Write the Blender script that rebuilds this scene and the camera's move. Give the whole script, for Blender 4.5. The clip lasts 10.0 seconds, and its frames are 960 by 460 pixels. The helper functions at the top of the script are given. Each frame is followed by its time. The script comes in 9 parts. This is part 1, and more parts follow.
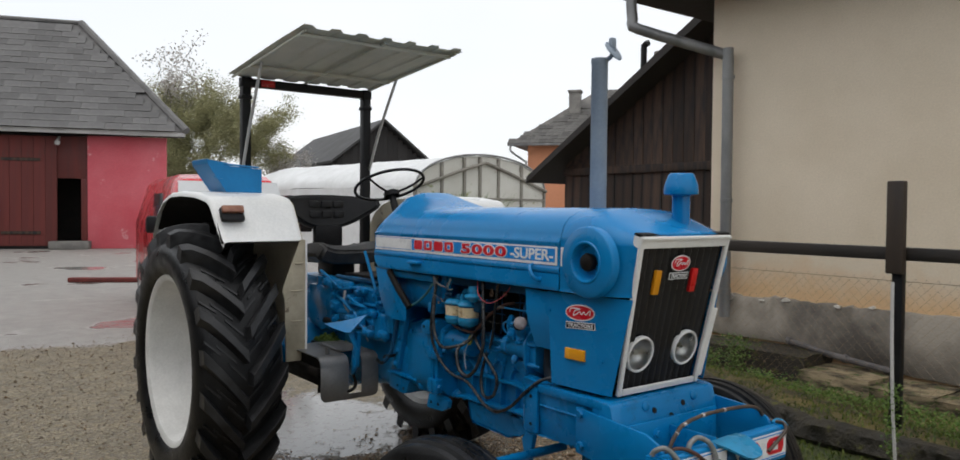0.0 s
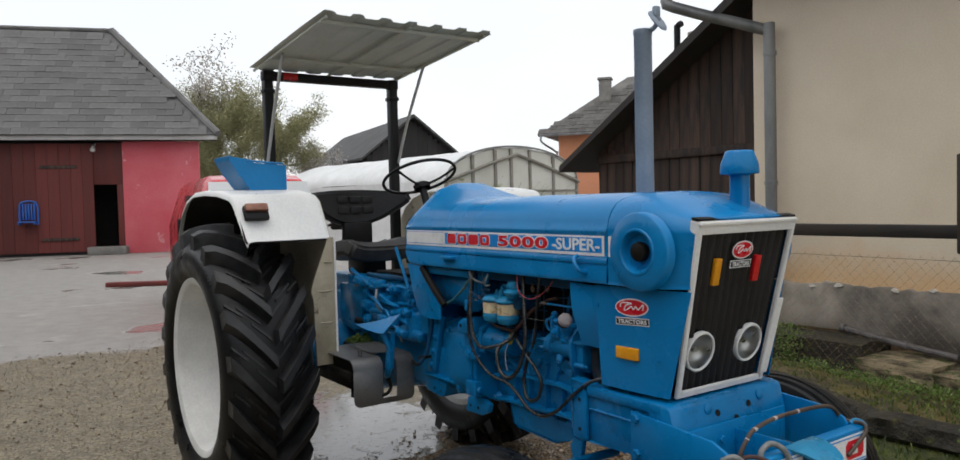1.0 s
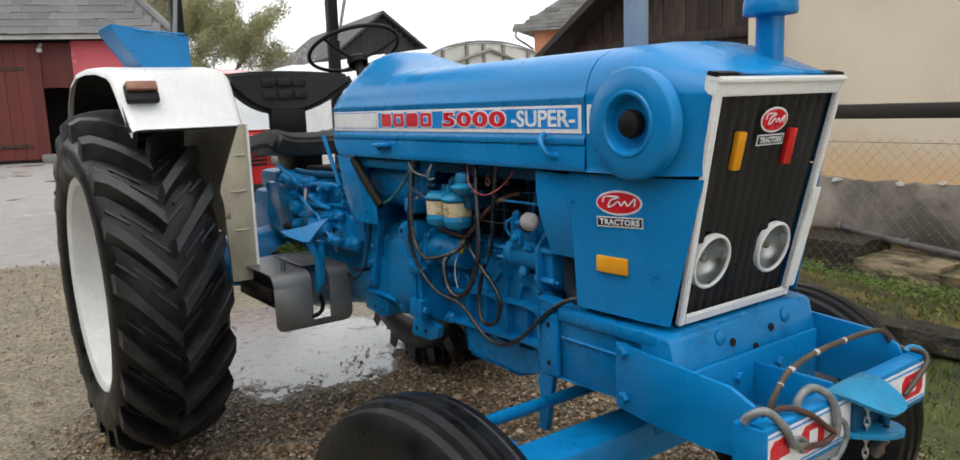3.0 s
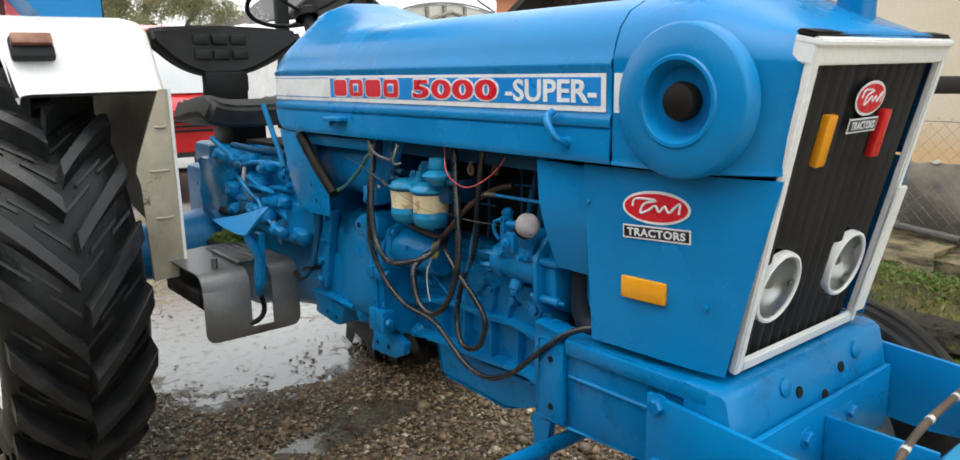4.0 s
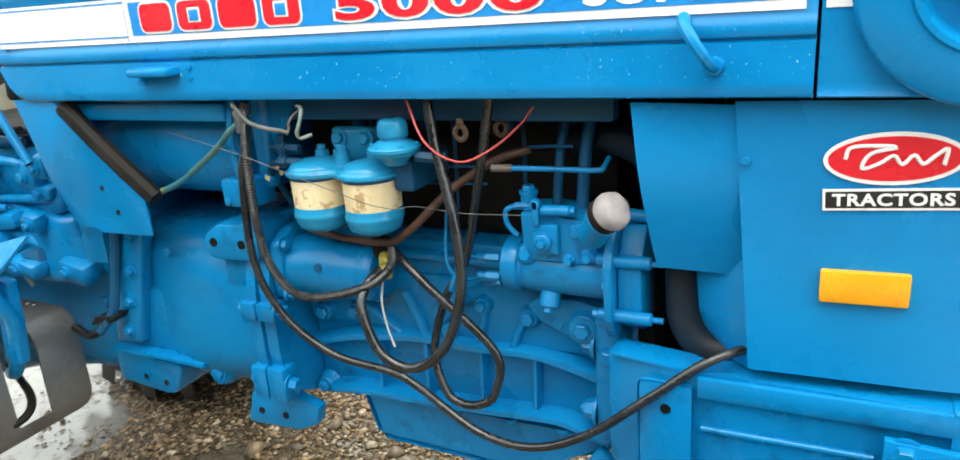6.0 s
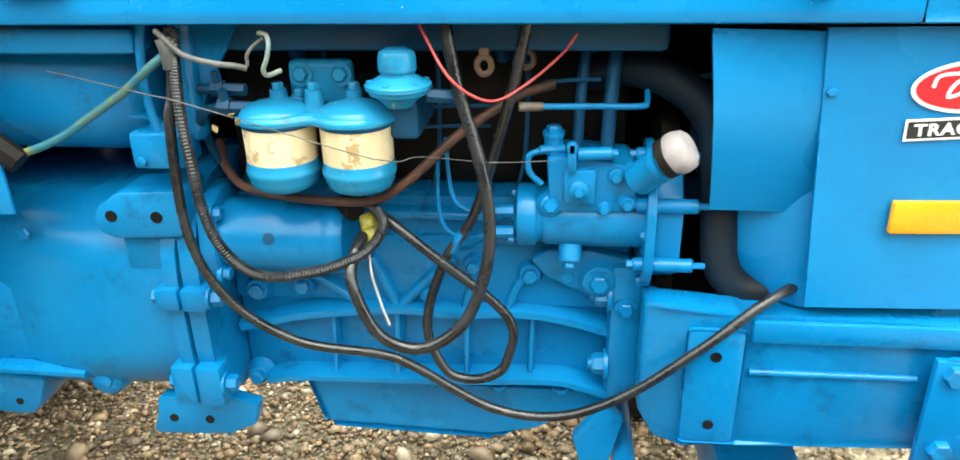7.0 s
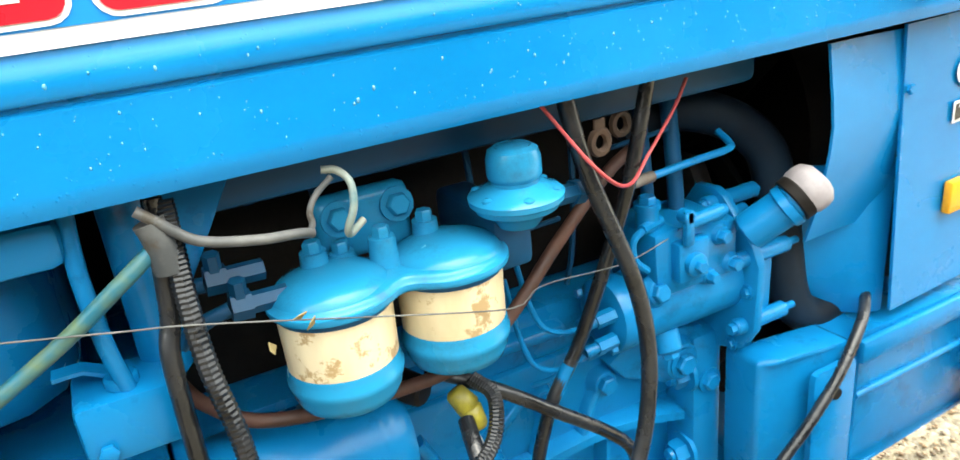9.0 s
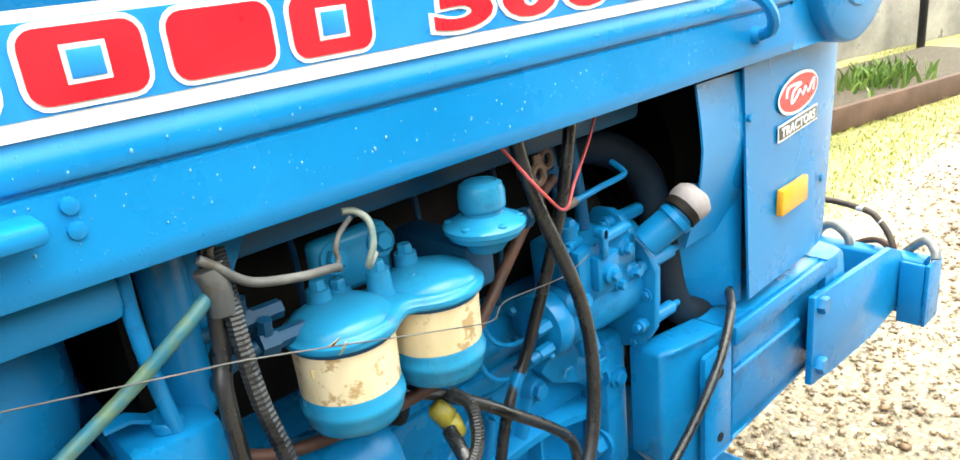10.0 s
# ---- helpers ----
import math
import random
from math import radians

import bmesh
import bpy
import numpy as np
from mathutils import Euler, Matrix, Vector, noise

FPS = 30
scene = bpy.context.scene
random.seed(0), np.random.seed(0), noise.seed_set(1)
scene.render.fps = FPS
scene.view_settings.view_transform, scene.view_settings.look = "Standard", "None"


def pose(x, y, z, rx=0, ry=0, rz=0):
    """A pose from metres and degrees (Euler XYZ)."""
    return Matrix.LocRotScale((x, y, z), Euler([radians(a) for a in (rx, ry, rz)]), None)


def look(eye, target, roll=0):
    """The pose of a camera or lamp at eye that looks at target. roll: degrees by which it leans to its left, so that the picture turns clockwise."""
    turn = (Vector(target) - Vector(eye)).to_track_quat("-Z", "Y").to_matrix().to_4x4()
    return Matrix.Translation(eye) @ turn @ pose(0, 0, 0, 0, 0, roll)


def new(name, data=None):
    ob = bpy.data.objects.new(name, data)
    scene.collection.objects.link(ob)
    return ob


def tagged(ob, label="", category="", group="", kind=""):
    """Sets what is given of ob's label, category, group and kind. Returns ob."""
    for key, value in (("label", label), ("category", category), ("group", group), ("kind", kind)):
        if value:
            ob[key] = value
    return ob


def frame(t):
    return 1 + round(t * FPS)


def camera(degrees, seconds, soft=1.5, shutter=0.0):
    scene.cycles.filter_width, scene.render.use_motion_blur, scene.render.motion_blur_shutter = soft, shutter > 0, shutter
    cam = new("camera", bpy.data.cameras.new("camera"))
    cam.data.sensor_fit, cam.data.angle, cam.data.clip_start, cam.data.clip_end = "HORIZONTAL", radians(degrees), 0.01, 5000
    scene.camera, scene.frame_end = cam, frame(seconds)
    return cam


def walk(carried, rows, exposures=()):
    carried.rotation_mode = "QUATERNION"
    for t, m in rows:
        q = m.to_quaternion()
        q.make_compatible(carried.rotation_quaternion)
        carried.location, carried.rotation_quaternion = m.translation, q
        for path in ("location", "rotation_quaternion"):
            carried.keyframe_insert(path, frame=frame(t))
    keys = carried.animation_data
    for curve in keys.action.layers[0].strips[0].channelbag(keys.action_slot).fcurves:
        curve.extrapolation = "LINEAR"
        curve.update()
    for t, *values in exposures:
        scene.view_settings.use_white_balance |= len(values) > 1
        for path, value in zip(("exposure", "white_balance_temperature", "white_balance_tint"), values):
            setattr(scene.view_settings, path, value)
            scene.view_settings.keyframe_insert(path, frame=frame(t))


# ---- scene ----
FOV = 64.3
cam = camera(FOV, 10.0, shutter=0.2)
PATH = [
    (0, (4.543, -2.292, 1.639), (2.949, -1.085, 1.584), 0.5),
    (0.5, (4.446, -2.177, 1.629), (2.786, -1.066, 1.530), -0.4),
    (1, (4.339, -2.166, 1.624), (2.696, -1.028, 1.552), -1.4),
    (1.5, (4.214, -2.125, 1.613), (2.609, -0.938, 1.485), -3.4),
    (2, (4.132, -1.983, 1.580), (2.494, -0.852, 1.382), -2.6),
    (2.5, (4.043, -1.795, 1.548), (2.378, -0.727, 1.255), -1.8),
    (3, (3.811, -1.659, 1.507), (2.218, -0.494, 1.183), -2.1),
    (3.2, (3.720, -1.631, 1.510), (2.146, -0.440, 1.186), -2.6),
    (4.3, (3.240, -1.356, 1.511), (1.775, -0.076, 1.050), 0.3),
    (4.5, (3.158, -1.372, 1.492), (1.764, -0.010, 1.040), 0.4),
    (5, (2.902, -1.393, 1.489), (1.727, 0.133, 0.951), -3.2),
    (5.5, (2.692, -1.334, 1.476), (1.620, 0.253, 0.900), -2.8),
    (5.7, (2.604, -1.275, 1.476), (1.593, 0.350, 0.893), -3.1),
    (6.8, (2.115, -1.217, 1.464), (1.816, 0.616, 0.721), -3.1),
    (7, (2.044, -1.189, 1.463), (1.842, 0.632, 0.660), -1.1),
    (7.5, (1.890, -1.085, 1.437), (1.856, 0.733, 0.604), -4.0),
    (8, (1.718, -1.012, 1.466), (2.101, 0.802, 0.714), -3.9),
    (8.5, (1.621, -0.924, 1.467), (2.244, 0.885, 0.884), -7.1),
    (9, (1.551, -0.811, 1.469), (2.368, 0.855, 0.722), -6.2),
    (9.5, (1.424, -0.802, 1.496), (2.577, 0.682, 0.810), -9.0),
    (10, (1.378, -0.809, 1.499), (2.622, 0.605, 0.827), -6.3),
]
EXPOSURE = [(0.0, -0.13, 6500, 10), (1.5, -0.07, 6500, 10), (3.0, 0.46, 6550, 9), (4.5, 1.0, 6550, 5), (5.5, 1.5, 6750, 3), (7.0, 2.30, 7000, 0), (7.6, 2.46, 7000, 0), (8.0, 2.56, 6950, 1), (8.5, 2.42, 6950, 2), (9.5, 2.30, 6950, 3), (10.0, 2.25, 7000, 3)]
walk(cam, [(t, look(eye, target, roll)) for t, eye, target, roll in PATH], EXPOSURE)

# ---- world: overcast sky, soft sun ----
SUN_UP, SUN_TURN = 72.0, 160.0
world = bpy.data.worlds.new("overcast_sky")
scene.world = world
world.use_nodes = True
wn, wl = world.node_tree.nodes, world.node_tree.links
wn.clear()
sky = wn.new("ShaderNodeTexSky")
sky.sky_type, sky.sun_disc = "NISHITA", False
sky.sun_elevation, sky.sun_rotation = radians(SUN_UP), radians(SUN_TURN)
sky.air_density, sky.dust_density, sky.ozone_density = 1.0, 3.0, 1.0
bg_sky, bg_cloud, wadd, wout = wn.new("ShaderNodeBackground"), wn.new("ShaderNodeBackground"), wn.new("ShaderNodeAddShader"), wn.new("ShaderNodeOutputWorld")
bg_sky.inputs["Strength"].default_value = 0.03
wtc, wmap, wno, wra = wn.new("ShaderNodeTexCoord"), wn.new("ShaderNodeMapping"), wn.new("ShaderNodeTexNoise"), wn.new("ShaderNodeValToRGB")
wmap.inputs["Scale"].default_value = (1.0, 1.0, 2.5)
wno.inputs["Scale"].default_value, wno.inputs["Detail"].default_value = 1.6, 4.0
wra.color_ramp.elements[0].position, wra.color_ramp.elements[0].color = 0.3, (0.90, 0.93, 0.95, 1)
wra.color_ramp.elements[1].position, wra.color_ramp.elements[1].color = 0.7, (1.0, 1.0, 1.0, 1)
wl.new(wtc.outputs["Generated"], wmap.inputs["Vector"])
wl.new(wmap.outputs[0], wno.inputs["Vector"])
wl.new(wno.outputs["Fac"], wra.inputs[0])
wl.new(wra.outputs[0], bg_cloud.inputs["Color"])
bg_cloud.inputs["Strength"].default_value = 1.05
wl.new(sky.outputs[0], bg_sky.inputs["Color"])
wl.new(bg_sky.outputs[0], wadd.inputs[0])
wl.new(bg_cloud.outputs[0], wadd.inputs[1])
wl.new(wadd.outputs[0], wout.inputs["Surface"])
sun_data = bpy.data.lights.new("sun", "SUN")
sun_data.energy, sun_data.angle, sun_data.color = 0.7, radians(45), (1.0, 0.97, 0.92)
sun = new("sun", sun_data)
sun.matrix_world = look((0, 0, 20), (20 * math.cos(radians(112)) * math.cos(radians(SUN_UP)), 20 * math.sin(radians(112)) * math.cos(radians(SUN_UP)), 20 - 20 * math.sin(radians(SUN_UP))))

# ---- materials ----
def nodes_of(name):
    m = bpy.data.materials.new(name)
    m.use_nodes = True
    nt = m.node_tree
    return m, nt, nt.nodes["Principled BSDF"]


def noise_node(nt, scale, detail=4.0, rough=0.55, stretch=(1, 1, 1), coord="Object", warp=0.0):
    tc, mp, no = nt.nodes.new("ShaderNodeTexCoord"), nt.nodes.new("ShaderNodeMapping"), nt.nodes.new("ShaderNodeTexNoise")
    mp.inputs["Scale"].default_value = stretch
    no.inputs["Scale"].default_value, no.inputs["Detail"].default_value = scale, detail
    no.inputs["Roughness"].default_value, no.inputs["Distortion"].default_value = rough, warp
    nt.links.new(tc.outputs[coord], mp.inputs["Vector"])
    nt.links.new(mp.outputs[0], no.inputs["Vector"])
    return no.outputs["Fac"]


def ramp(nt, fac, *stops):
    r = nt.nodes.new("ShaderNodeValToRGB")
    els = r.color_ramp.elements
    while len(els) < len(stops):
        els.new(0.5)
    for e, (p, c) in zip(els, stops):
        e.position = p
        e.color = (*c, 1) if isinstance(c, tuple) else (c, c, c, 1)
    nt.links.new(fac, r.inputs[0])
    return r.outputs[0]


def mixed(nt, fac, a, b, blend="MIX"):
    m = nt.nodes.new("ShaderNodeMix")
    m.data_type, m.blend_type = "RGBA", blend
    for sock, v in ((m.inputs["Factor"], fac), (m.inputs["A"], a), (m.inputs["B"], b)):
        if isinstance(v, bpy.types.NodeSocket):
            nt.links.new(v, sock)
        elif isinstance(v, tuple):
            sock.default_value = (*v, 1)
        else:
            sock.default_value = v
    return m.outputs["Result"]


def bumped(nt, bsdf, height, strength, distance, after=None):
    b = nt.nodes.new("ShaderNodeBump")
    b.inputs["Strength"].default_value, b.inputs["Distance"].default_value = strength, distance
    nt.links.new(height, b.inputs["Height"])
    if after:
        nt.links.new(after, b.inputs["Normal"])
    nt.links.new(b.outputs[0], bsdf.inputs["Normal"])
    return b.outputs[0]


def surf(name, c1, c2, rough=0.5, metal=0.0, scale=6.0, lo=0.35, hi=0.65, fine=80.0, bump=0.15, dist=0.002, coat=0.0,
         speck=None, speck_at=0.68, speck_scale=25.0, stretch=(1, 1, 1), rvar=0.12, spec=0.5, vary=0.0):
    """Two-scale surface: c1 to c2 by broad noise, fine relief, and specks of a third colour where given."""
    m, nt, bs = nodes_of(name)
    broad = noise_node(nt, scale, 5.0, stretch=stretch)
    grain = noise_node(nt, fine, 3.0, stretch=stretch)
    col = ramp(nt, broad, (lo, c1), (hi, c2))
    col = mixed(nt, 0.35, col, ramp(nt, grain, (0.3, 0.72), (0.7, 1.0)), "MULTIPLY")
    if vary:
        oi = nt.nodes.new("ShaderNodeObjectInfo")
        col = mixed(nt, 1.0, col, ramp(nt, oi.outputs["Random"], (0.0, 1.0 - vary), (1.0, 1.0)), "MULTIPLY")
    if speck:
        sp = noise_node(nt, speck_scale, 6.0, 0.7)
        col = mixed(nt, ramp(nt, sp, (speck_at, 0.0), (speck_at + 0.05, 1.0)), col, speck)
    nt.links.new(col, bs.inputs["Base Color"])
    r = ramp(nt, broad, (0.3, max(rough - rvar, 0.03)), (0.7, min(rough + rvar, 1.0)))
    nt.links.new(r, bs.inputs["Roughness"])
    bs.inputs["Metallic"].default_value = metal
    bs.inputs["Specular IOR Level"].default_value = spec
    bs.inputs["Coat Weight"].default_value, bs.inputs["Coat Roughness"].default_value = coat, 0.08
    if bump:
        first = bumped(nt, bs, broad, bump * 0.4, dist * 4)
        bumped(nt, bs, grain, bump, dist, first)
    return m


def wet_paint(name, c1, c2, rough=0.32, drops=0.0, chips=(0.02, 0.03, 0.05), dirt=0.66):
    """Brushed tractor enamel: uneven gloss, faint grime, rain drops standing on it."""
    m, nt, bs = nodes_of(name)
    broad, fine = noise_node(nt, 4.0, 6.0), noise_node(nt, 45.0, 4.0, stretch=(0.4, 1, 1))
    col = ramp(nt, broad, (0.3, c1), (0.7, c2))
    col = mixed(nt, 0.25, col, ramp(nt, fine, (0.3, 0.75), (0.7, 1.0)), "MULTIPLY")
    grime = noise_node(nt, 14.0, 8.0, 0.75)
    col = mixed(nt, ramp(nt, grime, (dirt, 0.0), (dirt + 0.14, 0.6)), col, chips)
    nt.links.new(col, bs.inputs["Base Color"])
    nt.links.new(ramp(nt, broad, (0.3, rough - 0.08), (0.7, rough + 0.14)), bs.inputs["Roughness"])
    bs.inputs["Specular IOR Level"].default_value = 0.32
    first = bumped(nt, bs, fine, 0.12, 0.002)
    last = bumped(nt, bs, broad, 0.12, 0.01, first)
    if drops:
        vo, tc = nt.nodes.new("ShaderNodeTexVoronoi"), nt.nodes.new("ShaderNodeTexCoord")
        vo.inputs["Scale"].default_value, vo.inputs["Randomness"].default_value = 210.0, 1.0
        nt.links.new(tc.outputs["Object"], vo.inputs["Vector"])
        dome = ramp(nt, vo.outputs["Distance"], (0.0, 1.0), (0.16, 0.55), (0.24, 0.0))
        keep = ramp(nt, vo.outputs["Color"], (0.70, 0.0), (0.74, 1.0))
        high = mixed(nt, 1.0, dome, keep, "MULTIPLY")
        bumped(nt, bs, high, drops, 0.004, last)
    return m


BLUE = wet_paint("blue_enamel", (0.0014, 0.165, 0.425), (0.0018, 0.210, 0.510), 0.26, 0.25)
BLUE_CAST = wet_paint("blue_enamel_on_castings", (0.0014, 0.140, 0.360), (0.0018, 0.205, 0.490), 0.27, 0.0, (0.004, 0.030, 0.065), 0.55)
BLUE_DIRTY = wet_paint("grimy_blue_enamel", (0.003, 0.040, 0.095), (0.004, 0.095, 0.220), 0.45, 0.0, (0.02, 0.018, 0.015))
BLUE_FRESH = wet_paint("fresh_glossy_blue_enamel", (0.010, 0.185, 0.370), (0.018, 0.250, 0.460), 0.22, 0.0, (0.02, 0.10, 0.16), 0.52)
GRILLE_BLACK = surf("black_screen_enamel", (0.010, 0.010, 0.011), (0.022, 0.022, 0.023), 0.38, scale=7, spec=0.4)
BLUE_TOOL = wet_paint("bright_blue_toolbox_paint", (0.008, 0.180, 0.440), (0.010, 0.215, 0.510), 0.35)
BLUE_GREY = surf("blue_grey_exhaust_paint", (0.215, 0.265, 0.325), (0.275, 0.33, 0.39), 0.5, scale=5, speck=(0.12, 0.07, 0.05), speck_at=0.72)
WHITE = surf("white_enamel", (0.72, 0.73, 0.72), (0.82, 0.82, 0.80), 0.35, scale=3, bump=0.08, speck=(0.45, 0.42, 0.36), speck_at=0.74)
WHITE_RIM = surf("white_rim_paint", (0.66, 0.66, 0.64), (0.80, 0.80, 0.78), 0.45, scale=5, bump=0.1, speck=(0.35, 0.32, 0.27), speck_at=0.71)
FENDER_IN = surf("muddy_cream_fender_lining", (0.30, 0.265, 0.19), (0.46, 0.41, 0.31), 0.7, scale=4, bump=0.3, speck=(0.13, 0.10, 0.07), speck_at=0.64, speck_scale=9)
RUBBER = surf("wet_black_tyre_rubber", (0.0035, 0.0036, 0.004), (0.0105, 0.0108, 0.0115), 0.38, scale=9, bump=0.35, dist=0.004, speck=(0.05, 0.046, 0.040), speck_at=0.70, rvar=0.16, spec=0.28)
# lugs are paler than the carcass for scuffs and painted-in sky sheen
LUG_RUBBER = surf("scuffed_sky_lit_lug_rubber", (0.007, 0.0073, 0.008), (0.024, 0.025, 0.027), 0.46, scale=14, bump=0.4, dist=0.004, speck=(0.045, 0.042, 0.038), speck_at=0.70, rvar=0.16, spec=0.45)
RUBBER_DRY = surf("wet_black_cable_rubber", (0.006, 0.0066, 0.008), (0.020, 0.0215, 0.025), 0.26, scale=22, bump=0.35, dist=0.003, speck=(0.11, 0.12, 0.13), speck_at=0.74, speck_scale=30, spec=0.6)
RUBBER_BLUE = surf("blue_dusted_hose_rubber", (0.005, 0.007, 0.010), (0.008, 0.022, 0.040), 0.6, scale=9, spec=0.25)
BLACK = surf("black_enamel", (0.006, 0.006, 0.007), (0.013, 0.013, 0.014), 0.45, scale=7, spec=0.22)
BLACK_VINYL = surf("black_seat_vinyl", (0.012, 0.012, 0.013), (0.03, 0.03, 0.032), 0.5, scale=6, fine=140, bump=0.3, spec=0.3)
SEAT_WORN = surf("worn_grey_black_seat_vinyl", (0.022, 0.022, 0.023), (0.060, 0.058, 0.056), 0.5, scale=8, fine=140, bump=0.35, spec=0.35)
# oily iron; also stands for shade in bolt holes and the engine bay
GREASE_AND_SHADE = surf("oily_and_shade_black", (0.004, 0.004, 0.004), (0.016, 0.013, 0.011), 0.6, scale=12, bump=0.4, spec=0.15)
STEEL = surf("dull_step_steel", (0.16, 0.16, 0.16), (0.26, 0.26, 0.26), 0.42, metal=0.75, scale=5, bump=0.15, speck=(0.08, 0.06, 0.05), speck_at=0.72)
CHROME = surf("bare_bright_steel", (0.55, 0.55, 0.55), (0.65, 0.65, 0.65), 0.3, metal=1.0, scale=10)
GALV = surf("weathered_zinc_pipe", (0.17, 0.175, 0.18), (0.30, 0.30, 0.30), 0.5, metal=0.4, scale=4, stretch=(1, 1, 0.3), speck=(0.12, 0.08, 0.06), speck_at=0.7)
PIPE_DARK = surf("dark_wet_pipe", (0.05, 0.045, 0.045), (0.12, 0.11, 0.11), 0.4, scale=6)
FLAKE = surf("white_lime_flake", (0.60, 0.56, 0.50), (0.75, 0.71, 0.66), 0.9, scale=9)
LEAF_DRY = surf("dry_yellow_leaf", (0.22, 0.17, 0.07), (0.34, 0.27, 0.12), 0.8, scale=40)
WIRE_PALE = surf("worn_pale_green_wire", (0.05, 0.14, 0.16), (0.34, 0.32, 0.25), 0.45, scale=26)
NETTING = surf("rusty_orange_wire", (0.16, 0.10, 0.055), (0.34, 0.23, 0.14), 0.7, scale=30)
RUSTY = surf("rusty_chain_steel", (0.10, 0.06, 0.04), (0.22, 0.20, 0.18), 0.6, metal=0.5, scale=30)
BARK_IRON = surf("dark_rusty_iron", (0.05, 0.032, 0.022), (0.12, 0.07, 0.045), 0.7, scale=30)
RUST_HOSE = surf("brown_rusted_pipe", (0.05, 0.022, 0.016), (0.11, 0.048, 0.032), 0.6, scale=20)
HOOK_STEEL = surf("dull_pale_steel", (0.14, 0.152, 0.155), (0.28, 0.295, 0.29), 0.45, metal=0.35, scale=30, bump=0.2, speck=(0.10, 0.06, 0.04), speck_at=0.68)
HOSE_TAN = surf("worn_brown_hose", (0.030, 0.021, 0.016), (0.095, 0.065, 0.045), 0.5, scale=30, bump=0.2)
AMBER = surf("amber_reflector", (0.75, 0.30, 0.012), (0.85, 0.38, 0.02), 0.25, scale=12, fine=200, bump=0.25)
LAMP_RED = surf("red_reflector", (0.55, 0.012, 0.015), (0.68, 0.02, 0.02), 0.25, scale=12, fine=200, bump=0.25)
LAMP_DULL = surf("faded_brown_red_lamp", (0.20, 0.07, 0.04), (0.32, 0.15, 0.09), 0.35, scale=14)
DECAL_WHITE = surf("white_decal_film", (0.74, 0.75, 0.76), (0.82, 0.83, 0.84), 0.32, scale=8, bump=0.03)
DECAL_RED = surf("red_decal_film", (0.60, 0.010, 0.025), (0.68, 0.014, 0.03), 0.32, scale=8, bump=0.03)
DECAL_BLUE = surf("bright_blue_decal_film", (0.010, 0.22, 0.62), (0.012, 0.25, 0.68), 0.32, scale=8, bump=0.03)
DECAL_BLACK = surf("black_decal_film", (0.012, 0.012, 0.016), (0.02, 0.02, 0.025), 0.35, scale=8, bump=0.03)
CREAM = surf("stained_cream_filter_element", (0.62, 0.50, 0.30), (0.74, 0.64, 0.44), 0.5, scale=22, speck=(0.40, 0.27, 0.13), speck_at=0.56, speck_scale=26, stretch=(1, 1, 0.35), bump=0.1)
YELLOW = surf("grubby_yellow_tape", (0.20, 0.17, 0.02), (0.50, 0.43, 0.04), 0.5, scale=45, bump=0.3)
HOSE_GREEN = surf("blue_green_hose", (0.015, 0.13, 0.19), (0.16, 0.19, 0.03), 0.4, scale=11, lo=0.50, hi=0.62)
WIRE_RED = surf("red_wire", (0.45, 0.05, 0.06), (0.6, 0.10, 0.10), 0.4, scale=20)
WIRE_GREY = surf("grey_bare_wire", (0.28, 0.28, 0.29), (0.45, 0.45, 0.45), 0.4, scale=20)
WIRE_DIRTY = surf("dirty_grey_conduit", (0.05, 0.055, 0.06), (0.15, 0.15, 0.145), 0.6, scale=20, speck=(0.06, 0.05, 0.04), speck_at=0.6)
CAP_WHITE = surf("chalky_white_cap", (0.22, 0.20, 0.21), (0.38, 0.34, 0.355), 0.6, scale=30, speck=(0.15, 0.12, 0.11), speck_at=0.63)
CANOPY = surf("grey_green_painted_sheet", (0.56, 0.57, 0.50), (0.68, 0.68, 0.61), 0.5, scale=3, speck=(0.20, 0.16, 0.11), speck_at=0.68, bump=0.1)
WATER_DROP = surf("standing_rain_drop", (0.05, 0.26, 0.44), (0.10, 0.32, 0.50), 0.12, scale=60, bump=0.0, coat=0.25)
MOSS = surf("green_moss_clump", (0.05, 0.11, 0.02), (0.12, 0.18, 0.03), 0.8, scale=40, bump=0.5)


LENS, lens_nt, lens_bs = nodes_of("ribbed_headlamp_glass")
lens_bs.inputs["Transmission Weight"].default_value, lens_bs.inputs["Roughness"].default_value = 1.0, 0.06
lens_bs.inputs["Base Color"].default_value, lens_bs.inputs["IOR"].default_value = (0.93, 0.94, 0.93, 1), 1.25
bumped(lens_nt, lens_bs, noise_node(lens_nt, 60, 2.0, stretch=(1, 3, 0.3)), 0.35, 0.003)
REFLECTOR = surf("dulled_lamp_reflector", (0.34, 0.34, 0.33), (0.52, 0.52, 0.51), 0.35, metal=1.0, scale=20, fine=60, bump=0.3)
GLASS_DARK = surf("dark_window_glass", (0.03, 0.035, 0.04), (0.06, 0.065, 0.07), 0.08, scale=2, bump=0.0)

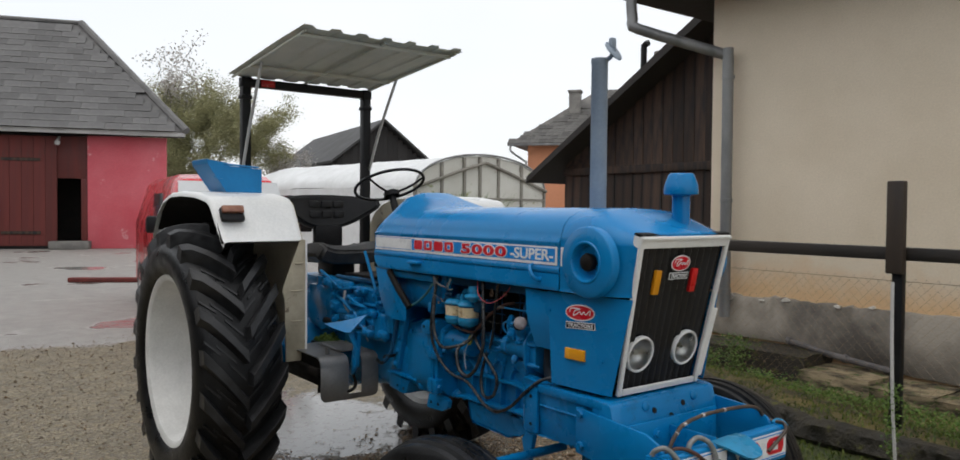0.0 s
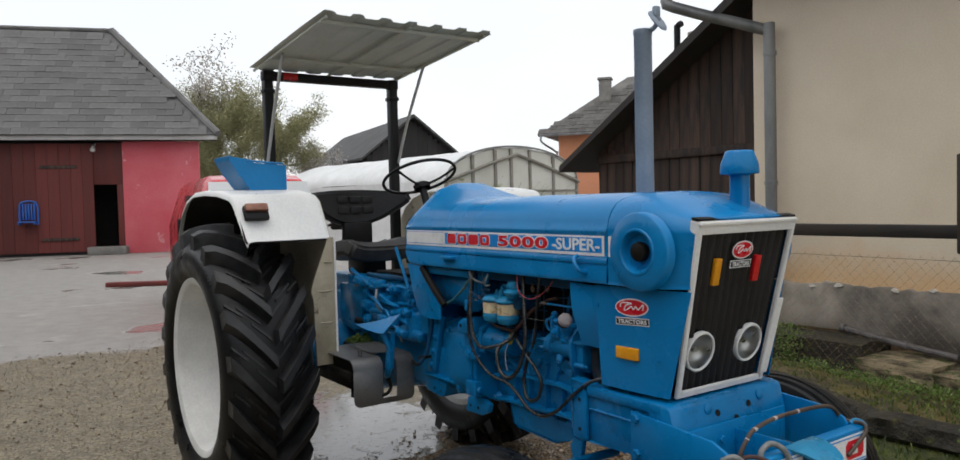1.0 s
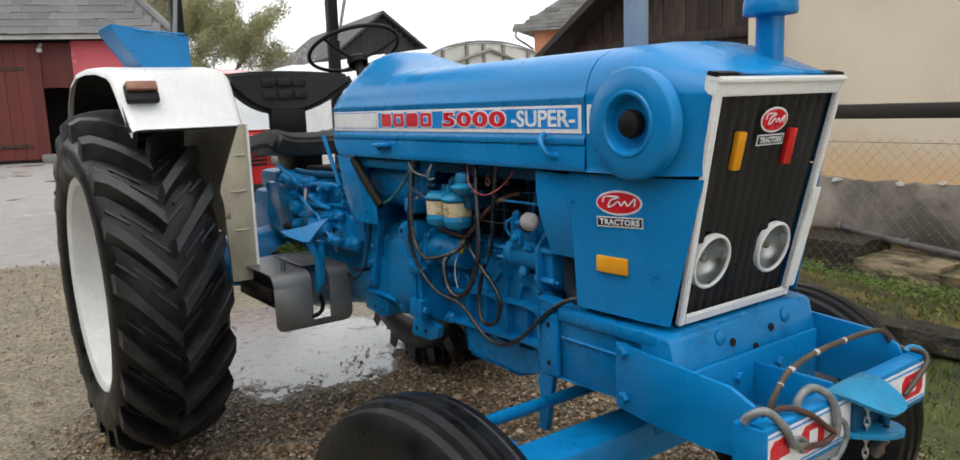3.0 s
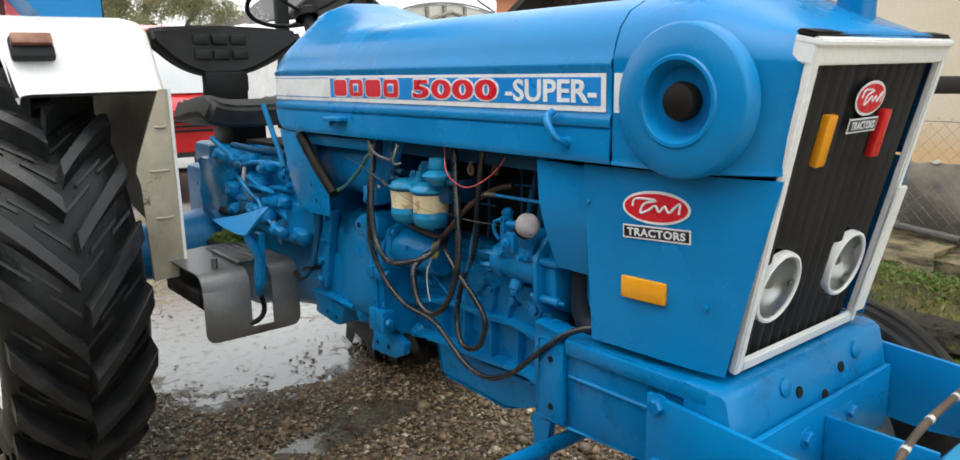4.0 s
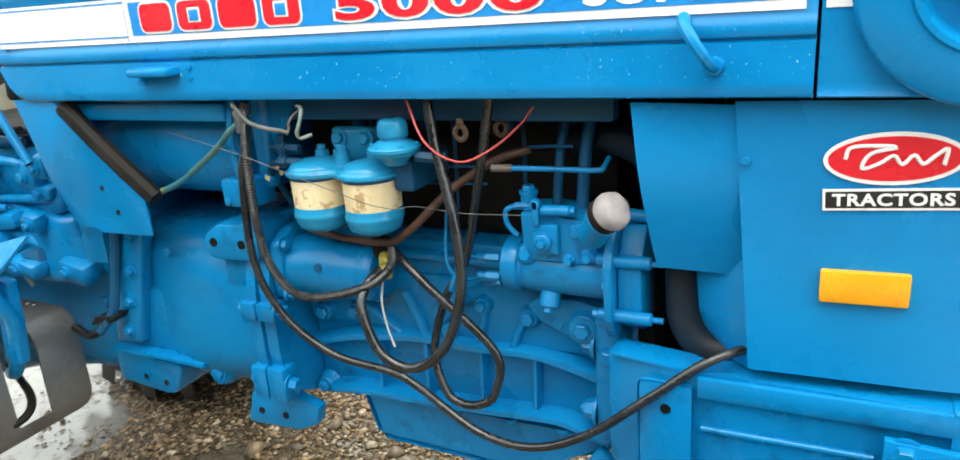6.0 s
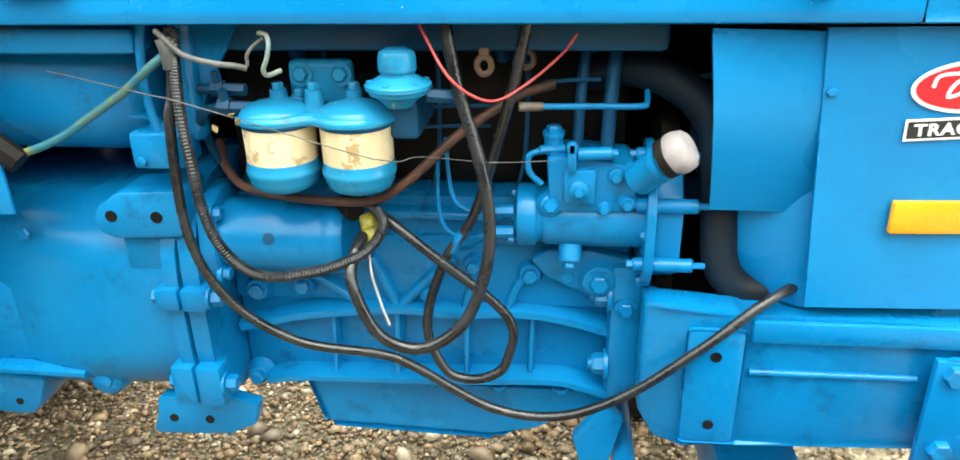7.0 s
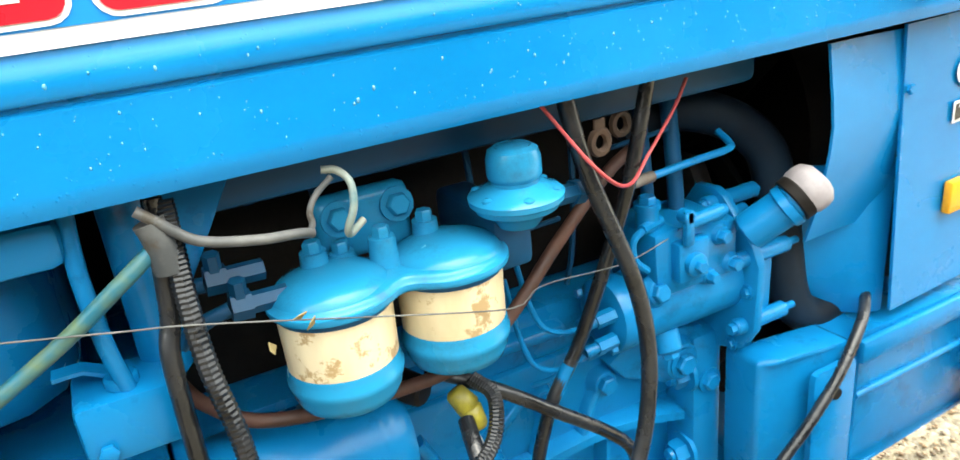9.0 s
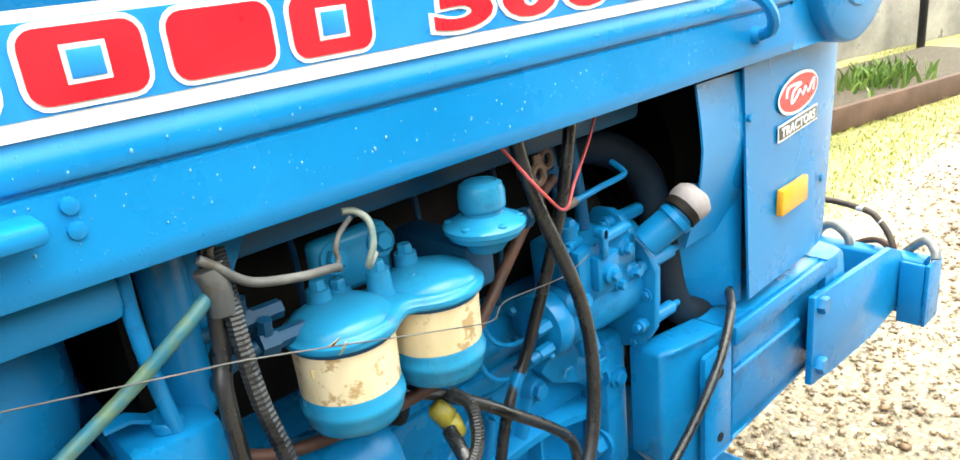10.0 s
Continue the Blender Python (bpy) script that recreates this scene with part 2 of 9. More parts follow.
# setting
PLASTER = surf("beige_house_render", (0.76, 0.645, 0.49), (0.83, 0.715, 0.56), 0.85, scale=1.3, fine=60, bump=0.25, dist=0.004, speck=(0.58, 0.46, 0.34), speck_at=0.70, speck_scale=3)
damp_nt = PLASTER.node_tree
damp_bs = damp_nt.nodes["Principled BSDF"]
damp_ge, damp_sep, damp_add, damp_map = damp_nt.nodes.new("ShaderNodeNewGeometry"), damp_nt.nodes.new("ShaderNodeSeparateXYZ"), damp_nt.nodes.new("ShaderNodeMath"), damp_nt.nodes.new("ShaderNodeMapRange")
damp_nt.links.new(damp_ge.outputs["Position"], damp_sep.inputs[0])
damp_add.operation = "MULTIPLY_ADD"
damp_nt.links.new(noise_node(damp_nt, 2.2, 6.0, 0.65), damp_add.inputs[0])
damp_add.inputs[1].default_value = 0.7
damp_nt.links.new(damp_sep.outputs["Z"], damp_add.inputs[2])
damp_nt.links.new(damp_add.outputs[0], damp_map.inputs["Value"])
damp_map.inputs["From Min"].default_value, damp_map.inputs["From Max"].default_value = 1.52, 1.18
damp_nt.links.new(mixed(damp_nt, damp_map.outputs["Result"], damp_bs.inputs["Base Color"].links[0].from_socket, (0.74, 0.50, 0.28)), damp_bs.inputs["Base Color"])
PLINTH = surf("stained_grey_plinth_render", (0.098, 0.087, 0.074), (0.36, 0.32, 0.268), 0.85, scale=1.3, lo=0.40, hi=0.60, fine=40, bump=0.5, dist=0.01, speck=(0.40, 0.37, 0.33), speck_at=0.67, speck_scale=4)
PLINTH_PALE = surf("pale_grey_rough_render", (0.20, 0.19, 0.17), (0.36, 0.34, 0.30), 0.85, scale=2.5, fine=30, bump=0.5, dist=0.01, speck=(0.12, 0.11, 0.09), speck_at=0.62, speck_scale=5)
STONE = surf("mossy_foundation_stone", (0.030, 0.024, 0.013), (0.34, 0.27, 0.165), 0.85, scale=2.4, lo=0.40, hi=0.60, fine=30, bump=0.8, dist=0.02, speck=(0.055, 0.085, 0.014), speck_at=0.54, speck_scale=3)
KERB_STONE = surf("wet_dark_soil_and_stone", (0.010, 0.009, 0.006), (0.042, 0.034, 0.020), 0.75, scale=7, fine=40, bump=0.9, dist=0.02, speck=(0.075, 0.075, 0.016), speck_at=0.57, speck_scale=7)
PLANK = surf("weathered_dark_plank", (0.020, 0.017, 0.016), (0.125, 0.074, 0.050), 0.75, scale=4, lo=0.42, hi=0.66, stretch=(2, 2, 0.35), fine=40, bump=0.5, dist=0.006, vary=0.55)
PLANK_FAR = surf("grey_black_barn_boarding", (0.022, 0.021, 0.021), (0.05, 0.047, 0.045), 0.8, scale=3, stretch=(2, 2, 0.2), fine=20, vary=0.4)
BEAM = surf("dark_brown_fence_timber", (0.010, 0.008, 0.006), (0.030, 0.022, 0.016), 0.6, scale=7, stretch=(0.3, 1, 1), bump=0.5)
BEAM_POST = surf("brown_fence_post_top", (0.022, 0.015, 0.010), (0.055, 0.037, 0.025), 0.7, scale=7, stretch=(1, 1, 0.2), bump=0.5)
ROOF_EDGE = surf("black_roof_boarding", (0.02, 0.018, 0.017), (0.04, 0.036, 0.033), 0.8, scale=6)
SLATE = surf("grey_fibre_cement_slate", (0.11, 0.108, 0.108), (0.20, 0.195, 0.19), 0.75, scale=1.2, fine=25, bump=0.5, vary=0.34)
SLATE_OLD = surf("brown_grey_old_tile", (0.085, 0.08, 0.075), (0.20, 0.19, 0.175), 0.75, scale=1.5, fine=20, bump=0.4, vary=0.45)
ROOF_DARK = surf("charcoal_sheet_roof", (0.042, 0.042, 0.043), (0.062, 0.061, 0.06), 0.7, scale=1.0, fine=12, bump=0.3)
RED_WOOD = surf("dark_red_barn_boards", (0.12, 0.022, 0.019), (0.20, 0.040, 0.032), 0.7, scale=1.6, stretch=(2, 2, 0.4), fine=12, bump=0.3, speck=(0.09, 0.03, 0.025), speck_at=0.60, speck_scale=3, vary=0.42)
PINK = surf("faded_pink_red_plaster", (0.66, 0.095, 0.12), (0.72, 0.17, 0.20), 0.8, scale=0.55, fine=15, bump=0.2, speck=(0.74, 0.34, 0.35), speck_at=0.62, speck_scale=1.2)
ORANGE_WALL = surf("salmon_orange_plaster", (0.60, 0.25, 0.13), (0.66, 0.29, 0.16), 0.85, scale=1.0, fine=15, bump=0.15)
FASCIA = surf("white_grey_fascia", (0.45, 0.44, 0.43), (0.58, 0.57, 0.56), 0.7, scale=2)
# near black stands for the missing light inside barn and shed
UNLIT = surf("unlit_interior_black", (0.012, 0.011, 0.011), (0.03, 0.027, 0.025), 0.9, scale=3)
FILM = surf("milky_greenhouse_film", (0.66, 0.67, 0.66), (0.78, 0.79, 0.79), 0.4, scale=1.2, fine=6, bump=0.5, dist=0.03)
GREENHOUSE_WALL = surf("cloudy_greenhouse_pane", (0.58, 0.56, 0.50), (0.70, 0.69, 0.63), 0.4, scale=1.0, speck=(0.28, 0.30, 0.12), speck_at=0.6, speck_scale=2)
GREENHOUSE_FRAME = surf("grey_brown_greenhouse_frame", (0.17, 0.155, 0.13), (0.28, 0.26, 0.22), 0.6, scale=5)
BRICK_GREY = surf("grey_chimney_block", (0.17, 0.16, 0.15), (0.25, 0.24, 0.22), 0.85, scale=4)
CONCRETE_BED = surf("rust_brown_bed_edging", (0.08, 0.045, 0.03), (0.15, 0.09, 0.065), 0.8, scale=4, bump=0.4)
SOIL = surf("wet_garden_soil", (0.06, 0.045, 0.03), (0.12, 0.095, 0.06), 0.8, scale=10, bump=0.8, dist=0.02)
VAN_RED = surf("glossy_red_van_paint", (0.52, 0.010, 0.018), (0.60, 0.016, 0.024), 0.25, scale=2, bump=0.02, coat=0.4)
# pale base colour paints the sky's reflection onto the windscreen
VAN_GLASS_SHEEN = surf("windscreen_glass_with_sky_sheen", (0.48, 0.50, 0.51), (0.60, 0.61, 0.62), 0.1, scale=1.0, bump=0.0)
PLASTIC_BLUE = surf("blue_plastic_chair", (0.02, 0.11, 0.42), (0.03, 0.14, 0.5), 0.4, scale=4)
BARK = surf("grey_brown_bark", (0.11, 0.09, 0.07), (0.20, 0.17, 0.14), 0.9, scale=6, stretch=(1, 1, 0.3), bump=0.8, dist=0.02)


def leaf_mat(name, c1, c2):
    m, nt, bs = nodes_of(name)
    ge = nt.nodes.new("ShaderNodeNewGeometry")
    nt.links.new(ramp(nt, ge.outputs["Random Per Island"], (0.0, c1), (1.0, c2)), bs.inputs["Base Color"])
    bs.inputs["Roughness"].default_value = 0.6
    return m


LEAF_SPRING = leaf_mat("olive_spring_leaves", (0.24, 0.22, 0.11), (0.42, 0.42, 0.22))
LEAF_BLOSSOM = leaf_mat("pale_blossom_twigs", (0.40, 0.37, 0.34), (0.60, 0.57, 0.54))
LEAF_GREEN = leaf_mat("fresh_green_weeds", (0.045, 0.105, 0.014), (0.14, 0.225, 0.034))
GRASS_MIX = leaf_mat("dark_green_grass_blades", (0.022, 0.050, 0.008), (0.150, 0.185, 0.028))
GRASS_PALE = leaf_mat("yellow_green_moss_blades", (0.22, 0.26, 0.05), (0.50, 0.48, 0.14))


def pebble_mat(name, k_):
    m, nt, bs = nodes_of(name)
    ge = nt.nodes.new("ShaderNodeNewGeometry")
    c = ramp(nt, ge.outputs["Random Per Island"], *((p_, tuple(min(v * k_, 0.8) for v in c_)) for p_, c_ in ((0.0, (0.085, 0.054, 0.030)), (0.3, (0.20, 0.130, 0.072)), (0.55, (0.31, 0.215, 0.125)), (0.8, (0.15, 0.118, 0.088)), (1.0, (0.50, 0.42, 0.31)))))
    nt.links.new(mixed(nt, 0.4, c, ramp(nt, noise_node(nt, 120), (0.3, 0.6), (0.7, 1.0)), "MULTIPLY"), bs.inputs["Base Color"])
    bs.inputs["Roughness"].default_value = 0.38
    return m


# the 1.5 gravel is lightened to offset the tractor's shade on it
PEBBLE, PEBBLE_PALE, PEBBLE_BRIGHTENED, PEBBLE_FINE = pebble_mat("wet_mixed_gravel", 0.75), pebble_mat("pale_dry_gravel", 1.25), pebble_mat("brightened_warm_gravel", 1.5), pebble_mat("fine_brown_gravel", 1.0)


def ground_mat():
    """One sheet: gravel round the tractor, wet concrete beyond, puddles, and mossy grass along the house."""
    m, nt, bs = nodes_of("yard_ground")
    L = nt.links
    ge, sep = nt.nodes.new("ShaderNodeNewGeometry"), nt.nodes.new("ShaderNodeSeparateXYZ")
    L.new(ge.outputs["Position"], sep.inputs[0])

    def math_node(op, a, b=None):
        n = nt.nodes.new("ShaderNodeMath")
        n.operation = op
        for s, v in zip(n.inputs, (a, b)):
            if v is None:
                continue
            if isinstance(v, bpy.types.NodeSocket):
                L.new(v, s)
            else:
                s.default_value = v
        return n.outputs[0]

    def step(v, lo, hi):
        n = nt.nodes.new("ShaderNodeMapRange")
        n.inputs["From Min"].default_value, n.inputs["From Max"].default_value = lo, hi
        n.interpolation_type = "SMOOTHSTEP"
        L.new(v, n.inputs["Value"])
        return n.outputs["Result"]

    wob = noise_node(nt, 0.9, 6.0, 0.6)
    wob2 = noise_node(nt, 3.2, 7.0, 0.65)
    x, y = sep.outputs["X"], sep.outputs["Y"]
    xw = math_node("ADD", x, math_node("MULTIPLY", math_node("SUBTRACT", wob, 0.5), 2.2))
    yw = math_node("ADD", y, math_node("MULTIPLY", math_node("SUBTRACT", wob2, 0.5), 0.7))
    # gravel
    fine, mid = noise_node(nt, 55, 4.0), noise_node(nt, 11.0, 5.0, 0.7)
    vo, tc = nt.nodes.new("ShaderNodeTexVoronoi"), nt.nodes.new("ShaderNodeTexCoord")
    vo.inputs["Scale"].default_value = 62.0
    L.new(tc.outputs["Object"], vo.inputs["Vector"])
    gravel = mixed(nt, 0.6, ramp(nt, mid, (0.3, (0.056, 0.043, 0.024)), (0.7, (0.185, 0.150, 0.088))), ramp(nt, vo.outputs["Color"], (0.1, (0.055, 0.044, 0.028)), (0.5, (0.175, 0.138, 0.075)), (0.9, (0.38, 0.33, 0.23))))
    gravel = mixed(nt, 1.0, gravel, ramp(nt, wob2, (0.35, 0.84), (0.62, 1.18)), "MULTIPLY")
    concrete = mixed(nt, 0.5, ramp(nt, wob2, (0.3, (0.27, 0.255, 0.235)), (0.7, (0.38, 0.36, 0.335))), ramp(nt, fine, (0.3, 0.6), (0.7, 1.0)), "MULTIPLY")
    moss = mixed(nt, ramp(nt, wob2, (0.35, 0.0), (0.62, 1.0)), (0.010, 0.020, 0.004), (0.085, 0.100, 0.016))
    pale_moss = mixed(nt, ramp(nt, wob2, (0.35, 0.0), (0.6, 1.0)), (0.16, 0.17, 0.04), (0.42, 0.36, 0.16))
    brown_moss = mixed(nt, ramp(nt, wob2, (0.38, 0.0), (0.62, 1.0)), (0.018, 0.016, 0.005), (0.125, 0.095, 0.018))
    moss = mixed(nt, step(yw, 2.75, 3.05), moss, brown_moss)
    moss = mixed(nt, step(xw, 3.2, 4.6), moss, pale_moss)
    moss = mixed(nt, 0.4, moss, ramp(nt, fine, (0.3, 0.5), (0.7, 1.0)), "MULTIPLY")
    is_conc = step(xw, -5.15, -5.5)
    edge = math_node("SUBTRACT", yw, math_node("MULTIPLY", step(xw, 3.6, 5.4), -0.62))
    is_moss = step(edge, 1.25, 1.65)
    gravel = mixed(nt, step(xw, 2.2, 5.0), gravel, mixed(nt, 1.0, gravel, (0.16, 0.145, 0.12), "ADD"))
    col = mixed(nt, is_conc, gravel, concrete)
    col = mixed(nt, math_node("MULTIPLY", is_moss, step(x, -3.0, -1.5)), col, moss)
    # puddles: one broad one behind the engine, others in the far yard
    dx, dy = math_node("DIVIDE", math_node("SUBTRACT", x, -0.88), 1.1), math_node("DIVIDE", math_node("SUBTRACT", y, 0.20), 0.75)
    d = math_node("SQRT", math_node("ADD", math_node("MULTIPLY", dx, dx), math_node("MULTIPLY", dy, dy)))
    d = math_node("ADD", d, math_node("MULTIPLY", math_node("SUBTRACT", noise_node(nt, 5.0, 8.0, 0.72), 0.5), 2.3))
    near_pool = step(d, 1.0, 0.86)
    far_pool = math_node("MULTIPLY", step(noise_node(nt, 0.35, 5.0, 0.55), 0.56, 0.62), step(x, -5.3, -6.3))
    under = math_node("MULTIPLY", math_node("MULTIPLY", step(x, 0.2, 0.7), step(x, 2.7, 2.2)), math_node("MULTIPLY", step(y, -1.3, -0.9), step(y, 1.5, 1.0)))
    small_pool = math_node("MULTIPLY", step(noise_node(nt, 2.3, 7.0, 0.62), 0.56, 0.585), under)
    # dark brown mud, deepened to include the shade beneath the tractor
    mud_and_shade = math_node("MULTIPLY", step(noise_node(nt, 1.7, 6.0, 0.65), 0.34, 0.48), math_node("MULTIPLY", step(x, -0.9, -0.2), step(x, 1.7, 0.6)))
    mud_and_shade = math_node("MULTIPLY", mud_and_shade, math_node("MULTIPLY", step(y, -1.3, -0.8), step(y, 1.4, 0.9)))
    col = mixed(nt, math_node("MULTIPLY", mud_and_shade, 0.62), col, (0.036, 0.022, 0.011))
    pool = math_node("MAXIMUM", math_node("MAXIMUM", near_pool, far_pool), small_pool)
    # the near puddle's pale grey base includes the bright sky reflection
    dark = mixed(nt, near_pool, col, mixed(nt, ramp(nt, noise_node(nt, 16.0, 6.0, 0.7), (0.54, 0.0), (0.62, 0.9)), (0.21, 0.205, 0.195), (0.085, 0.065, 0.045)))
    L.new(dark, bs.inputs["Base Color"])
    L.new(mixed(nt, pool, mixed(nt, is_conc, ramp(nt, mid, (0.3, 0.40), (0.7, 0.75)), (0.62, 0.62, 0.62)), (0.14, 0.14, 0.14)), bs.inputs["Roughness"])
    bs.inputs["Specular IOR Level"].default_value = 0.6
    dry = math_node("SUBTRACT", 1.0, pool)
    rel = math_node("MULTIPLY", math_node("ADD", math_node("MULTIPLY", vo.outputs["Distance"], -0.9), math_node("MULTIPLY", fine, 0.6)), dry)
    first = bumped(nt, bs, rel, 0.8, 0.012)
    bumped(nt, bs, math_node("MULTIPLY", mid, dry), 0.5, 0.03, first)
    return m


GROUND = ground_mat()


# ---- mesh helpers ----
def sharpen(bm, angle=32):
    lim = radians(angle)
    for f in bm.faces:
        f.smooth = True
    for e in bm.edges:
        e.smooth = len(e.link_faces) == 2 and e.calc_face_angle(0) < lim


def finish(bm, name, materials, angle=32, flat=False):
    bmesh.ops.recalc_face_normals(bm, faces=bm.faces)
    if not flat:
        sharpen(bm, angle)
    me = bpy.data.meshes.new(name)
    bm.to_mesh(me)
    bm.free()
    for m in materials if isinstance(materials, (list, tuple)) else [materials]:
        me.materials.append(m)
    return me


def thing(name, label, category, m=None, group="", kind=""):
    ob = new(name)
    ob.empty_display_size = 0.1
    if m is not None:
        ob.matrix_basis = m
    return tagged(ob, label, category, group, kind)


def part(name, bm, material, parent, label="", angle=40):
    ob = new(name, finish(bm, name, material, angle))
    ob.parent = parent
    return tagged(ob, label)



def pieces(name, bm, material, parent, label="", join=True):
    """Every separate lump of the mesh (touching shells count as one) becomes a part of its own."""
    seen, shells = set(), []
    bm.verts.index_update()
    for v in bm.verts:
        if v in seen:
            continue
        shell, todo = [], [v]
        seen.add(v)
        while todo:
            a = todo.pop()
            shell.append(a)
            for e in a.link_edges:
                b = e.other_vert(a)
                if b not in seen:
                    seen.add(b)
                    todo.append(b)
        shells.append([shell])
    def bounds(group):
        cs = [v.co for sh in group for v in sh]
        return [min(c[i] for c in cs) - 0.0008 for i in range(3)], [max(c[i] for c in cs) + 0.0008 for i in range(3)]
    merged = join
    while merged:
        merged = False
        for i in range(len(shells)):
            for j in range(i + 1, len(shells)):
                (a0, a1), (b0, b1) = bounds(shells[i]), bounds(shells[j])
                if all(a0[k] < b1[k] and b0[k] < a1[k] for k in range(3)):
                    shells[i] += shells.pop(j)
                    merged = True
                    break
            if merged:
                break
    for group in shells:
        one, twin = bmesh.new(), {}
        for sh in group:
            for v in sh:
                twin[v] = one.verts.new(v.co)
        for f in {f for v in twin for f in v.link_faces}:
            one.faces.new([twin[v] for v in f.verts])
        part(name, one, material, parent, label)
    bm.free()


def solo(name, bm, material, label, category="", kind="", m=None, group="", angle=32):
    ob = new(name, finish(bm, name, material, angle))
    if m is not None:
        ob.matrix_basis = m
    return tagged(ob, label, category, group, kind)


def box(bm, lo, hi, bev=0.0, m=None, seg=2):
    c, s = [(a + b) / 2 for a, b in zip(lo, hi)], [abs(b - a) for a, b in zip(lo, hi)]
    mat = Matrix.Translation(c) @ Matrix.Diagonal((*s, 1))
    vs = bmesh.ops.create_cube(bm, size=1, matrix=(m @ mat) if m is not None else mat)["verts"]
    if bev:
        es = list({e for v in vs for e in v.link_edges})
        bmesh.ops.bevel(bm, geom=es, offset=bev, segments=seg, affect="EDGES", profile=0.5)
    return bm


def boxed(lo, hi, bev=0.0, m=None):
    return box(bmesh.new(), lo, hi, bev, m)


def along(a, b):
    a, b = Vector(a), Vector(b)
    return Matrix.Translation(a) @ (b - a).to_track_quat("Z", "Y").to_matrix().to_4x4(), (b - a).length


def lathe(bm, prof, m=None, seg=24, closed=False):
    """Turns (radius, height) pairs round the z axis of m."""
    m = m if m is not None else Matrix()
    rings = []
    for r, h in prof:
        if r < 1e-5:
            rings.append([bm.verts.new(m @ Vector((0, 0, h)))])
        else:
            rings.append([bm.verts.new(m @ Vector((r * math.cos(2 * math.pi * k / seg), r * math.sin(2 * math.pi * k / seg), h))) for k in range(seg)])
    pairs = list(zip(rings, rings[1:])) + ([(rings[-1], rings[0])] if closed else [])
    for a, b in pairs:
        for k in range(seg):
            q = [a[k % len(a)], a[(k + 1) % seg % len(a)], b[(k + 1) % seg % len(b)], b[k % len(b)]]
            u = list(dict.fromkeys(q))
            if len(u) > 2:
                bm.faces.new(u)
    return bm


def rod(bm, a, b, r, r2=None, seg=16, bev=0.0):
    m, n = along(a, b)
    r2 = r if r2 is None else r2
    if bev:
        return lathe(bm, [(0, 0), (r - bev, 0), (r, bev), (r2, n - bev), (r2 - bev, n), (0, n)], m, seg)
    return lathe(bm, [(0, 0), (r, 0), (r2, n), (0, n)], m, seg)


def axis(origin, direction):
    return Matrix.Translation(origin) @ Vector(direction).to_track_quat("Z", "Y").to_matrix().to_4x4()


def spline(pts, n=6):
    pts = [Vector(p) for p in pts]
    if len(pts) < 3:
        return pts
    ext = [2 * pts[0] - pts[1]] + pts + [2 * pts[-1] - pts[-2]]
    out = []
    for i in range(1, len(ext) - 2):
        p0, p1, p2, p3 = ext[i - 1:i + 3]
        for k in range(n):
            t = k / n
            out.append(0.5 * (2 * p1 + (p2 - p0) * t + (2 * p0 - 5 * p1 + 4 * p2 - p3) * t * t + (3 * p1 - p0 - 3 * p2 + p3) * t ** 3))
    return out + [pts[-1]]


def tube(bm, pts, r, seg=8, n=6, closed=False, ribs=0.0):
    path = spline(pts, n) if n > 1 else [Vector(p) for p in pts]
    if closed:
        path = path[:-1] if (path[0] - path[-1]).length < 1e-6 else path
    count = len(path)
    side = None
    rings = []
    for i, p in enumerate(path):
        a = path[(i - 1) % count] if closed or i else path[0]
        b = path[(i + 1) % count] if closed or i < count - 1 else path[-1]
        d = (b - a).normalized()
        if side is None:
            side = d.orthogonal().normalized()
        side = (side - d * side.dot(d)).normalized()
        up = d.cross(side)
        rr = r * (1 + ribs * (i % 2))
        rings.append([bm.verts.new(p + rr * (math.cos(2 * math.pi * k / seg) * side + math.sin(2 * math.pi * k / seg) * up)) for k in range(seg)])
    for i in range(count if closed else count - 1):
        a, b = rings[i], rings[(i + 1) % count]
        for k in range(seg):
            bm.faces.new((a[k], a[(k + 1) % seg], b[(k + 1) % seg], b[k]))
    if not closed:
        bm.faces.new(rings[0][::-1])
        bm.faces.new(rings[-1])
    return bm


def prism(bm, poly, t0, t1, plane="xz", bev=0.0):
    """Extrudes a polygon given in a plane (xz, xy or yz) between two places on the third axis."""
    put = {"xz": lambda u, v, w: (u, w, v), "xy": lambda u, v, w: (u, v, w), "yz": lambda u, v, w: (w, u, v)}[plane]
    a = [bm.verts.new(put(u, v, t0)) for u, v in poly]
    b = [bm.verts.new(put(u, v, t1)) for u, v in poly]
    n = len(poly)
    fs = [bm.faces.new(a), bm.faces.new(b[::-1])] + [bm.faces.new((a[i], a[(i + 1) % n], b[(i + 1) % n], b[i])) for i in range(n)]
    if bev:
        bmesh.ops.bevel(bm, geom=list({e for f in fs for e in f.edges}), offset=bev, segments=2, affect="EDGES", profile=0.5)
    return bm


def loft(bm, rings, closed=True, caps=True):
    vr = [[bm.verts.new(p) for p in r] for r in rings]
    for a, b in zip(vr, vr[1:]):
        n = len(a)
        for k in range(n if closed else n - 1):
            bm.faces.new((a[k], a[(k + 1) % n], b[(k + 1) % n], b[k]))
    if caps and closed:
        bm.faces.new(vr[0][::-1])
        bm.faces.new(vr[-1])
    return bm


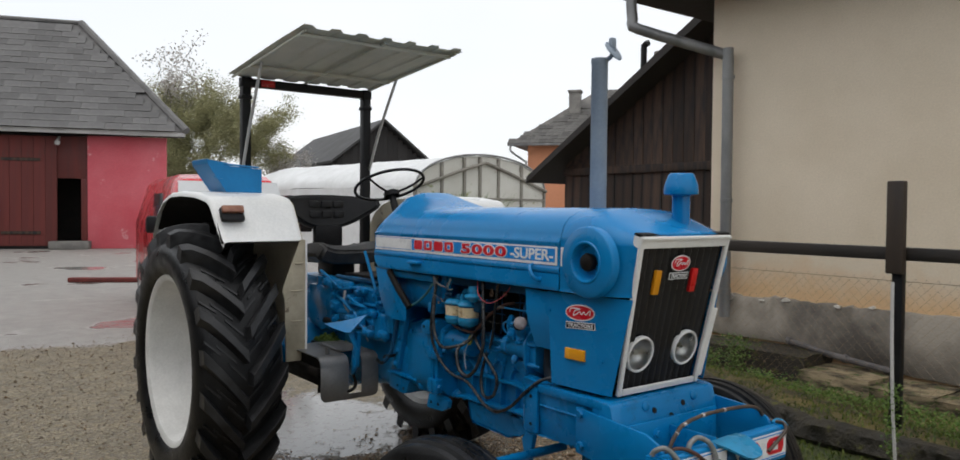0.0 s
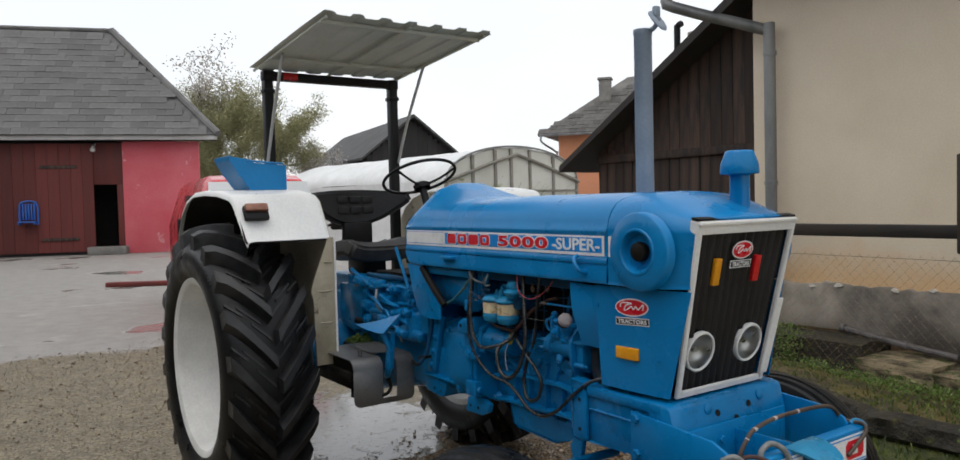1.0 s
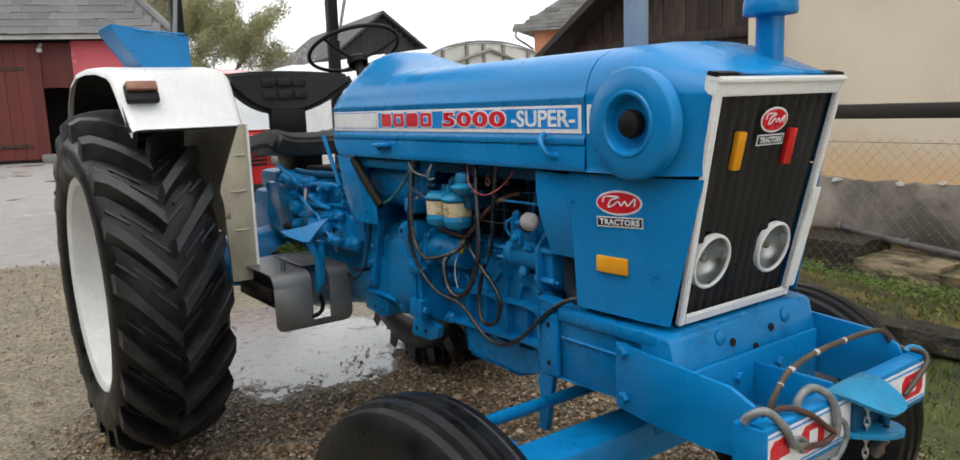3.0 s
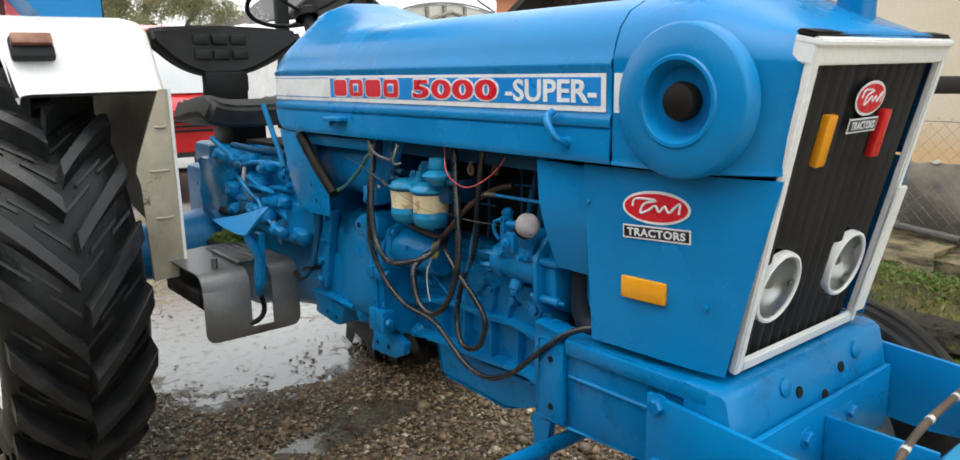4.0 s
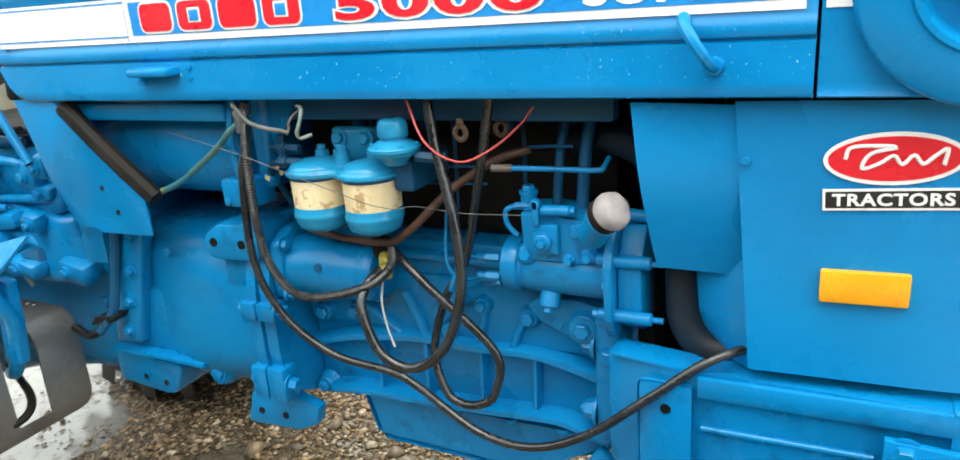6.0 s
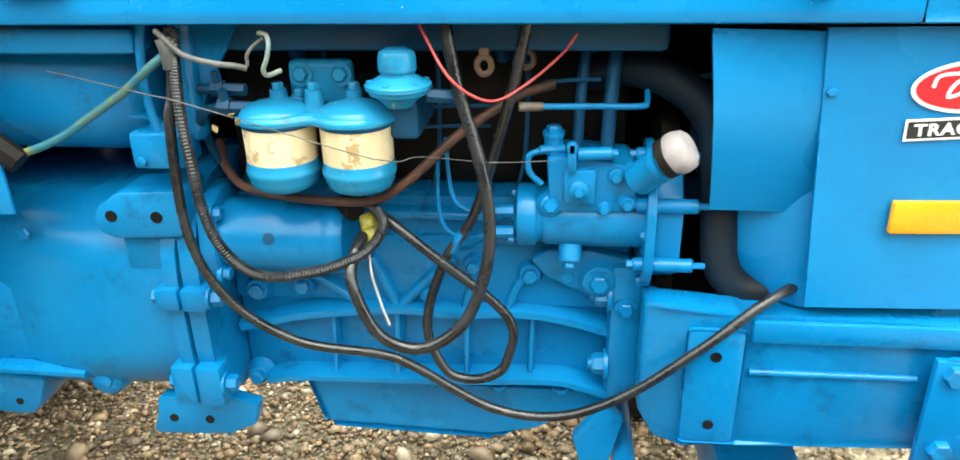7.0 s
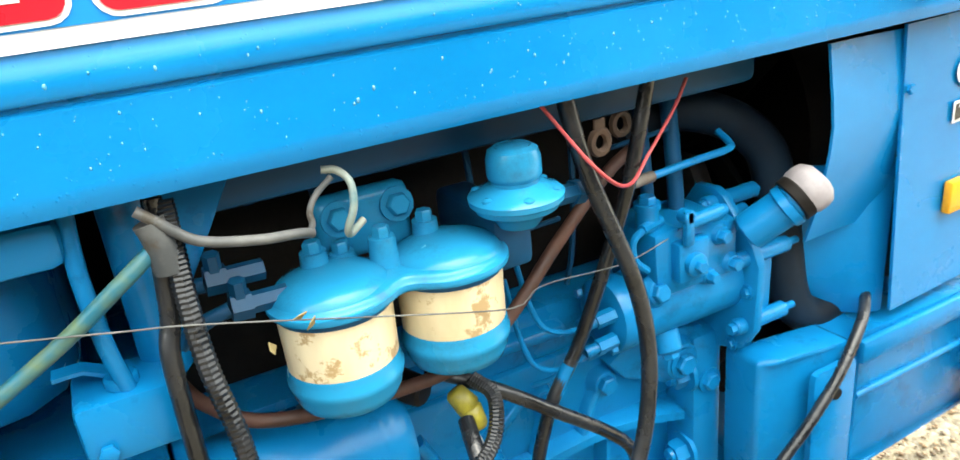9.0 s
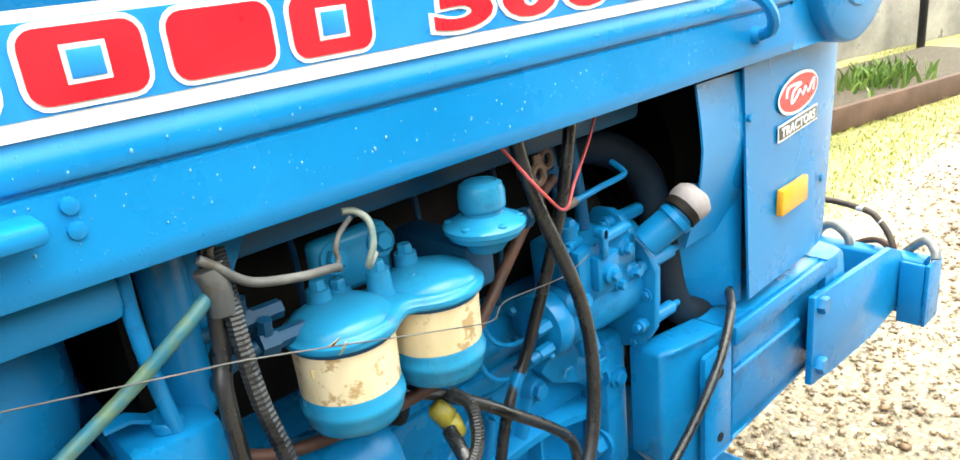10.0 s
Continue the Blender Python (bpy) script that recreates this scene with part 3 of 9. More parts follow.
def bolt(bm, at, out, r=0.011, h=0.010, washer=True):
    m = axis(at, out)
    if washer:
        lathe(bm, [(r * 1.45, -0.004), (r * 1.45, 0.0025), (0, 0.0025)], m, 14)
    lathe(bm, [(r, 0), (r, h * 0.8), (r * 0.82, h), (0, h)], m, 6)
    return bm


def solid(bm, thickness):
    bmesh.ops.recalc_face_normals(bm, faces=bm.faces)
    bmesh.ops.solidify(bm, geom=bm.faces[:], thickness=thickness)
    return bm


def lettering(text, x0, x1, z0, z1, y, depth=0.0012, weight=0.0, spacing=1.0):
    """Letters that stand upright in the xz plane and are read from the -y side, fitted into the box x0..x1, z0..z1."""
    cu = bpy.data.curves.new("lettering", "FONT")
    cu.body, cu.size, cu.offset, cu.space_character, cu.resolution_u = text, 1.0, weight, spacing, 4
    ob = bpy.data.objects.new("lettering", cu)
    scene.collection.objects.link(ob)
    me = bpy.data.meshes.new_from_object(ob.evaluated_get(bpy.context.evaluated_depsgraph_get()))
    bpy.data.objects.remove(ob)
    bpy.data.curves.remove(cu)
    bm = bmesh.new()
    bm.from_mesh(me)
    bpy.data.meshes.remove(me)
    xs, ys = [v.co.x for v in bm.verts], [v.co.y for v in bm.verts]
    ax, bx, ay, by = min(xs), max(xs), min(ys), max(ys)
    for v in bm.verts:
        v.co = Vector((x0 + (v.co.x - ax) / (bx - ax) * (x1 - x0), y, z0 + (v.co.y - ay) / (by - ay) * (z1 - z0)))
    r = bmesh.ops.extrude_face_region(bm, geom=bm.faces[:])
    for v in (g for g in r["geom"] if isinstance(g, bmesh.types.BMVert)):
        v.co.y -= depth
    return bm

# ---- the setting ----
def terrace_edge(x):
    """Front line of the low terrace before the house."""
    return 2.84 + 0.42 * min(max(1.65 - x, 0.0), 1.4) + 0.02 * math.sin(3.1 * x)


def terrace_z(x, y):
    """Height of the mossy terrace: it dips from its edge towards the house."""
    bank = min(max((y - terrace_edge(x) - 0.04) / 0.10, 0.0), 1.0)
    dip = min(max((y - terrace_edge(x) - 0.30) / 0.75, 0.0), 1.0)
    return bank * (0.15 - 0.10 * dip * dip * (3 - 2 * dip))


def plinth_foot(x):
    """Lower edge of the plinth, which falls away along the wall."""
    return 0.19 + 0.13 * min(max((1.55 - x) / 1.1, 0.0), 1.0) + 0.006 * math.sin(5.0 * x)


def make_ground():
    bm = bmesh.new()
    xs = [-3000, -400, -120, -60] + list(np.linspace(-40, -6, 18)) + list(np.linspace(-5, 9, 57)) + [12, 20, 60, 400, 3000]
    ys = [-3000, -400, -60, -20, -10] + list(np.linspace(-6, 2.5, 35)) + list(np.linspace(2.6, 3.7, 23)) + list(np.linspace(3.9, 6, 10)) + [8, 12, 20, 40, 80, 400, 3000]

    def height(x, y):
        z = 0.02 * noise.noise(Vector((x * 0.5, y * 0.5, 3.0))) if abs(x) < 50 and abs(y) < 30 else 0.0
        along_x = min(max((x + 3.5) / 2.0, 0.0), 1.0)
        return z * min(1.0, abs(y) * 0.3 + abs(x - 0.5) * 0.2) + (terrace_z(x, y) * along_x if y < 40 else 0.0) - 0.004
    grid = [[bm.verts.new((x, y, height(x, y))) for y in ys] for x in xs]
    for i in range(len(xs) - 1):
        for j in range(len(ys) - 1):
            bm.faces.new((grid[i][j], grid[i + 1][j], grid[i + 1][j + 1], grid[i][j + 1]))
    return solo("ground", bm, GROUND, "wet gravel and concrete farmyard with puddles and mossy edge", "ground", "structure")


make_ground()

# plain unseen wall, added on the side nobody looks at to cut low skylight
solo("wall_south", boxed((-34.0, -8.0, 0.0), (18.0, -7.6, 4.4), 0.02), PLANK_FAR, "plain dark boarded wall, unseen, added to block low skylight", "wall", "structure")

WALL_Y, CORNER_X, HOUSE_END = 4.8, -0.63, 12.0
house = thing("farmhouse", "beige rendered farmhouse with grey stained plinth and zinc downpipe", "house")
bm = boxed((CORNER_X, WALL_Y, 0.0), (HOUSE_END, WALL_Y + 6.0, 3.95), 0.015)
part("wall", bm, PLASTER, house)
bm = bmesh.new()
N = 60
rings = []
for k in range(N * 4 + 1):
    xa = CORNER_X - 0.03 + (HOUSE_END - CORNER_X) * k / (N * 4)
    top = 0.76 + 0.035 * noise.noise(Vector((k * 0.14, 1.0, 0.0))) + 0.03 * noise.noise(Vector((k * 0.6, 5.0, 0.0)))
    front = WALL_Y - 0.05 - 0.008 * noise.noise(Vector((k * 0.3, 9.0, 0.0)))
    foot_z = plinth_foot(xa)
    rings.append([(xa, front + 0.006, foot_z), (xa, front - 0.004, foot_z + 0.012), (xa, front - 0.004, top * 0.6), (xa, front, top - 0.012), (xa, front + 0.01, top), (xa, WALL_Y + 0.1, top), (xa, WALL_Y + 0.1, foot_z)])
loft(bm, rings)
part("plinth", bm, PLINTH, house, "cracked grey cement plinth with flaking edge")
flakes = random.Random(77)
for k in range(22):
    fx, fz, fr = flakes.uniform(-0.4, 5.5), 0.755 + flakes.uniform(-0.03, 0.03), flakes.uniform(0.02, 0.065)
    bm = bmesh.new()
    prism(bm, [(fx + fr * flakes.uniform(0.5, 1.2) * math.cos(a) * 1.5, fz + fr * flakes.uniform(0.3, 0.8) * math.sin(a)) for a in np.linspace(0, 5.6, 9)], WALL_Y - 0.068, WALL_Y - 0.052)
    part("lime_flake", bm, FLAKE, house)
bm = bmesh.new()
prism(bm, [(CORNER_X - 0.72, 3.98), (CORNER_X - 0.72, 4.10), (HOUSE_END, 4.10), (HOUSE_END, 3.98)], WALL_Y - 0.75, WALL_Y + 6.4)
part("roof", bm, ROOF_EDGE, house, "dark boarded eaves with roof edge")
bm = bmesh.new()
prism(bm, [(WALL_Y - 0.80, 4.11), (WALL_Y + 3.0, 6.4), (WALL_Y + 6.8, 4.11)], CORNER_X - 0.72, HOUSE_END, "yz")
part("roof_slope", bm, SLATE, house)
bm = bmesh.new()
tube(bm, [(CORNER_X - 0.76, WALL_Y - 0.84, 4.03), (3.0, WALL_Y - 0.84, 4.02), (HOUSE_END, WALL_Y - 0.84, 4.01)], 0.06, 12, 2)
gutter = part("gutter", bm, GALV, house, "half-round zinc gutter")
bm = bmesh.new()
tube(bm, [(-1.08, 3.97, 4.02), (-1.06, 3.98, 3.68), (-1.01, 4.02, 3.58), (-0.46, 4.60, 3.33), (-0.36, 4.66, 3.27), (-0.335, 4.66, 3.16), (-0.33, 4.66, 1.0), (-0.33, 4.66, 0.52)], 0.058, 14, 3)
for z in (3.05, 1.75, 0.8):
    lathe(bm, [(0.059, -0.02), (0.066, -0.018), (0.066, 0.018), (0.059, 0.02)], Matrix.Translation((-0.33, 4.66, z)), 14)
part("downpipe", bm, GALV, house, "grey zinc downpipe with elbow")

# foundation ledge of rough blocks under the plinth
ledge = thing("foundation_ledge", "mossy rough stone and concrete foundation ledge along the house", "ledge", kind="structure")
STONES = []
x = CORNER_X - 0.6
while x < 9.5:
    w = random.uniform(0.35, 0.85)
    STONES.append((x, w * 1.05, plinth_foot(x + w / 2) - random.uniform(0.015, 0.035), random.uniform(-0.05, 0.03)))
    x += w
# low mossy kerb that holds the terrace before the house
bm = bmesh.new()
rows = []
for k in range(420):
    xa = -0.9 + 0.018 * k
    ye, row = terrace_edge(xa), []
    for f, (dy, z) in enumerate(((0.03, -0.02), (-0.02, 0.03), (0.0, 0.085), (0.005, 0.13), (0.035, 0.158), (0.085, 0.163), (0.15, 0.156), (0.20, 0.12))):
        p = Vector((xa, ye + dy, z))
        rough = 0.030 * noise.noise(p * 6.0) + 0.022 * noise.noise(p * 17.0 + Vector((3, 0, 0))) + 0.010 * noise.noise(p * 43.0)
        row.append((xa, ye + dy - rough * (1.0 if f < 5 else 0.3), z + rough * (0.5 if f > 2 else 0.2)))
    rows.append(row)
grid = [[bm.verts.new(p) for p in row] for row in rows]
for ra, rb in zip(grid, grid[1:]):
    for k in range(7):
        bm.faces.new((ra[k], rb[k], rb[k + 1], ra[k + 1]))
solo("terrace_kerb", bm, KERB_STONE, "low bank of wet dark soil and mossy stones holding the terrace", "kerb", "structure")
bm = tube(bmesh.new(), [(0.40, 4.66, 0.372), (0.72, 4.655, 0.318), (1.0, 4.65, 0.282), (1.42, 4.65, 0.236)], 0.030, 10, 3)
for px_, pz_ in ((0.42, 0.368), (0.985, 0.284)):
    lathe(bm, [(0.029, -0.022), (0.040, -0.020), (0.040, 0.020), (0.029, 0.022)], axis((px_, 4.655, pz_), (1, -0.01, -0.14)), 12)
solo("water_pipe", bm, PIPE_DARK, "dark grey pipe lying along the foundation ledge", "pipe")

# wooden shed beside the house
SHED_Y = 6.8
shed = thing("wooden_shed", "dark weathered plank shed with sloping black roof edge", "shed")
bm = boxed((-5.1, SHED_Y + 0.04, 0.0), (-0.5, SHED_Y + 5.0, 2.2))
prism(bm, [(-5.1, 2.2), (-0.5, 2.2), (-0.5, 4.8), (-0.95, 4.8)], SHED_Y + 0.04, SHED_Y + 5.0)
part("body", bm, UNLIT, shed)
bm = boxed((-5.05, SHED_Y - 0.06, 2.22), (-0.6, SHED_Y + 0.0, 2.34), 0.01)
part("rail", bm, PLANK, shed, "horizontal weathered rail board")
bm = bmesh.new()
prism(bm, [(-5.56, 2.10), (-5.56, 2.20), (-0.9, 4.98), (-0.9, 4.83)], SHED_Y - 0.45, SHED_Y + 5.4)
part("roof", bm, ROOF_EDGE, shed, "black verge boards of the sloping roof")
bm = bmesh.new()
tube(bm, [(-3.69, SHED_Y + 0.4, 3.1), (-3.69, SHED_Y + 0.4, 4.18), (-3.67, SHED_Y + 0.4, 4.28), (-3.60, SHED_Y + 0.4, 4.30)], 0.05, 12, 3)
part("stove_pipe", bm, BLACK, shed, "black bent stove pipe")
bm = boxed((-3.58, SHED_Y + 0.5, 3.1), (-3.34, SHED_Y + 0.8, 4.18), 0.02)
part("chimney", bm, BRICK_GREY, shed)

# fence before the house: beam, post, wire netting
fence = thing("wire_fence", "dark timber fence rail on post with wire netting", "fence")
FY_ = 2.34
bm = boxed((0.60, FY_ - 0.03, 1.362), (8.2, FY_ + 0.03, 1.438), 0.010)
part("rail", bm, BEAM, fence, "dark brown horizontal timber rail")
bm = boxed((2.432, FY_ - 0.085, 1.285), (2.530, FY_ - 0.031, 1.822), 0.010)
part("post_head", bm, BEAM_POST, fence, "brown upright board on the rail")
bm = boxed((2.446, FY_ - 0.030, 0.375), (2.508, FY_ + 0.024, 1.362), 0.008)
part("post", bm, BLACK, fence, "black painted post ending above the terrace")
bm = tube(bmesh.new(), [(2.602, 1.985, 1.262), (2.606, 1.982, 1.0), (2.618, 1.980, 0.62), (2.642, 1.978, 0.25), (2.655, 1.975, -0.02)], 0.0095, 8, 4)
part("stake", bm, FASCIA, fence, "thin pale grey stake")
STEP, Z0, Z1 = 0.060, 0.40, 1.255
bm = bmesh.new()
for k in range(int(7.0 / STEP)):
    xa = -0.6 + k * STEP
    for s in (1, -1):
        xb = xa + s * (Z1 - Z0) * 0.95
        rod(bm, (xa, FY_ + 0.045 + 0.002 * s, Z0), (xb, FY_ + 0.045 + 0.002 * s, Z1), 0.00065, seg=3)
tube(bm, [(-0.6, FY_ + 0.045, Z1), (2.5, FY_ + 0.045, Z1 - 0.02), (6.4, FY_ + 0.045, Z1)], 0.0018, 5, 3)
part("wire_netting", bm, NETTING, fence, "rusty diamond wire netting")

# raised garden bed ahead of the tractor
bed = thing("garden_bed", "raised vegetable bed with rusty brown edging boards", "garden bed", pose(6.95, 1.52, 0.0, 0, 0, -12.5))
bm = boxed((0, 0, 0), (3.4, 0.05, 0.18), 0.008)
part("edging", bm, CONCRETE_BED, bed)
bm = boxed((0, 0.052, 0), (0.05, 1.3, 0.18), 0.008)
part("edging", bm, CONCRETE_BED, bed)
bm = boxed((0.052, 0.052, 0), (3.4, 1.3, 0.10), 0.01)
part("soil", bm, SOIL, bed, "dark wet garden soil")

bm = bmesh.new()
rows = []
for k in range(41):
    f = k / 40
    cx, cy = 8.6 + 6.0 * f, 3.15 - 1.55 * f
    top = 0.62 + 0.05 * noise.noise(Vector((k * 0.3, 8.0, 1.0)))
    j = 0.03 * noise.noise(Vector((k * 0.5, 3.0, 4.0)))
    rows.append([(cx, cy + j, 0.0), (cx, cy - 0.02 + j, top * 0.6), (cx, cy + 0.02 + j, top), (cx, cy + 0.3, top), (cx, cy + 0.3, 0.0)])
loft(bm, rows)
solo("garden_wall", bm, PLINTH_PALE, "low pale grey rough garden wall behind the bed", "wall", "structure")
bm = tube(bmesh.new(), [(10.95, 2.25, 0.0), (10.95, 2.25, 0.6), (10.96, 2.25, 1.3)], 0.045, 10, 2)
solo("fence_post", bm, BLACK, "black steel post before the garden wall", "post")

# ---- distant buildings ----
barn = thing("red_barn", "dark red boarded barn with pink plaster end and grey shingle roof", "barn", pose(-26.42, 6.66, 0.0, 0, 0, 70))
# local x runs along the front, 0 at its right end; y goes back
bm = boxed((-3.53, 0.0, 0.0), (-0.75, 0.3, 4.3), 0.01)
pink = part("pink_wall", bm, PINK, barn, "faded pink-red plastered wall end")
bm = prism(bmesh.new(), [(-0.78, 0.31), (-1.08, 0.31), (-6.0, 6.7), (-14.0, 6.7), (-14.0, 7.0), (-5.8, 7.0)], 0.0, 4.3, "xy")
part("back_wall", bm, UNLIT, barn)
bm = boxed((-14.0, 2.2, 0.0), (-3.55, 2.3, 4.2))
part("inner_wall", bm, UNLIT, barn, "barn interior wall, its shade painted near black")
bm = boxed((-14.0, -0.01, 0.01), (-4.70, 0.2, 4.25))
part("gate_back", bm, UNLIT, barn)
bm = boxed((-4.69, 0.0, 2.66), (-3.54, 0.2, 4.25), 0.01)
part("lintel", bm, RED_WOOD, barn, "dark red boards over the doorway")
bm = boxed((-3.75, 0.0, 0.0), (-3.54, 0.2, 2.66), 0.01)
part("door_post", bm, RED_WOOD, barn)
bm = boxed((-4.75, -0.6, 0.0), (-3.4, 0.0, 0.30), 0.03)
part("doorstep", bm, BRICK_GREY, barn, "grey concrete doorstep")
for zz, xa in ((3.28, -6.4), (0.55, -6.4)):
    part("hinge", boxed((xa, -0.10, zz), (xa + 1.3, -0.07, zz + 0.12), 0.01), PLANK, barn, "long weathered strap hinge")
bm = boxed((-15.0, -0.75, 4.30), (0.0, -0.66, 4.47), 0.01)
part("fascia", bm, FASCIA, barn, "pale fascia board under the eaves")
bm = boxed((-15.0, -0.65, 4.36), (-0.10, 0.6, 4.41))
part("soffit", bm, ROOF_EDGE, barn)
RIDGE_H, HIP_X, ROOF_D = 9.25, -4.35, 3.45
bm = bmesh.new()
vs = [bm.verts.new(p) for p in ((-15, -0.8, 4.49), (0.05, -0.8, 4.49), (-5.4, 7.7, 4.49), (-15, 7.7, 4.49), (HIP_X, ROOF_D, RIDGE_H - 0.05), (-15, ROOF_D, RIDGE_H - 0.05))]
for q in ((0, 1, 4, 5), (1, 2, 4), (2, 3, 5, 4), (0, 5, 3), (0, 3, 2, 1)):
    bm.faces.new([vs[k] for k in q])
barn_roof = part("roof", bm, SLATE, barn, "steep grey shingle roof with hipped end")
bm = bmesh.new()
tube(bm, [(0.05, -0.8, 4.52), (HIP_X, ROOF_D, RIDGE_H)], 0.15, 8, 1)
tube(bm, [(HIP_X, ROOF_D, RIDGE_H), (-15, ROOF_D, RIDGE_H)], 0.09, 6, 1)
part("ridge_cap", bm, SLATE, barn)
rod_bm = rod(bmesh.new(), (-4.48, -0.02, 4.2), (-4.48, -0.3, 4.05), 0.05)
lathe(rod_bm, [(0, 0), (0.09, 0.05), (0.1, 0.16), (0.04, 0.2), (0, 0.2)], Matrix.Translation((-4.48, -0.32, 3.86)), 12)
part("yard_lamp", rod_bm, FASCIA, barn, "small pale lamp under the eaves")

dark_barn = thing("dark_barn", "charcoal timber barn with steep sheet roof beyond the yard", "barn", pose(-33.26, 22.49, 0.0, 0, 0, 80))
bm = bmesh.new()
GH, EV, DL = 6.7, 4.25, 14.5
bm = boxed((-5.6, 0.0, 0.0), (-0.3, DL, EV - 0.4))
prism(bm, [(-5.6, EV - 0.4), (-0.3, EV - 0.4), (-0.3, EV), (-2.95, GH - 0.3), (-5.6, EV)], 0.02, DL)
part("body", bm, PLANK_FAR, dark_barn)
bm = bmesh.new()
for s in (-1, 1):
    xe = -2.9 + s * 3.1
    prism(bm, [(-2.9, GH), (xe, EV), (xe, EV - 0.14), (-2.9, GH - 0.16)], -0.5, DL + 0.5)
part("roof", bm, ROOF_DARK, dark_barn)

orange = thing("orange_house", "salmon-orange village house with old tiled roof and chimney", "house", pose(-20.6, 19.3, 0.0, 0, 0, 38))
bm = boxed((0.0, 0.0, 0.0), (9.0, 7.0, 4.5), 0.01)
part("wall", bm, ORANGE_WALL, orange)
bm = bmesh.new()
vs = [bm.verts.new(p) for p in ((-0.75, -0.6, 4.42), (10.0, -0.6, 4.42), (10.0, 7.6, 4.42), (-0.75, 7.6, 4.42), (1.6, 1.6, 5.9), (10.0, 3.4, 7.4), (2.6, 3.4, 7.2))]
for q in ((0, 1, 5, 6, 4), (0, 4, 6, 3), (3, 6, 5, 2), (1, 2, 5), (0, 3, 2, 1)):
    bm.faces.new([vs[k] for k in q])
orange_roof = part("roof", bm, SLATE_OLD, orange, "brown-grey tiled roof")
bm = boxed((1.55, 1.4, 5.2), (2.05, 1.9, 6.85), 0.01)
box(bm, (1.5, 1.35, 6.85), (2.1, 1.95, 6.95), 0.01)
part("chimney", bm, BRICK_GREY, orange, "grey block chimney")
bm = tube(bmesh.new(), [(-0.75, -0.64, 4.4), (4.0, -0.64, 4.38), (10.0, -0.64, 4.36)], 0.07, 8, 2)
tube(bm, [(-0.6, -0.64, 4.36), (-0.6, -0.62, 4.1), (-0.1, -0.1, 3.7), (-0.06, -0.08, 3.4), (-0.06, -0.08, 0.1)], 0.045, 8, 3)
part("gutter", bm, GALV, orange)

# polytunnel greenhouse
tunnel = thing("polytunnel", "arched greenhouse with milky film roof and framed end", "greenhouse", pose(-14.70, 12.45, 0.0, 0, 0, 95))
HALF, SPRING, RISE, LEN = 2.75, 2.3, 1.02, 11.0
arch = [(HALF * math.cos(math.pi * k / 20), SPRING + RISE * math.sin(math.pi * k / 20)) for k in range(21)]
bm = bmesh.new()
rings = []
for j in range(24):
    y = LEN * j / 23
    sag = 0.05 * math.sin(j * math.pi / 1.0) + 0.035 * noise.noise(Vector((j * 0.8, 2, 0)))
    rings.append([(u + 0.02 * noise.noise(Vector((j, u * 3, 1))) - y * 0.0, y, v + 0.04 * noise.noise(Vector((j * 0.7, u * 2, 7))) - (0.10 if j % 2 else 0.0) * math.sin(math.pi * k / 20)) for k, (u, v) in enumerate(arch)])
loft(bm, [[(a, b, c) for a, b, c in r] for r in rings], closed=False)
solid(bm, 0.02)
part("film_roof", bm, FILM, tunnel, "sagging milky plastic film roof")
bm = boxed((-HALF, 0.1, 0.0), (-HALF + 0.04, LEN, SPRING))
box(bm, (HALF - 0.04, 0.1, 0.0), (HALF, LEN, SPRING))
part("side_film", bm, FILM, tunnel)
bm = prism(bmesh.new(), [(u * 0.985, v - 0.03) for u, v in arch], 0.045, 0.055)
part("gable_film", bm, GREENHOUSE_WALL, tunnel, "cloudy film closing the arched end")
cols = [-HALF, -1.75, -0.85, -0.20, 0.60, 1.65, HALF]
for a, b in zip(cols, cols[1:]):
    mid = (a + b) / 2
    hi = SPRING + RISE * 0.9 * math.sqrt(max(0.0, 1 - (mid / HALF) ** 2)) - 0.30 * (1 if abs(mid) > 0.4 else 0.5)
    for z0, z1 in ((0.0, 1.92), (1.97, max(hi, 2.1))):
        part("pane", boxed((a + 0.05, 0.02, z0), (b - 0.05, 0.04, z1)), GREENHOUSE_WALL, tunnel)
for cx_ in cols:
    hi = SPRING + RISE * 0.9 * math.sqrt(max(0.0, 1 - min(abs(cx_) / HALF, 1.0) ** 2)) + 0.05
    part("stud", boxed((cx_ - 0.05, -0.03, 0.0), (cx_ + 0.05, 0.06, hi), 0.008), GREENHOUSE_FRAME, tunnel)
part("crossbar", boxed((-HALF, -0.035, 1.92), (HALF, 0.0, 1.99), 0.006), GREENHOUSE_FRAME, tunnel)
for s in (-1, 1):
    bm = tube(bmesh.new(), [(s * (HALF + 0.05), -0.05, SPRING - 0.05), (s * 1.0, -0.05, SPRING + 0.52), (0.0, -0.05, SPRING + RISE - 0.22)], 0.055, 6, 1)
    part("rafter", bm, GREENHOUSE_FRAME, tunnel)
bm = tube(bmesh.new(), [(u, -0.02, v + 0.03) for u, v in arch], 0.03, 6, 1)
part("hoop", bm, GALV, tunnel)

# ---- the tractor: x forward from the rear axle, y to its left, z up from the ground ----
tractor = thing("tractor", "blue vintage farm tractor with white fenders, standing on wet gravel", "tractor")


def group_part(name, parent, label=""):
    ob = new(name)
    ob.parent, ob.empty_display_size = parent, 0.05
    return tagged(ob, label)


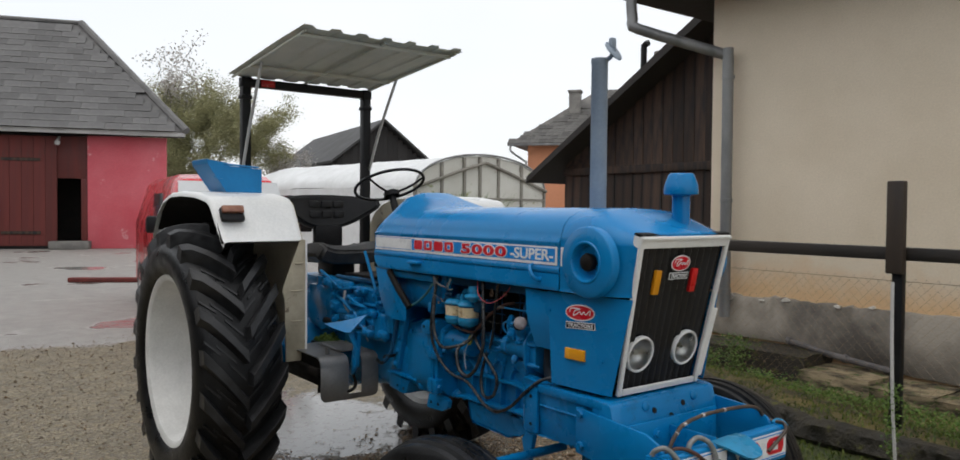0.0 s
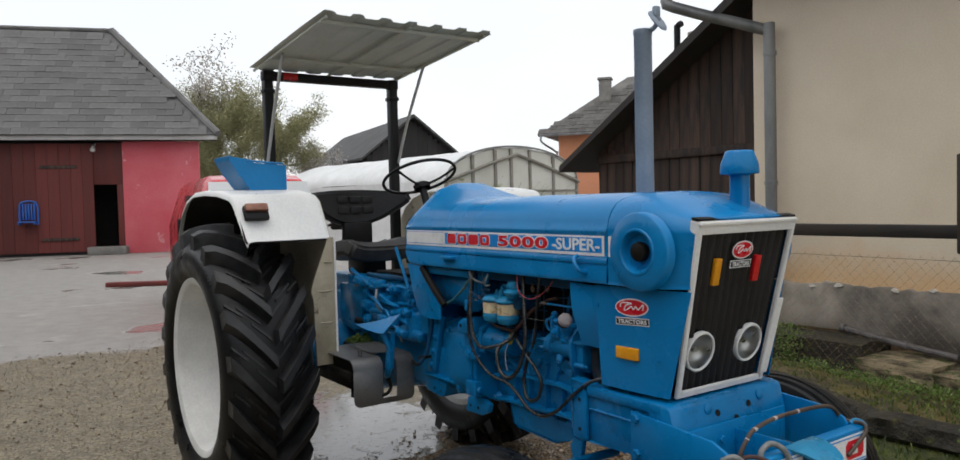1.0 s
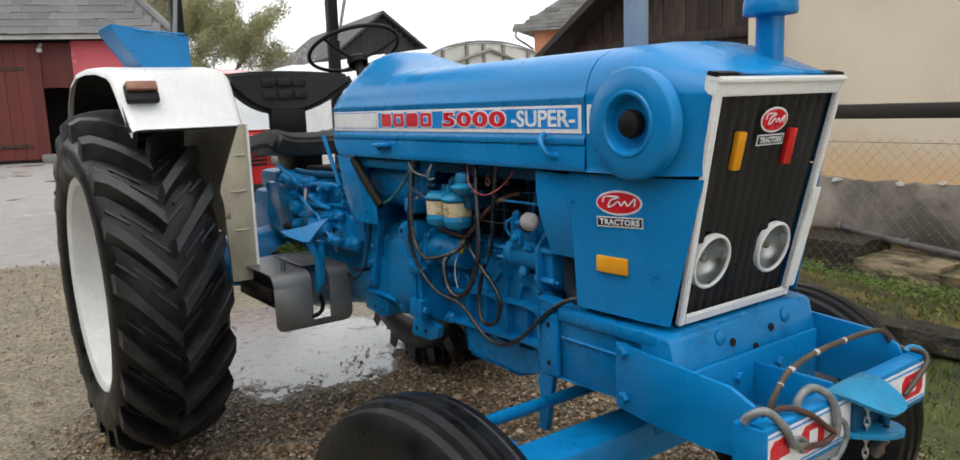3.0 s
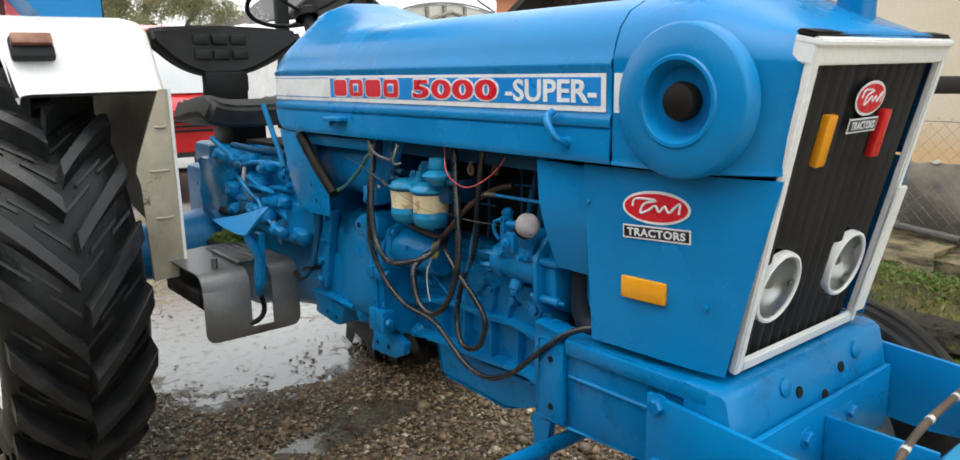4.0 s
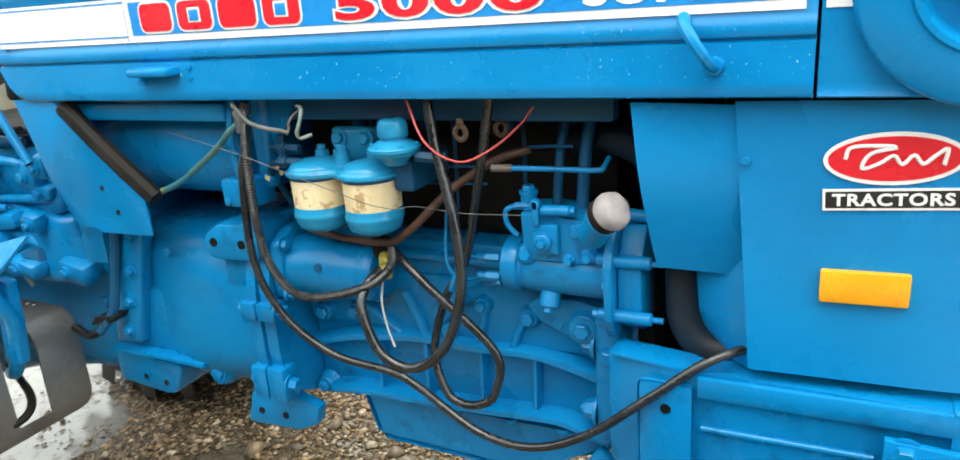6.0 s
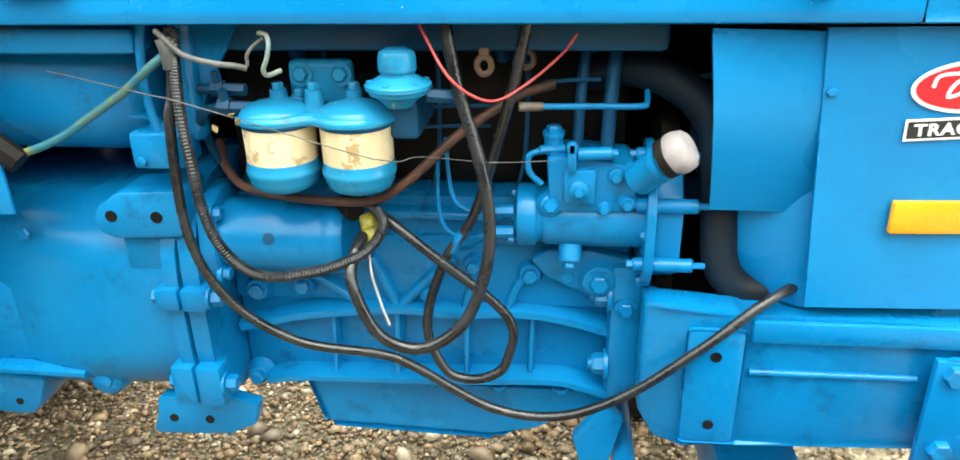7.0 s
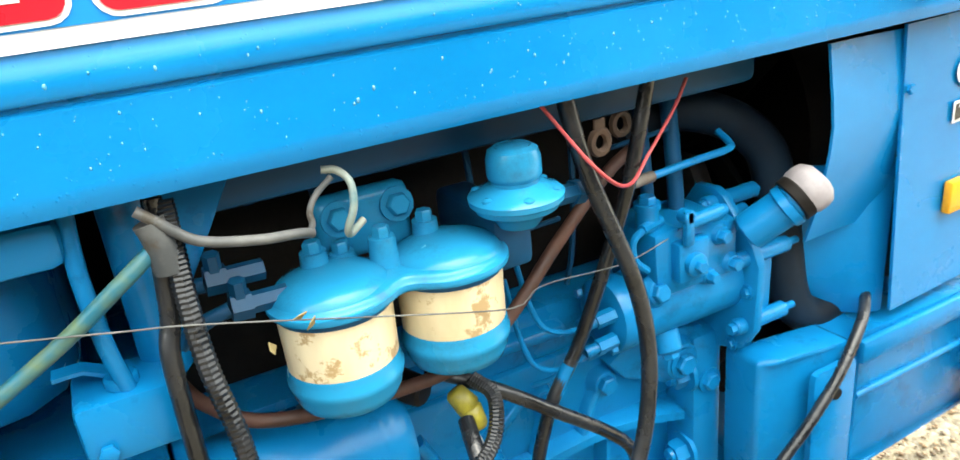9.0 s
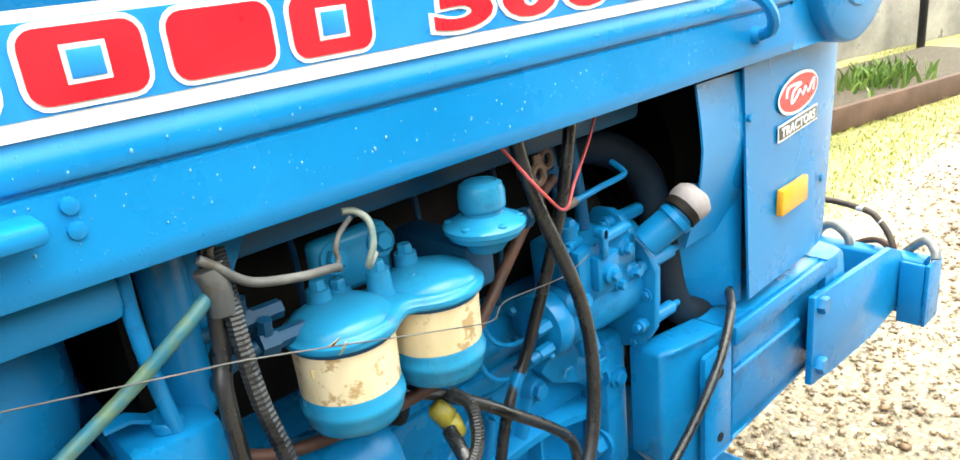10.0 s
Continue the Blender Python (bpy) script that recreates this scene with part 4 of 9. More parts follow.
def hood_section(x):
    """Half outline (y, z) of the bonnet at x, from the lower edge to the crown."""
    prof = [(0.296, 1.327), (0.3120, 1.331), (0.3150, 1.340), (0.3145, 1.347), (0.3108, 1.392), (0.3075, 1.3945), (0.3075, 1.397), (0.3125, 1.3985), (0.3140, 1.401), (0.3122, 1.414), (0.3105, 1.418), (0.3080, 1.4225), (0.308, 1.500), (0.3125, 1.510), (0.3125, 1.517),
            (0.306, 1.525), (0.301, 1.548), (0.288, 1.580), (0.262, 1.608), (0.222, 1.627), (0.165, 1.638), (0.085, 1.645), (0.0, 1.648)]
    t = min(max((x - 0.99) / 0.13, 0.0), 1.0)
    drop = 0.075 * (1 - t) ** 2
    out = []
    for y, z in prof:
        w = min(max((z - 1.50) / 0.14, 0.0), 1.0)
        out.append((y * (1 - 0.035 * (1 - t) ** 2), z - drop * w))
    return out


def hump(x, y):
    f = min(max((x - 0.96) / 0.07, 0.0), 1.0) * min(max((1.38 - x) / 0.26, 0.0), 1.0)
    g = min(max((0.245 - abs(y)) / 0.11, 0.0), 1.0)
    return 0.078 * f * g


bm = bmesh.new()
rings = []
for x in list(np.linspace(0.992, 1.52, 25)) + [1.7, 1.95, 2.2, 2.424]:
    half = hood_section(x)
    ys = [(-y, z) for y, z in half] + [(y, z) for y, z in half[-2::-1]]
    low = 1.327 + 0.062 * max(0.0, (1.062 - x) / 0.070) ** 2
    rings.append([(x, y, max(z, low) + (hump(x, y) if z > 1.55 else 0.0)) for y, z in ys])
loft(bm, rings, closed=False)
solid(bm, 0.004)
hood = part("hood", bm, BLUE, tractor, "rain-spotted blue bonnet with instrument hump", 40)
bm = bmesh.new()
loft(bm, [[(0.994 + d, -y * k, z0 + (z - z0) * k) for y, z in hood_section(1.02)] + [(0.994 + d, y * k, z0 + (z - z0) * k) for y, z in hood_section(1.02)[-2::-1]] for d, k, z0 in ((0.0, 0.985, 1.33), (0.02, 0.9, 1.36), (0.025, 0.3, 1.36))], closed=False)
part("dashboard", bm, BLACK, tractor, "black instrument panel behind the bonnet")

# nose cowl, tapering to the grille
NOSE = [2.428, 2.46, 2.52, 2.58, 2.64, 2.69, 2.73, 2.765, 2.785]


def nose_half(x):
    s = min(max((x - 2.54) / 0.245, 0.0), 1.0)
    inn = 0.062 * s * s
    fall = 0.072 * min(max((x - 2.56) / 0.225, 0.0), 1.0) ** 1.4
    out = []
    for y, z in hood_section(1.6):
        w = min(max((z - 1.50) / 0.14, 0.0), 1.0)
        if z < 1.53:
            y = 0.309 if z > 1.332 else y
        z2 = z - fall * w
        if z2 > 1.556:
            z2 += (1.556 + (z2 - 1.556) * 0.15 - z2) * s * s
        out.append((max(y - inn * (1 if y > 0.2 else y / 0.2), 0.0), z2))
    return out


bm = bmesh.new()
rings = []
for x in NOSE:
    half = nose_half(x)
    rings.append([(x, -y, z) for y, z in half] + [(x, y, z) for y, z in half[-2::-1]])
half = nose_half(2.785)
rings.append([(2.788, -y, z - 0.003 if z > 1.5 else z) for y, z in half] + [(2.788, y, z - 0.003 if z > 1.5 else z) for y, z in half[-2::-1]])
rings.append([(2.792, -y * 0.985, z - 0.012 if z > 1.5 else z) for y, z in half] + [(2.792, y * 0.985, z - 0.012 if z > 1.5 else z) for y, z in half[-2::-1]])
loft(bm, rings, closed=False)
# cut back below the brow so that the grille leans in
for v in bm.verts:
    if v.co.x > 2.60 and v.co.z < 1.56:
        edge = 2.646 + (v.co.z - 0.962) / 0.583 * 0.127 + 0.006
        v.co.x = 2.60 + (v.co.x - 2.60) * (edge - 2.60) / 0.192
nose = part("nose_cowl", bm, BLUE, tractor, "blue nose cowl over the grille", 40)


# decal stripe on both sides, lettering on the near side
for s in (-1, 1):
    Y = s * 0.3092
    bm = boxed((1.02, min(Y, Y + s * 0.0008), 1.4265), (1.362, max(Y, Y + s * 0.0008), 1.4975))
    pale = part("stripe", bm, DECAL_WHITE, hood, "white decal stripe")
    bm = bmesh.new()
    for z in (1.4365, 1.4915):
        box(bm, (1.02, min(Y, Y + s * 0.0016), z - 0.0012), (1.362, max(Y, Y + s * 0.0016), z + 0.0012))
    pieces("pinstripe", bm, DECAL_BLUE, hood)
    bm = boxed((1.364, min(Y, Y + s * 0.0008), 1.4265), (2.412, max(Y, Y + s * 0.0008), 1.4975))
    part("stripe", bm, DECAL_WHITE, hood, "white decal border")
    bm = boxed((1.376, min(Y, Y + s * 0.0016), 1.4375), (2.400, max(Y, Y + s * 0.0016), 1.4905))
    part("stripe", bm, DECAL_BLUE, hood, "bright blue decal band")
    bm = boxed((2.432, min(Y, Y + s * 0.0012), 1.4265), (2.458, max(Y, Y + s * 0.0012), 1.4975))
    part("stripe", bm, DECAL_WHITE, nose, "white decal end piece")


def block_letter(x0, x1, grow, y, kind):
    """A plain rounded block with the counter of a broad letter, grown by the outline's width."""
    z0, z1, g = 1.4425, 1.4865, grow
    bm = bmesh.new()
    r, ring = 0.011 + g, []
    for cx, cz, q in ((x1 + g - r, z0 - g + r, -90), (x1 + g - r, z1 + g - r, 0), (x0 - g + r, z1 + g - r, 90), (x0 - g + r, z0 - g + r, 180)):
        ring += [(cx + r * math.cos(radians(q + d)), cz + r * math.sin(radians(q + d))) for d in (0, 22, 45, 68, 90)]
    prism(bm, ring, y - 0.0008, y)
    return bm


MARKS = [(1.402, 1.470), (1.486, 1.556), (1.572, 1.645), (1.660, 1.728)]
for a, b in MARKS:
    part("mark_outline", block_letter(a, b, 0.0035, -0.3110, 0), DECAL_WHITE, hood)
    part("mark", block_letter(a, b, 0.0, -0.3120, 0), DECAL_RED, hood, "plain red block mark")
    m = (a + b) / 2
    k = MARKS.index((a, b))
    if k % 2:
        part("mark_slot", boxed((m - 0.013, -0.3134, 1.453), (m + 0.013, -0.3126, 1.476), 0.0003), DECAL_WHITE, hood)
        part("mark_slot", boxed((m - 0.010, -0.3142, 1.456), (m + 0.010, -0.3135, 1.473), 0.0003), DECAL_BLUE, hood)
pieces("numeral_outline", lettering("5000", 1.786, 2.113, 1.4385, 1.4905, -0.3108, 0.0012, 0.075, 1.12), DECAL_WHITE, hood)
pieces("numeral", lettering("5000", 1.791, 2.108, 1.4425, 1.4865, -0.3120, 0.0012, 0.035, 1.12), DECAL_RED, hood, "red model numerals")
pieces("letter", lettering("-SUPER-", 2.134, 2.390, 1.4420, 1.4870, -0.3108, 0.0012, 0.022, 1.0), DECAL_WHITE, hood, "white lettering")

# bonnet ironmongery
bm = bmesh.new()
tube(bm, [(2.282, -0.318, 1.424), (2.287, -0.338, 1.415), (2.300, -0.345, 1.395), (2.313, -0.338, 1.375), (2.318, -0.318, 1.366)], 0.0075, 8, 4)
lathe(bm, [(0, 0.012), (0.010, 0.010), (0.012, 0)], axis((2.317, -0.312, 1.367), (0, -1, 0)), 12)
part("latch", bm, BLUE, hood, "blue bonnet latch handle")
bm = boxed((1.378, -0.345, 1.372), (1.470, -0.309, 1.386), 0.005)
rod(bm, (1.40, -0.312, 1.372), (1.40, -0.335, 1.362), 0.006)
part("catch", bm, BLUE, hood, "small blue bonnet catch")
bm = bmesh.new()
for z in (1.384, 1.368):
    lathe(bm, [(0.006, 0), (0.0055, 0.003), (0, 0.0045)], axis((1.49, -0.312, z), (0, -1, 0)), 10)
pieces("rivet", bm, BLUE, hood)

# rain drops standing on the near flank of the bonnet
rnd = random.Random(15)
vs, fs = [], []
for k in range(700):
    z, y = rnd.choice(((rnd.uniform(1.348, 1.390), 0), (rnd.uniform(1.402, 1.413), -0.3131), (rnd.uniform(1.500, 1.516), -0.3115), (rnd.uniform(1.348, 1.390), 0)))
    y = y or -0.3146 + (z - 1.347) * 0.0822
    x, r = rnd.uniform(1.0, 2.42), 0.00048 * math.exp(rnd.gauss(0, 0.45))
    i = len(vs)
    vs.append((x, y - r * 0.6, z))
    for q, d in ((0.75, 0.4), (1.0, -0.1)):
        vs += [(x + r * q * math.cos(a), y - r * d, z + r * q * 1.6 * math.sin(a)) for a in np.linspace(0, 2 * math.pi, 7)[:-1]]
    for m in range(6):
        n_ = (m + 1) % 6
        fs += [(i, i + 1 + n_, i + 1 + m), (i + 1 + m, i + 1 + n_, i + 7 + n_, i + 7 + m)]
me = bpy.data.meshes.new("rain_drops")
me.from_pydata(vs, [], fs)
me.materials.append(WATER_DROP)
me.polygons.foreach_set("use_smooth", [True] * len(me.polygons))
drops_ = new("rain_beading", me)
drops_.parent = hood
tagged(drops_, "small clear rain drops on the paint", kind="stuff")

# round air inlet on the near side of the nose (and its twin on the far side)
for s in (-1, 1):
    bm = bmesh.new()
    M = axis((2.586, s * 0.296, 1.450), (0, s, 0))
    lathe(bm, [(0.130, 0.0), (0.130, 0.026), (0.1285, 0.032), (0.124, 0.036), (0.078, 0.039), (0.075, 0.043), (0.069, 0.043), (0.066, 0.038), (0.062, 0.020), (0.052, 0.002), (0.040, -0.004), (0.0, -0.004)], M, 48)
    ring = part("air_inlet", bm, BLUE, nose, "round blue air inlet with recessed bowl")
    bm = lathe(bmesh.new(), [(0.020, -0.004), (0.031, 0.010), (0.034, 0.026), (0.030, 0.036), (0.016, 0.042), (0, 0.043)], M, 20)
    part("plug", bm, GREASE_AND_SHADE, ring, "black rubber plug")

# side panels of the nose


def panel_y(x):
    s = min(max((x - 2.53) / 0.22, 0.0), 1.0)
    return 0.288 - 0.008 * min(max((x - 2.34) / 0.2, 0), 1) - 0.040 * s * s


def side_panel(s):
    bm = bmesh.new()
    rows = []
    for k in range(9):
        f = k / 8
        rows.append([(a + (b - a) * f, s * panel_y(a + (b - a) * f), z) for z, a, b in
                     [(zz, 2.338 + (1.322 - zz) / 0.357 * 0.026, 2.656 + (zz - 0.962) / 0.583 * 0.127) for zz in np.linspace(0.968, 1.322, 7)]])
    loft(bm, rows, closed=False)
    solid(bm, 0.004)
    return bm


near_panel = part("side_panel", side_panel(-1), BLUE, tractor, "flat blue nose side panel")
part("side_panel", side_panel(1), BLUE, tractor)


def oval(bm, c, a, b, out, thick, m):
    n = 40
    fr = [(a * math.cos(2 * math.pi * k / n), b * math.sin(2 * math.pi * k / n)) for k in range(n)]
    lo = [bm.verts.new(m @ Vector((u, v, 0))) for u, v in fr]
    hi = [bm.verts.new(m @ Vector((u, v, thick))) for u, v in fr]
    bm.faces.new(hi)
    for k in range(n):
        bm.faces.new((lo[k], lo[(k + 1) % n], hi[(k + 1) % n], hi[k]))
    return bm


def badge(parent, m, w=0.146, h=0.062, text=True):
    """A red oval emblem with a white flourish and a small name plate under it; m: right, up and out of the face."""
    o = part("emblem_rim", oval(bmesh.new(), None, w / 2, h / 2, None, 0.0012, m), DECAL_WHITE, parent, "white rimmed oval emblem")
    part("emblem", oval(bmesh.new(), None, w / 2 - 0.005, h / 2 - 0.005, None, 0.0020, m), DECAL_RED, o, "red oval emblem field")
    bm = bmesh.new()
    pts = [(-0.34, 0.02), (-0.30, 0.22), (-0.12, 0.24), (0.02, 0.20), (-0.16, 0.10), (-0.22, -0.16), (-0.10, -0.08), (0.0, 0.06), (0.06, -0.10), (0.14, 0.06), (0.20, -0.10), (0.28, 0.04), (0.36, 0.16), (0.34, -0.12)]
    tube(bm, [m @ Vector((u * w, v * h * 1.05, 0.0022)) for u, v in pts], 0.0024 * w / 0.146, 6, 4)
    part("flourish", bm, DECAL_WHITE, o, "white flourish")
    bm = box(bmesh.new(), (-w / 2, -h / 2 - 0.030, 0), (w / 2, -h / 2 - 0.004, 0.0012), 0, m)
    o2 = part("name_plate", bm, DECAL_WHITE, parent, "pale framed name plate")
    part("plate_field", box(bmesh.new(), (-w / 2 + 0.003, -h / 2 - 0.027, 0), (w / 2 - 0.003, -h / 2 - 0.007, 0.0018), 0, m), DECAL_BLACK, o2)
    bm = lettering("TRACTORS", -w / 2 + 0.010, w / 2 - 0.010, -h / 2 - 0.0245, -h / 2 - 0.0095, 0.0, 0.0008, 0.03, 1.1)
    for v in bm.verts:
        v.co = m @ Vector((v.co.x, v.co.z, -v.co.y + 0.0017))
    part("plate_lettering", bm, DECAL_WHITE, o2, "white plate lettering")


def face_frame(o, right, up):
    r, u = Vector(right).normalized(), Vector(up)
    u = (u - r * u.dot(r)).normalized()
    n = r.cross(u)
    return Matrix.Translation(o) @ Matrix((r, u, n)).transposed().to_4x4()


badge(near_panel, face_frame((2.511, -0.2828, 1.256), (1, 0.055, 0.045), (0, 0, 1)))
bm = box(bmesh.new(), (-0.049, -0.021, 0), (0.049, 0.021, 0.011), 0.003, face_frame((2.492, -0.2830, 1.098), (1, 0.055, 0.0), (0, 0, 1)))
part("side_reflector", bm, AMBER, near_panel, "amber side reflector")
bm = bmesh.new()
bolt(bm, (2.352, -0.2885, 1.25), (0, -1, 0), 0.006, 0.005, False)
bolt(bm, (2.62, -0.276, 1.09), (0, -1, 0), 0.007, 0.003, False)
pieces("bolt", bm, BLUE, near_panel)

# curved baffle sheets just behind the side panels
for s in (-1, 1):
    bm = bmesh.new()
    rows = []
    for k in range(9):
        f = k / 8
        rows.append([(2.212 + 0.025 * (1.316 - z) / 0.227 + (0.140 - 0.012 * (1.316 - z) / 0.227) * f,
                      s * (0.298 - 0.040 * max(0.0, (1.245 - z) / 0.156) ** 1.5 * (1 - 0.15 * f) - 0.013 * math.sin(f * math.pi / 2) - 0.004 * max(0.0, (z - 1.245) / 0.07)), z - 0.006 * f) for z in np.linspace(1.089, 1.322, 9)])
    loft(bm, rows, closed=False)
    solid(bm, 0.003)
    part("baffle", bm, BLUE, tractor, "bent blue radiator baffle sheet")
    bm = bmesh.new()
    rows = []
    for k in range(7):
        f = k / 6
        rows.append([(2.283 + 0.095 * f + 0.030 * max(0.0, (1.03 - z) / 0.07) ** 2 * (1 - f), s * (0.215 + 0.050 * math.sin(f * math.pi / 2)), z) for z in np.linspace(0.955, 1.16, 7)])
    loft(bm, rows, closed=False)
    solid(bm, 0.003)
    part("radiator_shroud", bm, BLUE, tractor, "rounded blue sheet beside the radiator")

# grille: white frame, black pleated screen, lamps, markers
GB, GT = Vector((2.646, 0, 0.962)), Vector((2.773, 0, 1.545))
g_up = (GT - GB).normalized()
g_out = Vector((0, 1, 0)).cross(g_up).normalized()
if g_out.x < 0:
    g_out = -g_out
GH_ = (GT - GB).length


def on_grille(y, v, out=0.0):
    """y across, v metres up the leaning grille from its foot, out from its face."""
    return GB + Vector((0, y, 0)) + g_up * v + g_out * out


def bar(a, b, w0, w1, t0, t1):
    bm = bmesh.new()
    (ya, va), (yb, vb) = a, b
    d = Vector((yb - ya, vb - va)).normalized()
    n = Vector((-d.y, d.x))
    ring = []
    for (y, v), w in ((a, w0), (b, w1)):
        ring.append([on_grille(y + n.x * w / 2, v + n.y * w / 2, t0), on_grille(y - n.x * w / 2, v - n.y * w / 2, t0), on_grille(y - n.x * w / 2, v - n.y * w / 2, t1), on_grille(y + n.x * w / 2, v + n.y * w / 2, t1)])
    loft(bm, ring)
    bmesh.ops.bevel(bm, geom=bm.edges[:], offset=0.003, segments=2, affect="EDGES")
    return bm


bm = bmesh.new()
rows = []
for k in range(97):
    f = k / 96
    ph = 0.009 * math.sin(f * 2 * math.pi * 12)
    row = []
    for v in np.linspace(0.004, GH_, 49):
        y = (-0.212 + 0.424 * f) * (1.0 + 0.15 * v / GH_)
        cut = min(math.hypot(y + 0.133, v - 0.150), math.hypot(y - 0.125, v - 0.150)) < 0.066
        row.append(on_grille(y, v, -0.075 if cut else -0.017 + ph * 1.1))
    rows.append(row)
loft(bm, rows, closed=False)
part("grille_screen", bm, GRILLE_BLACK, tractor, "black pleated grille screen", 80)
FB, FT = 0.199, 0.230
part("grille_frame_bar", bar((-FB - 0.020, 0.0), (-FT - 0.016, GH_ - 0.01), 0.020, 0.020, -0.006, 0.010), WHITE, tractor, "chipped white grille surround")
part("grille_frame_bar", bar((FB + 0.020, 0.0), (FT + 0.016, GH_ - 0.01), 0.020, 0.020, -0.006, 0.010), WHITE, tractor)
part("grille_frame_bar", bar((-FB - 0.008, 0.012), (FB + 0.008, 0.012), 0.024, 0.024, -0.003, 0.009), WHITE, tractor)
part("grille_frame_bar", bar((-FT - 0.026, GH_ - 0.018), (FT + 0.026, GH_ - 0.018), 0.044, 0.044, -0.03, 0.009), WHITE, tractor)
part("grille_frame_bar", bar((-FT - 0.027, GH_ - 0.004), (FT + 0.027, GH_ - 0.004), 0.012, 0.012, -0.03, 0.016), WHITE, tractor)
part("repair_plate", bar((FB + 0.017, 0.03), (FT + 0.006, GH_ * 0.52), 0.042, 0.042, 0.0125, 0.018), WHITE, tractor, "dented white repair strip")
# black strip painted as the dark gap below the nose's brow
part("sealing_strip", bar((-FT - 0.027, GH_ + 0.006), (FT + 0.027, GH_ + 0.006), 0.010, 0.010, -0.03, 0.004), GREASE_AND_SHADE, tractor)
for y in (-0.133, 0.125):
    M = axis(on_grille(y, 0.150, -0.006), g_out)
    lampo = part("headlamp", lathe(bmesh.new(), [(0.059, -0.010), (0.0605, 0.004), (0.064, 0.0075), (0.0690, 0.0060), (0.0705, 0.001), (0.070, -0.010)], M, 36), WHITE, tractor, "round headlamp with white ring")
    part("reflector", lathe(bmesh.new(), [(0.0598, 0.002), (0.055, -0.012), (0.045, -0.032), (0.028, -0.046), (0.010, -0.050), (0.009, -0.030), (0.0, -0.028)], M, 32), REFLECTOR, lampo)
    bm = bmesh.new()
    lathe(bm, [(0.0600, 0.003), (0.052, 0.0065), (0.036, 0.0090), (0.0, 0.0105)], M, 32)
    part("lens", bm, LENS, lampo, "ribbed glass headlamp lens")
badge(tractor, face_frame(on_grille(-0.012, 0.497, 0.004), (0, 1, 0), g_up), 0.108, 0.062)
for y, matl, lab in ((-0.118, AMBER, "amber grille marker"), (0.090, LAMP_RED, "red grille marker")):
    M = face_frame(on_grille(y, 0.425, -0.014), (0, 1, 0), g_up)
    part("marker", box(bmesh.new(), (-0.016, -0.046, 0), (0.016, 0.046, 0.016), 0.004, M), matl, tractor, lab)

# radiator and shroud inside
bm = boxed((2.42, -0.235, 0.97), (2.55, 0.235, 1.50), 0.01)
part("radiator", bm, GREASE_AND_SHADE, tractor, "black radiator core")
bm = lathe(bmesh.new(), [(0.19, 0), (0.20, 0.04), (0.20, 0.10), (0.19, 0.10)], axis((2.32, 0, 1.17), (1, 0, 0)), 32)
part("fan_shroud", bm, GREASE_AND_SHADE, tractor)
bm = bmesh.new()
for k in range(4):
    box(bm, (-0.025, 0.02, -0.004), (0.025, 0.17, 0.004), 0, axis((2.31, 0, 1.17), (1, 0, 0)) @ pose(0, 0, 0, 0, 20, 45 + 90 * k))
rod(bm, (2.22, 0, 1.17), (2.33, 0, 1.17), 0.03)
part("fan", bm, GREASE_AND_SHADE, tractor)

# air precleaner and exhaust
bm = lathe(bmesh.new(), [(0.034, 1.56), (0.034, 1.695), (0.038, 1.698), (0.064, 1.701), (0.066, 1.706), (0.064, 1.735), (0.050, 1.772), (0.047, 1.779), (0.042, 1.782), (0, 1.783)], Matrix.Translation((2.672, 0.09, 0)), 32)
part("precleaner", bm, BLUE, tractor, "blue mushroom air precleaner")
bm = lathe(bmesh.new(), [(0.036, 1.60), (0.0355, 2.27), (0.037, 2.272), (0.037, 2.292), (0.031, 2.294), (0.029, 2.25), (0, 2.24)], Matrix.Translation((2.205, 0.12, 0)), 28)
pipe = part("exhaust_pipe", bm, BLUE_GREY, tractor, "tall upright blue-grey exhaust pipe")
bm = bmesh.new()
lathe(bm, [(0, 0.004), (0.044, 0.003), (0.050, 0), (0.050, -0.004), (0, -0.002)], axis((2.272, 0.135, 2.318), (0.85, 0.2, 0.6)), 20)
tube(bm, [(2.245, 0.125, 2.285), (2.262, 0.13, 2.296), (2.276, 0.137, 2.33)], 0.010, 6, 2)
box(bm, (2.252, 0.12, 2.33), (2.276, 0.15, 2.375), 0.008)
part("rain_cap", bm, BLUE_GREY, pipe, "hinged exhaust rain cap standing open")

# ---- front frame ----


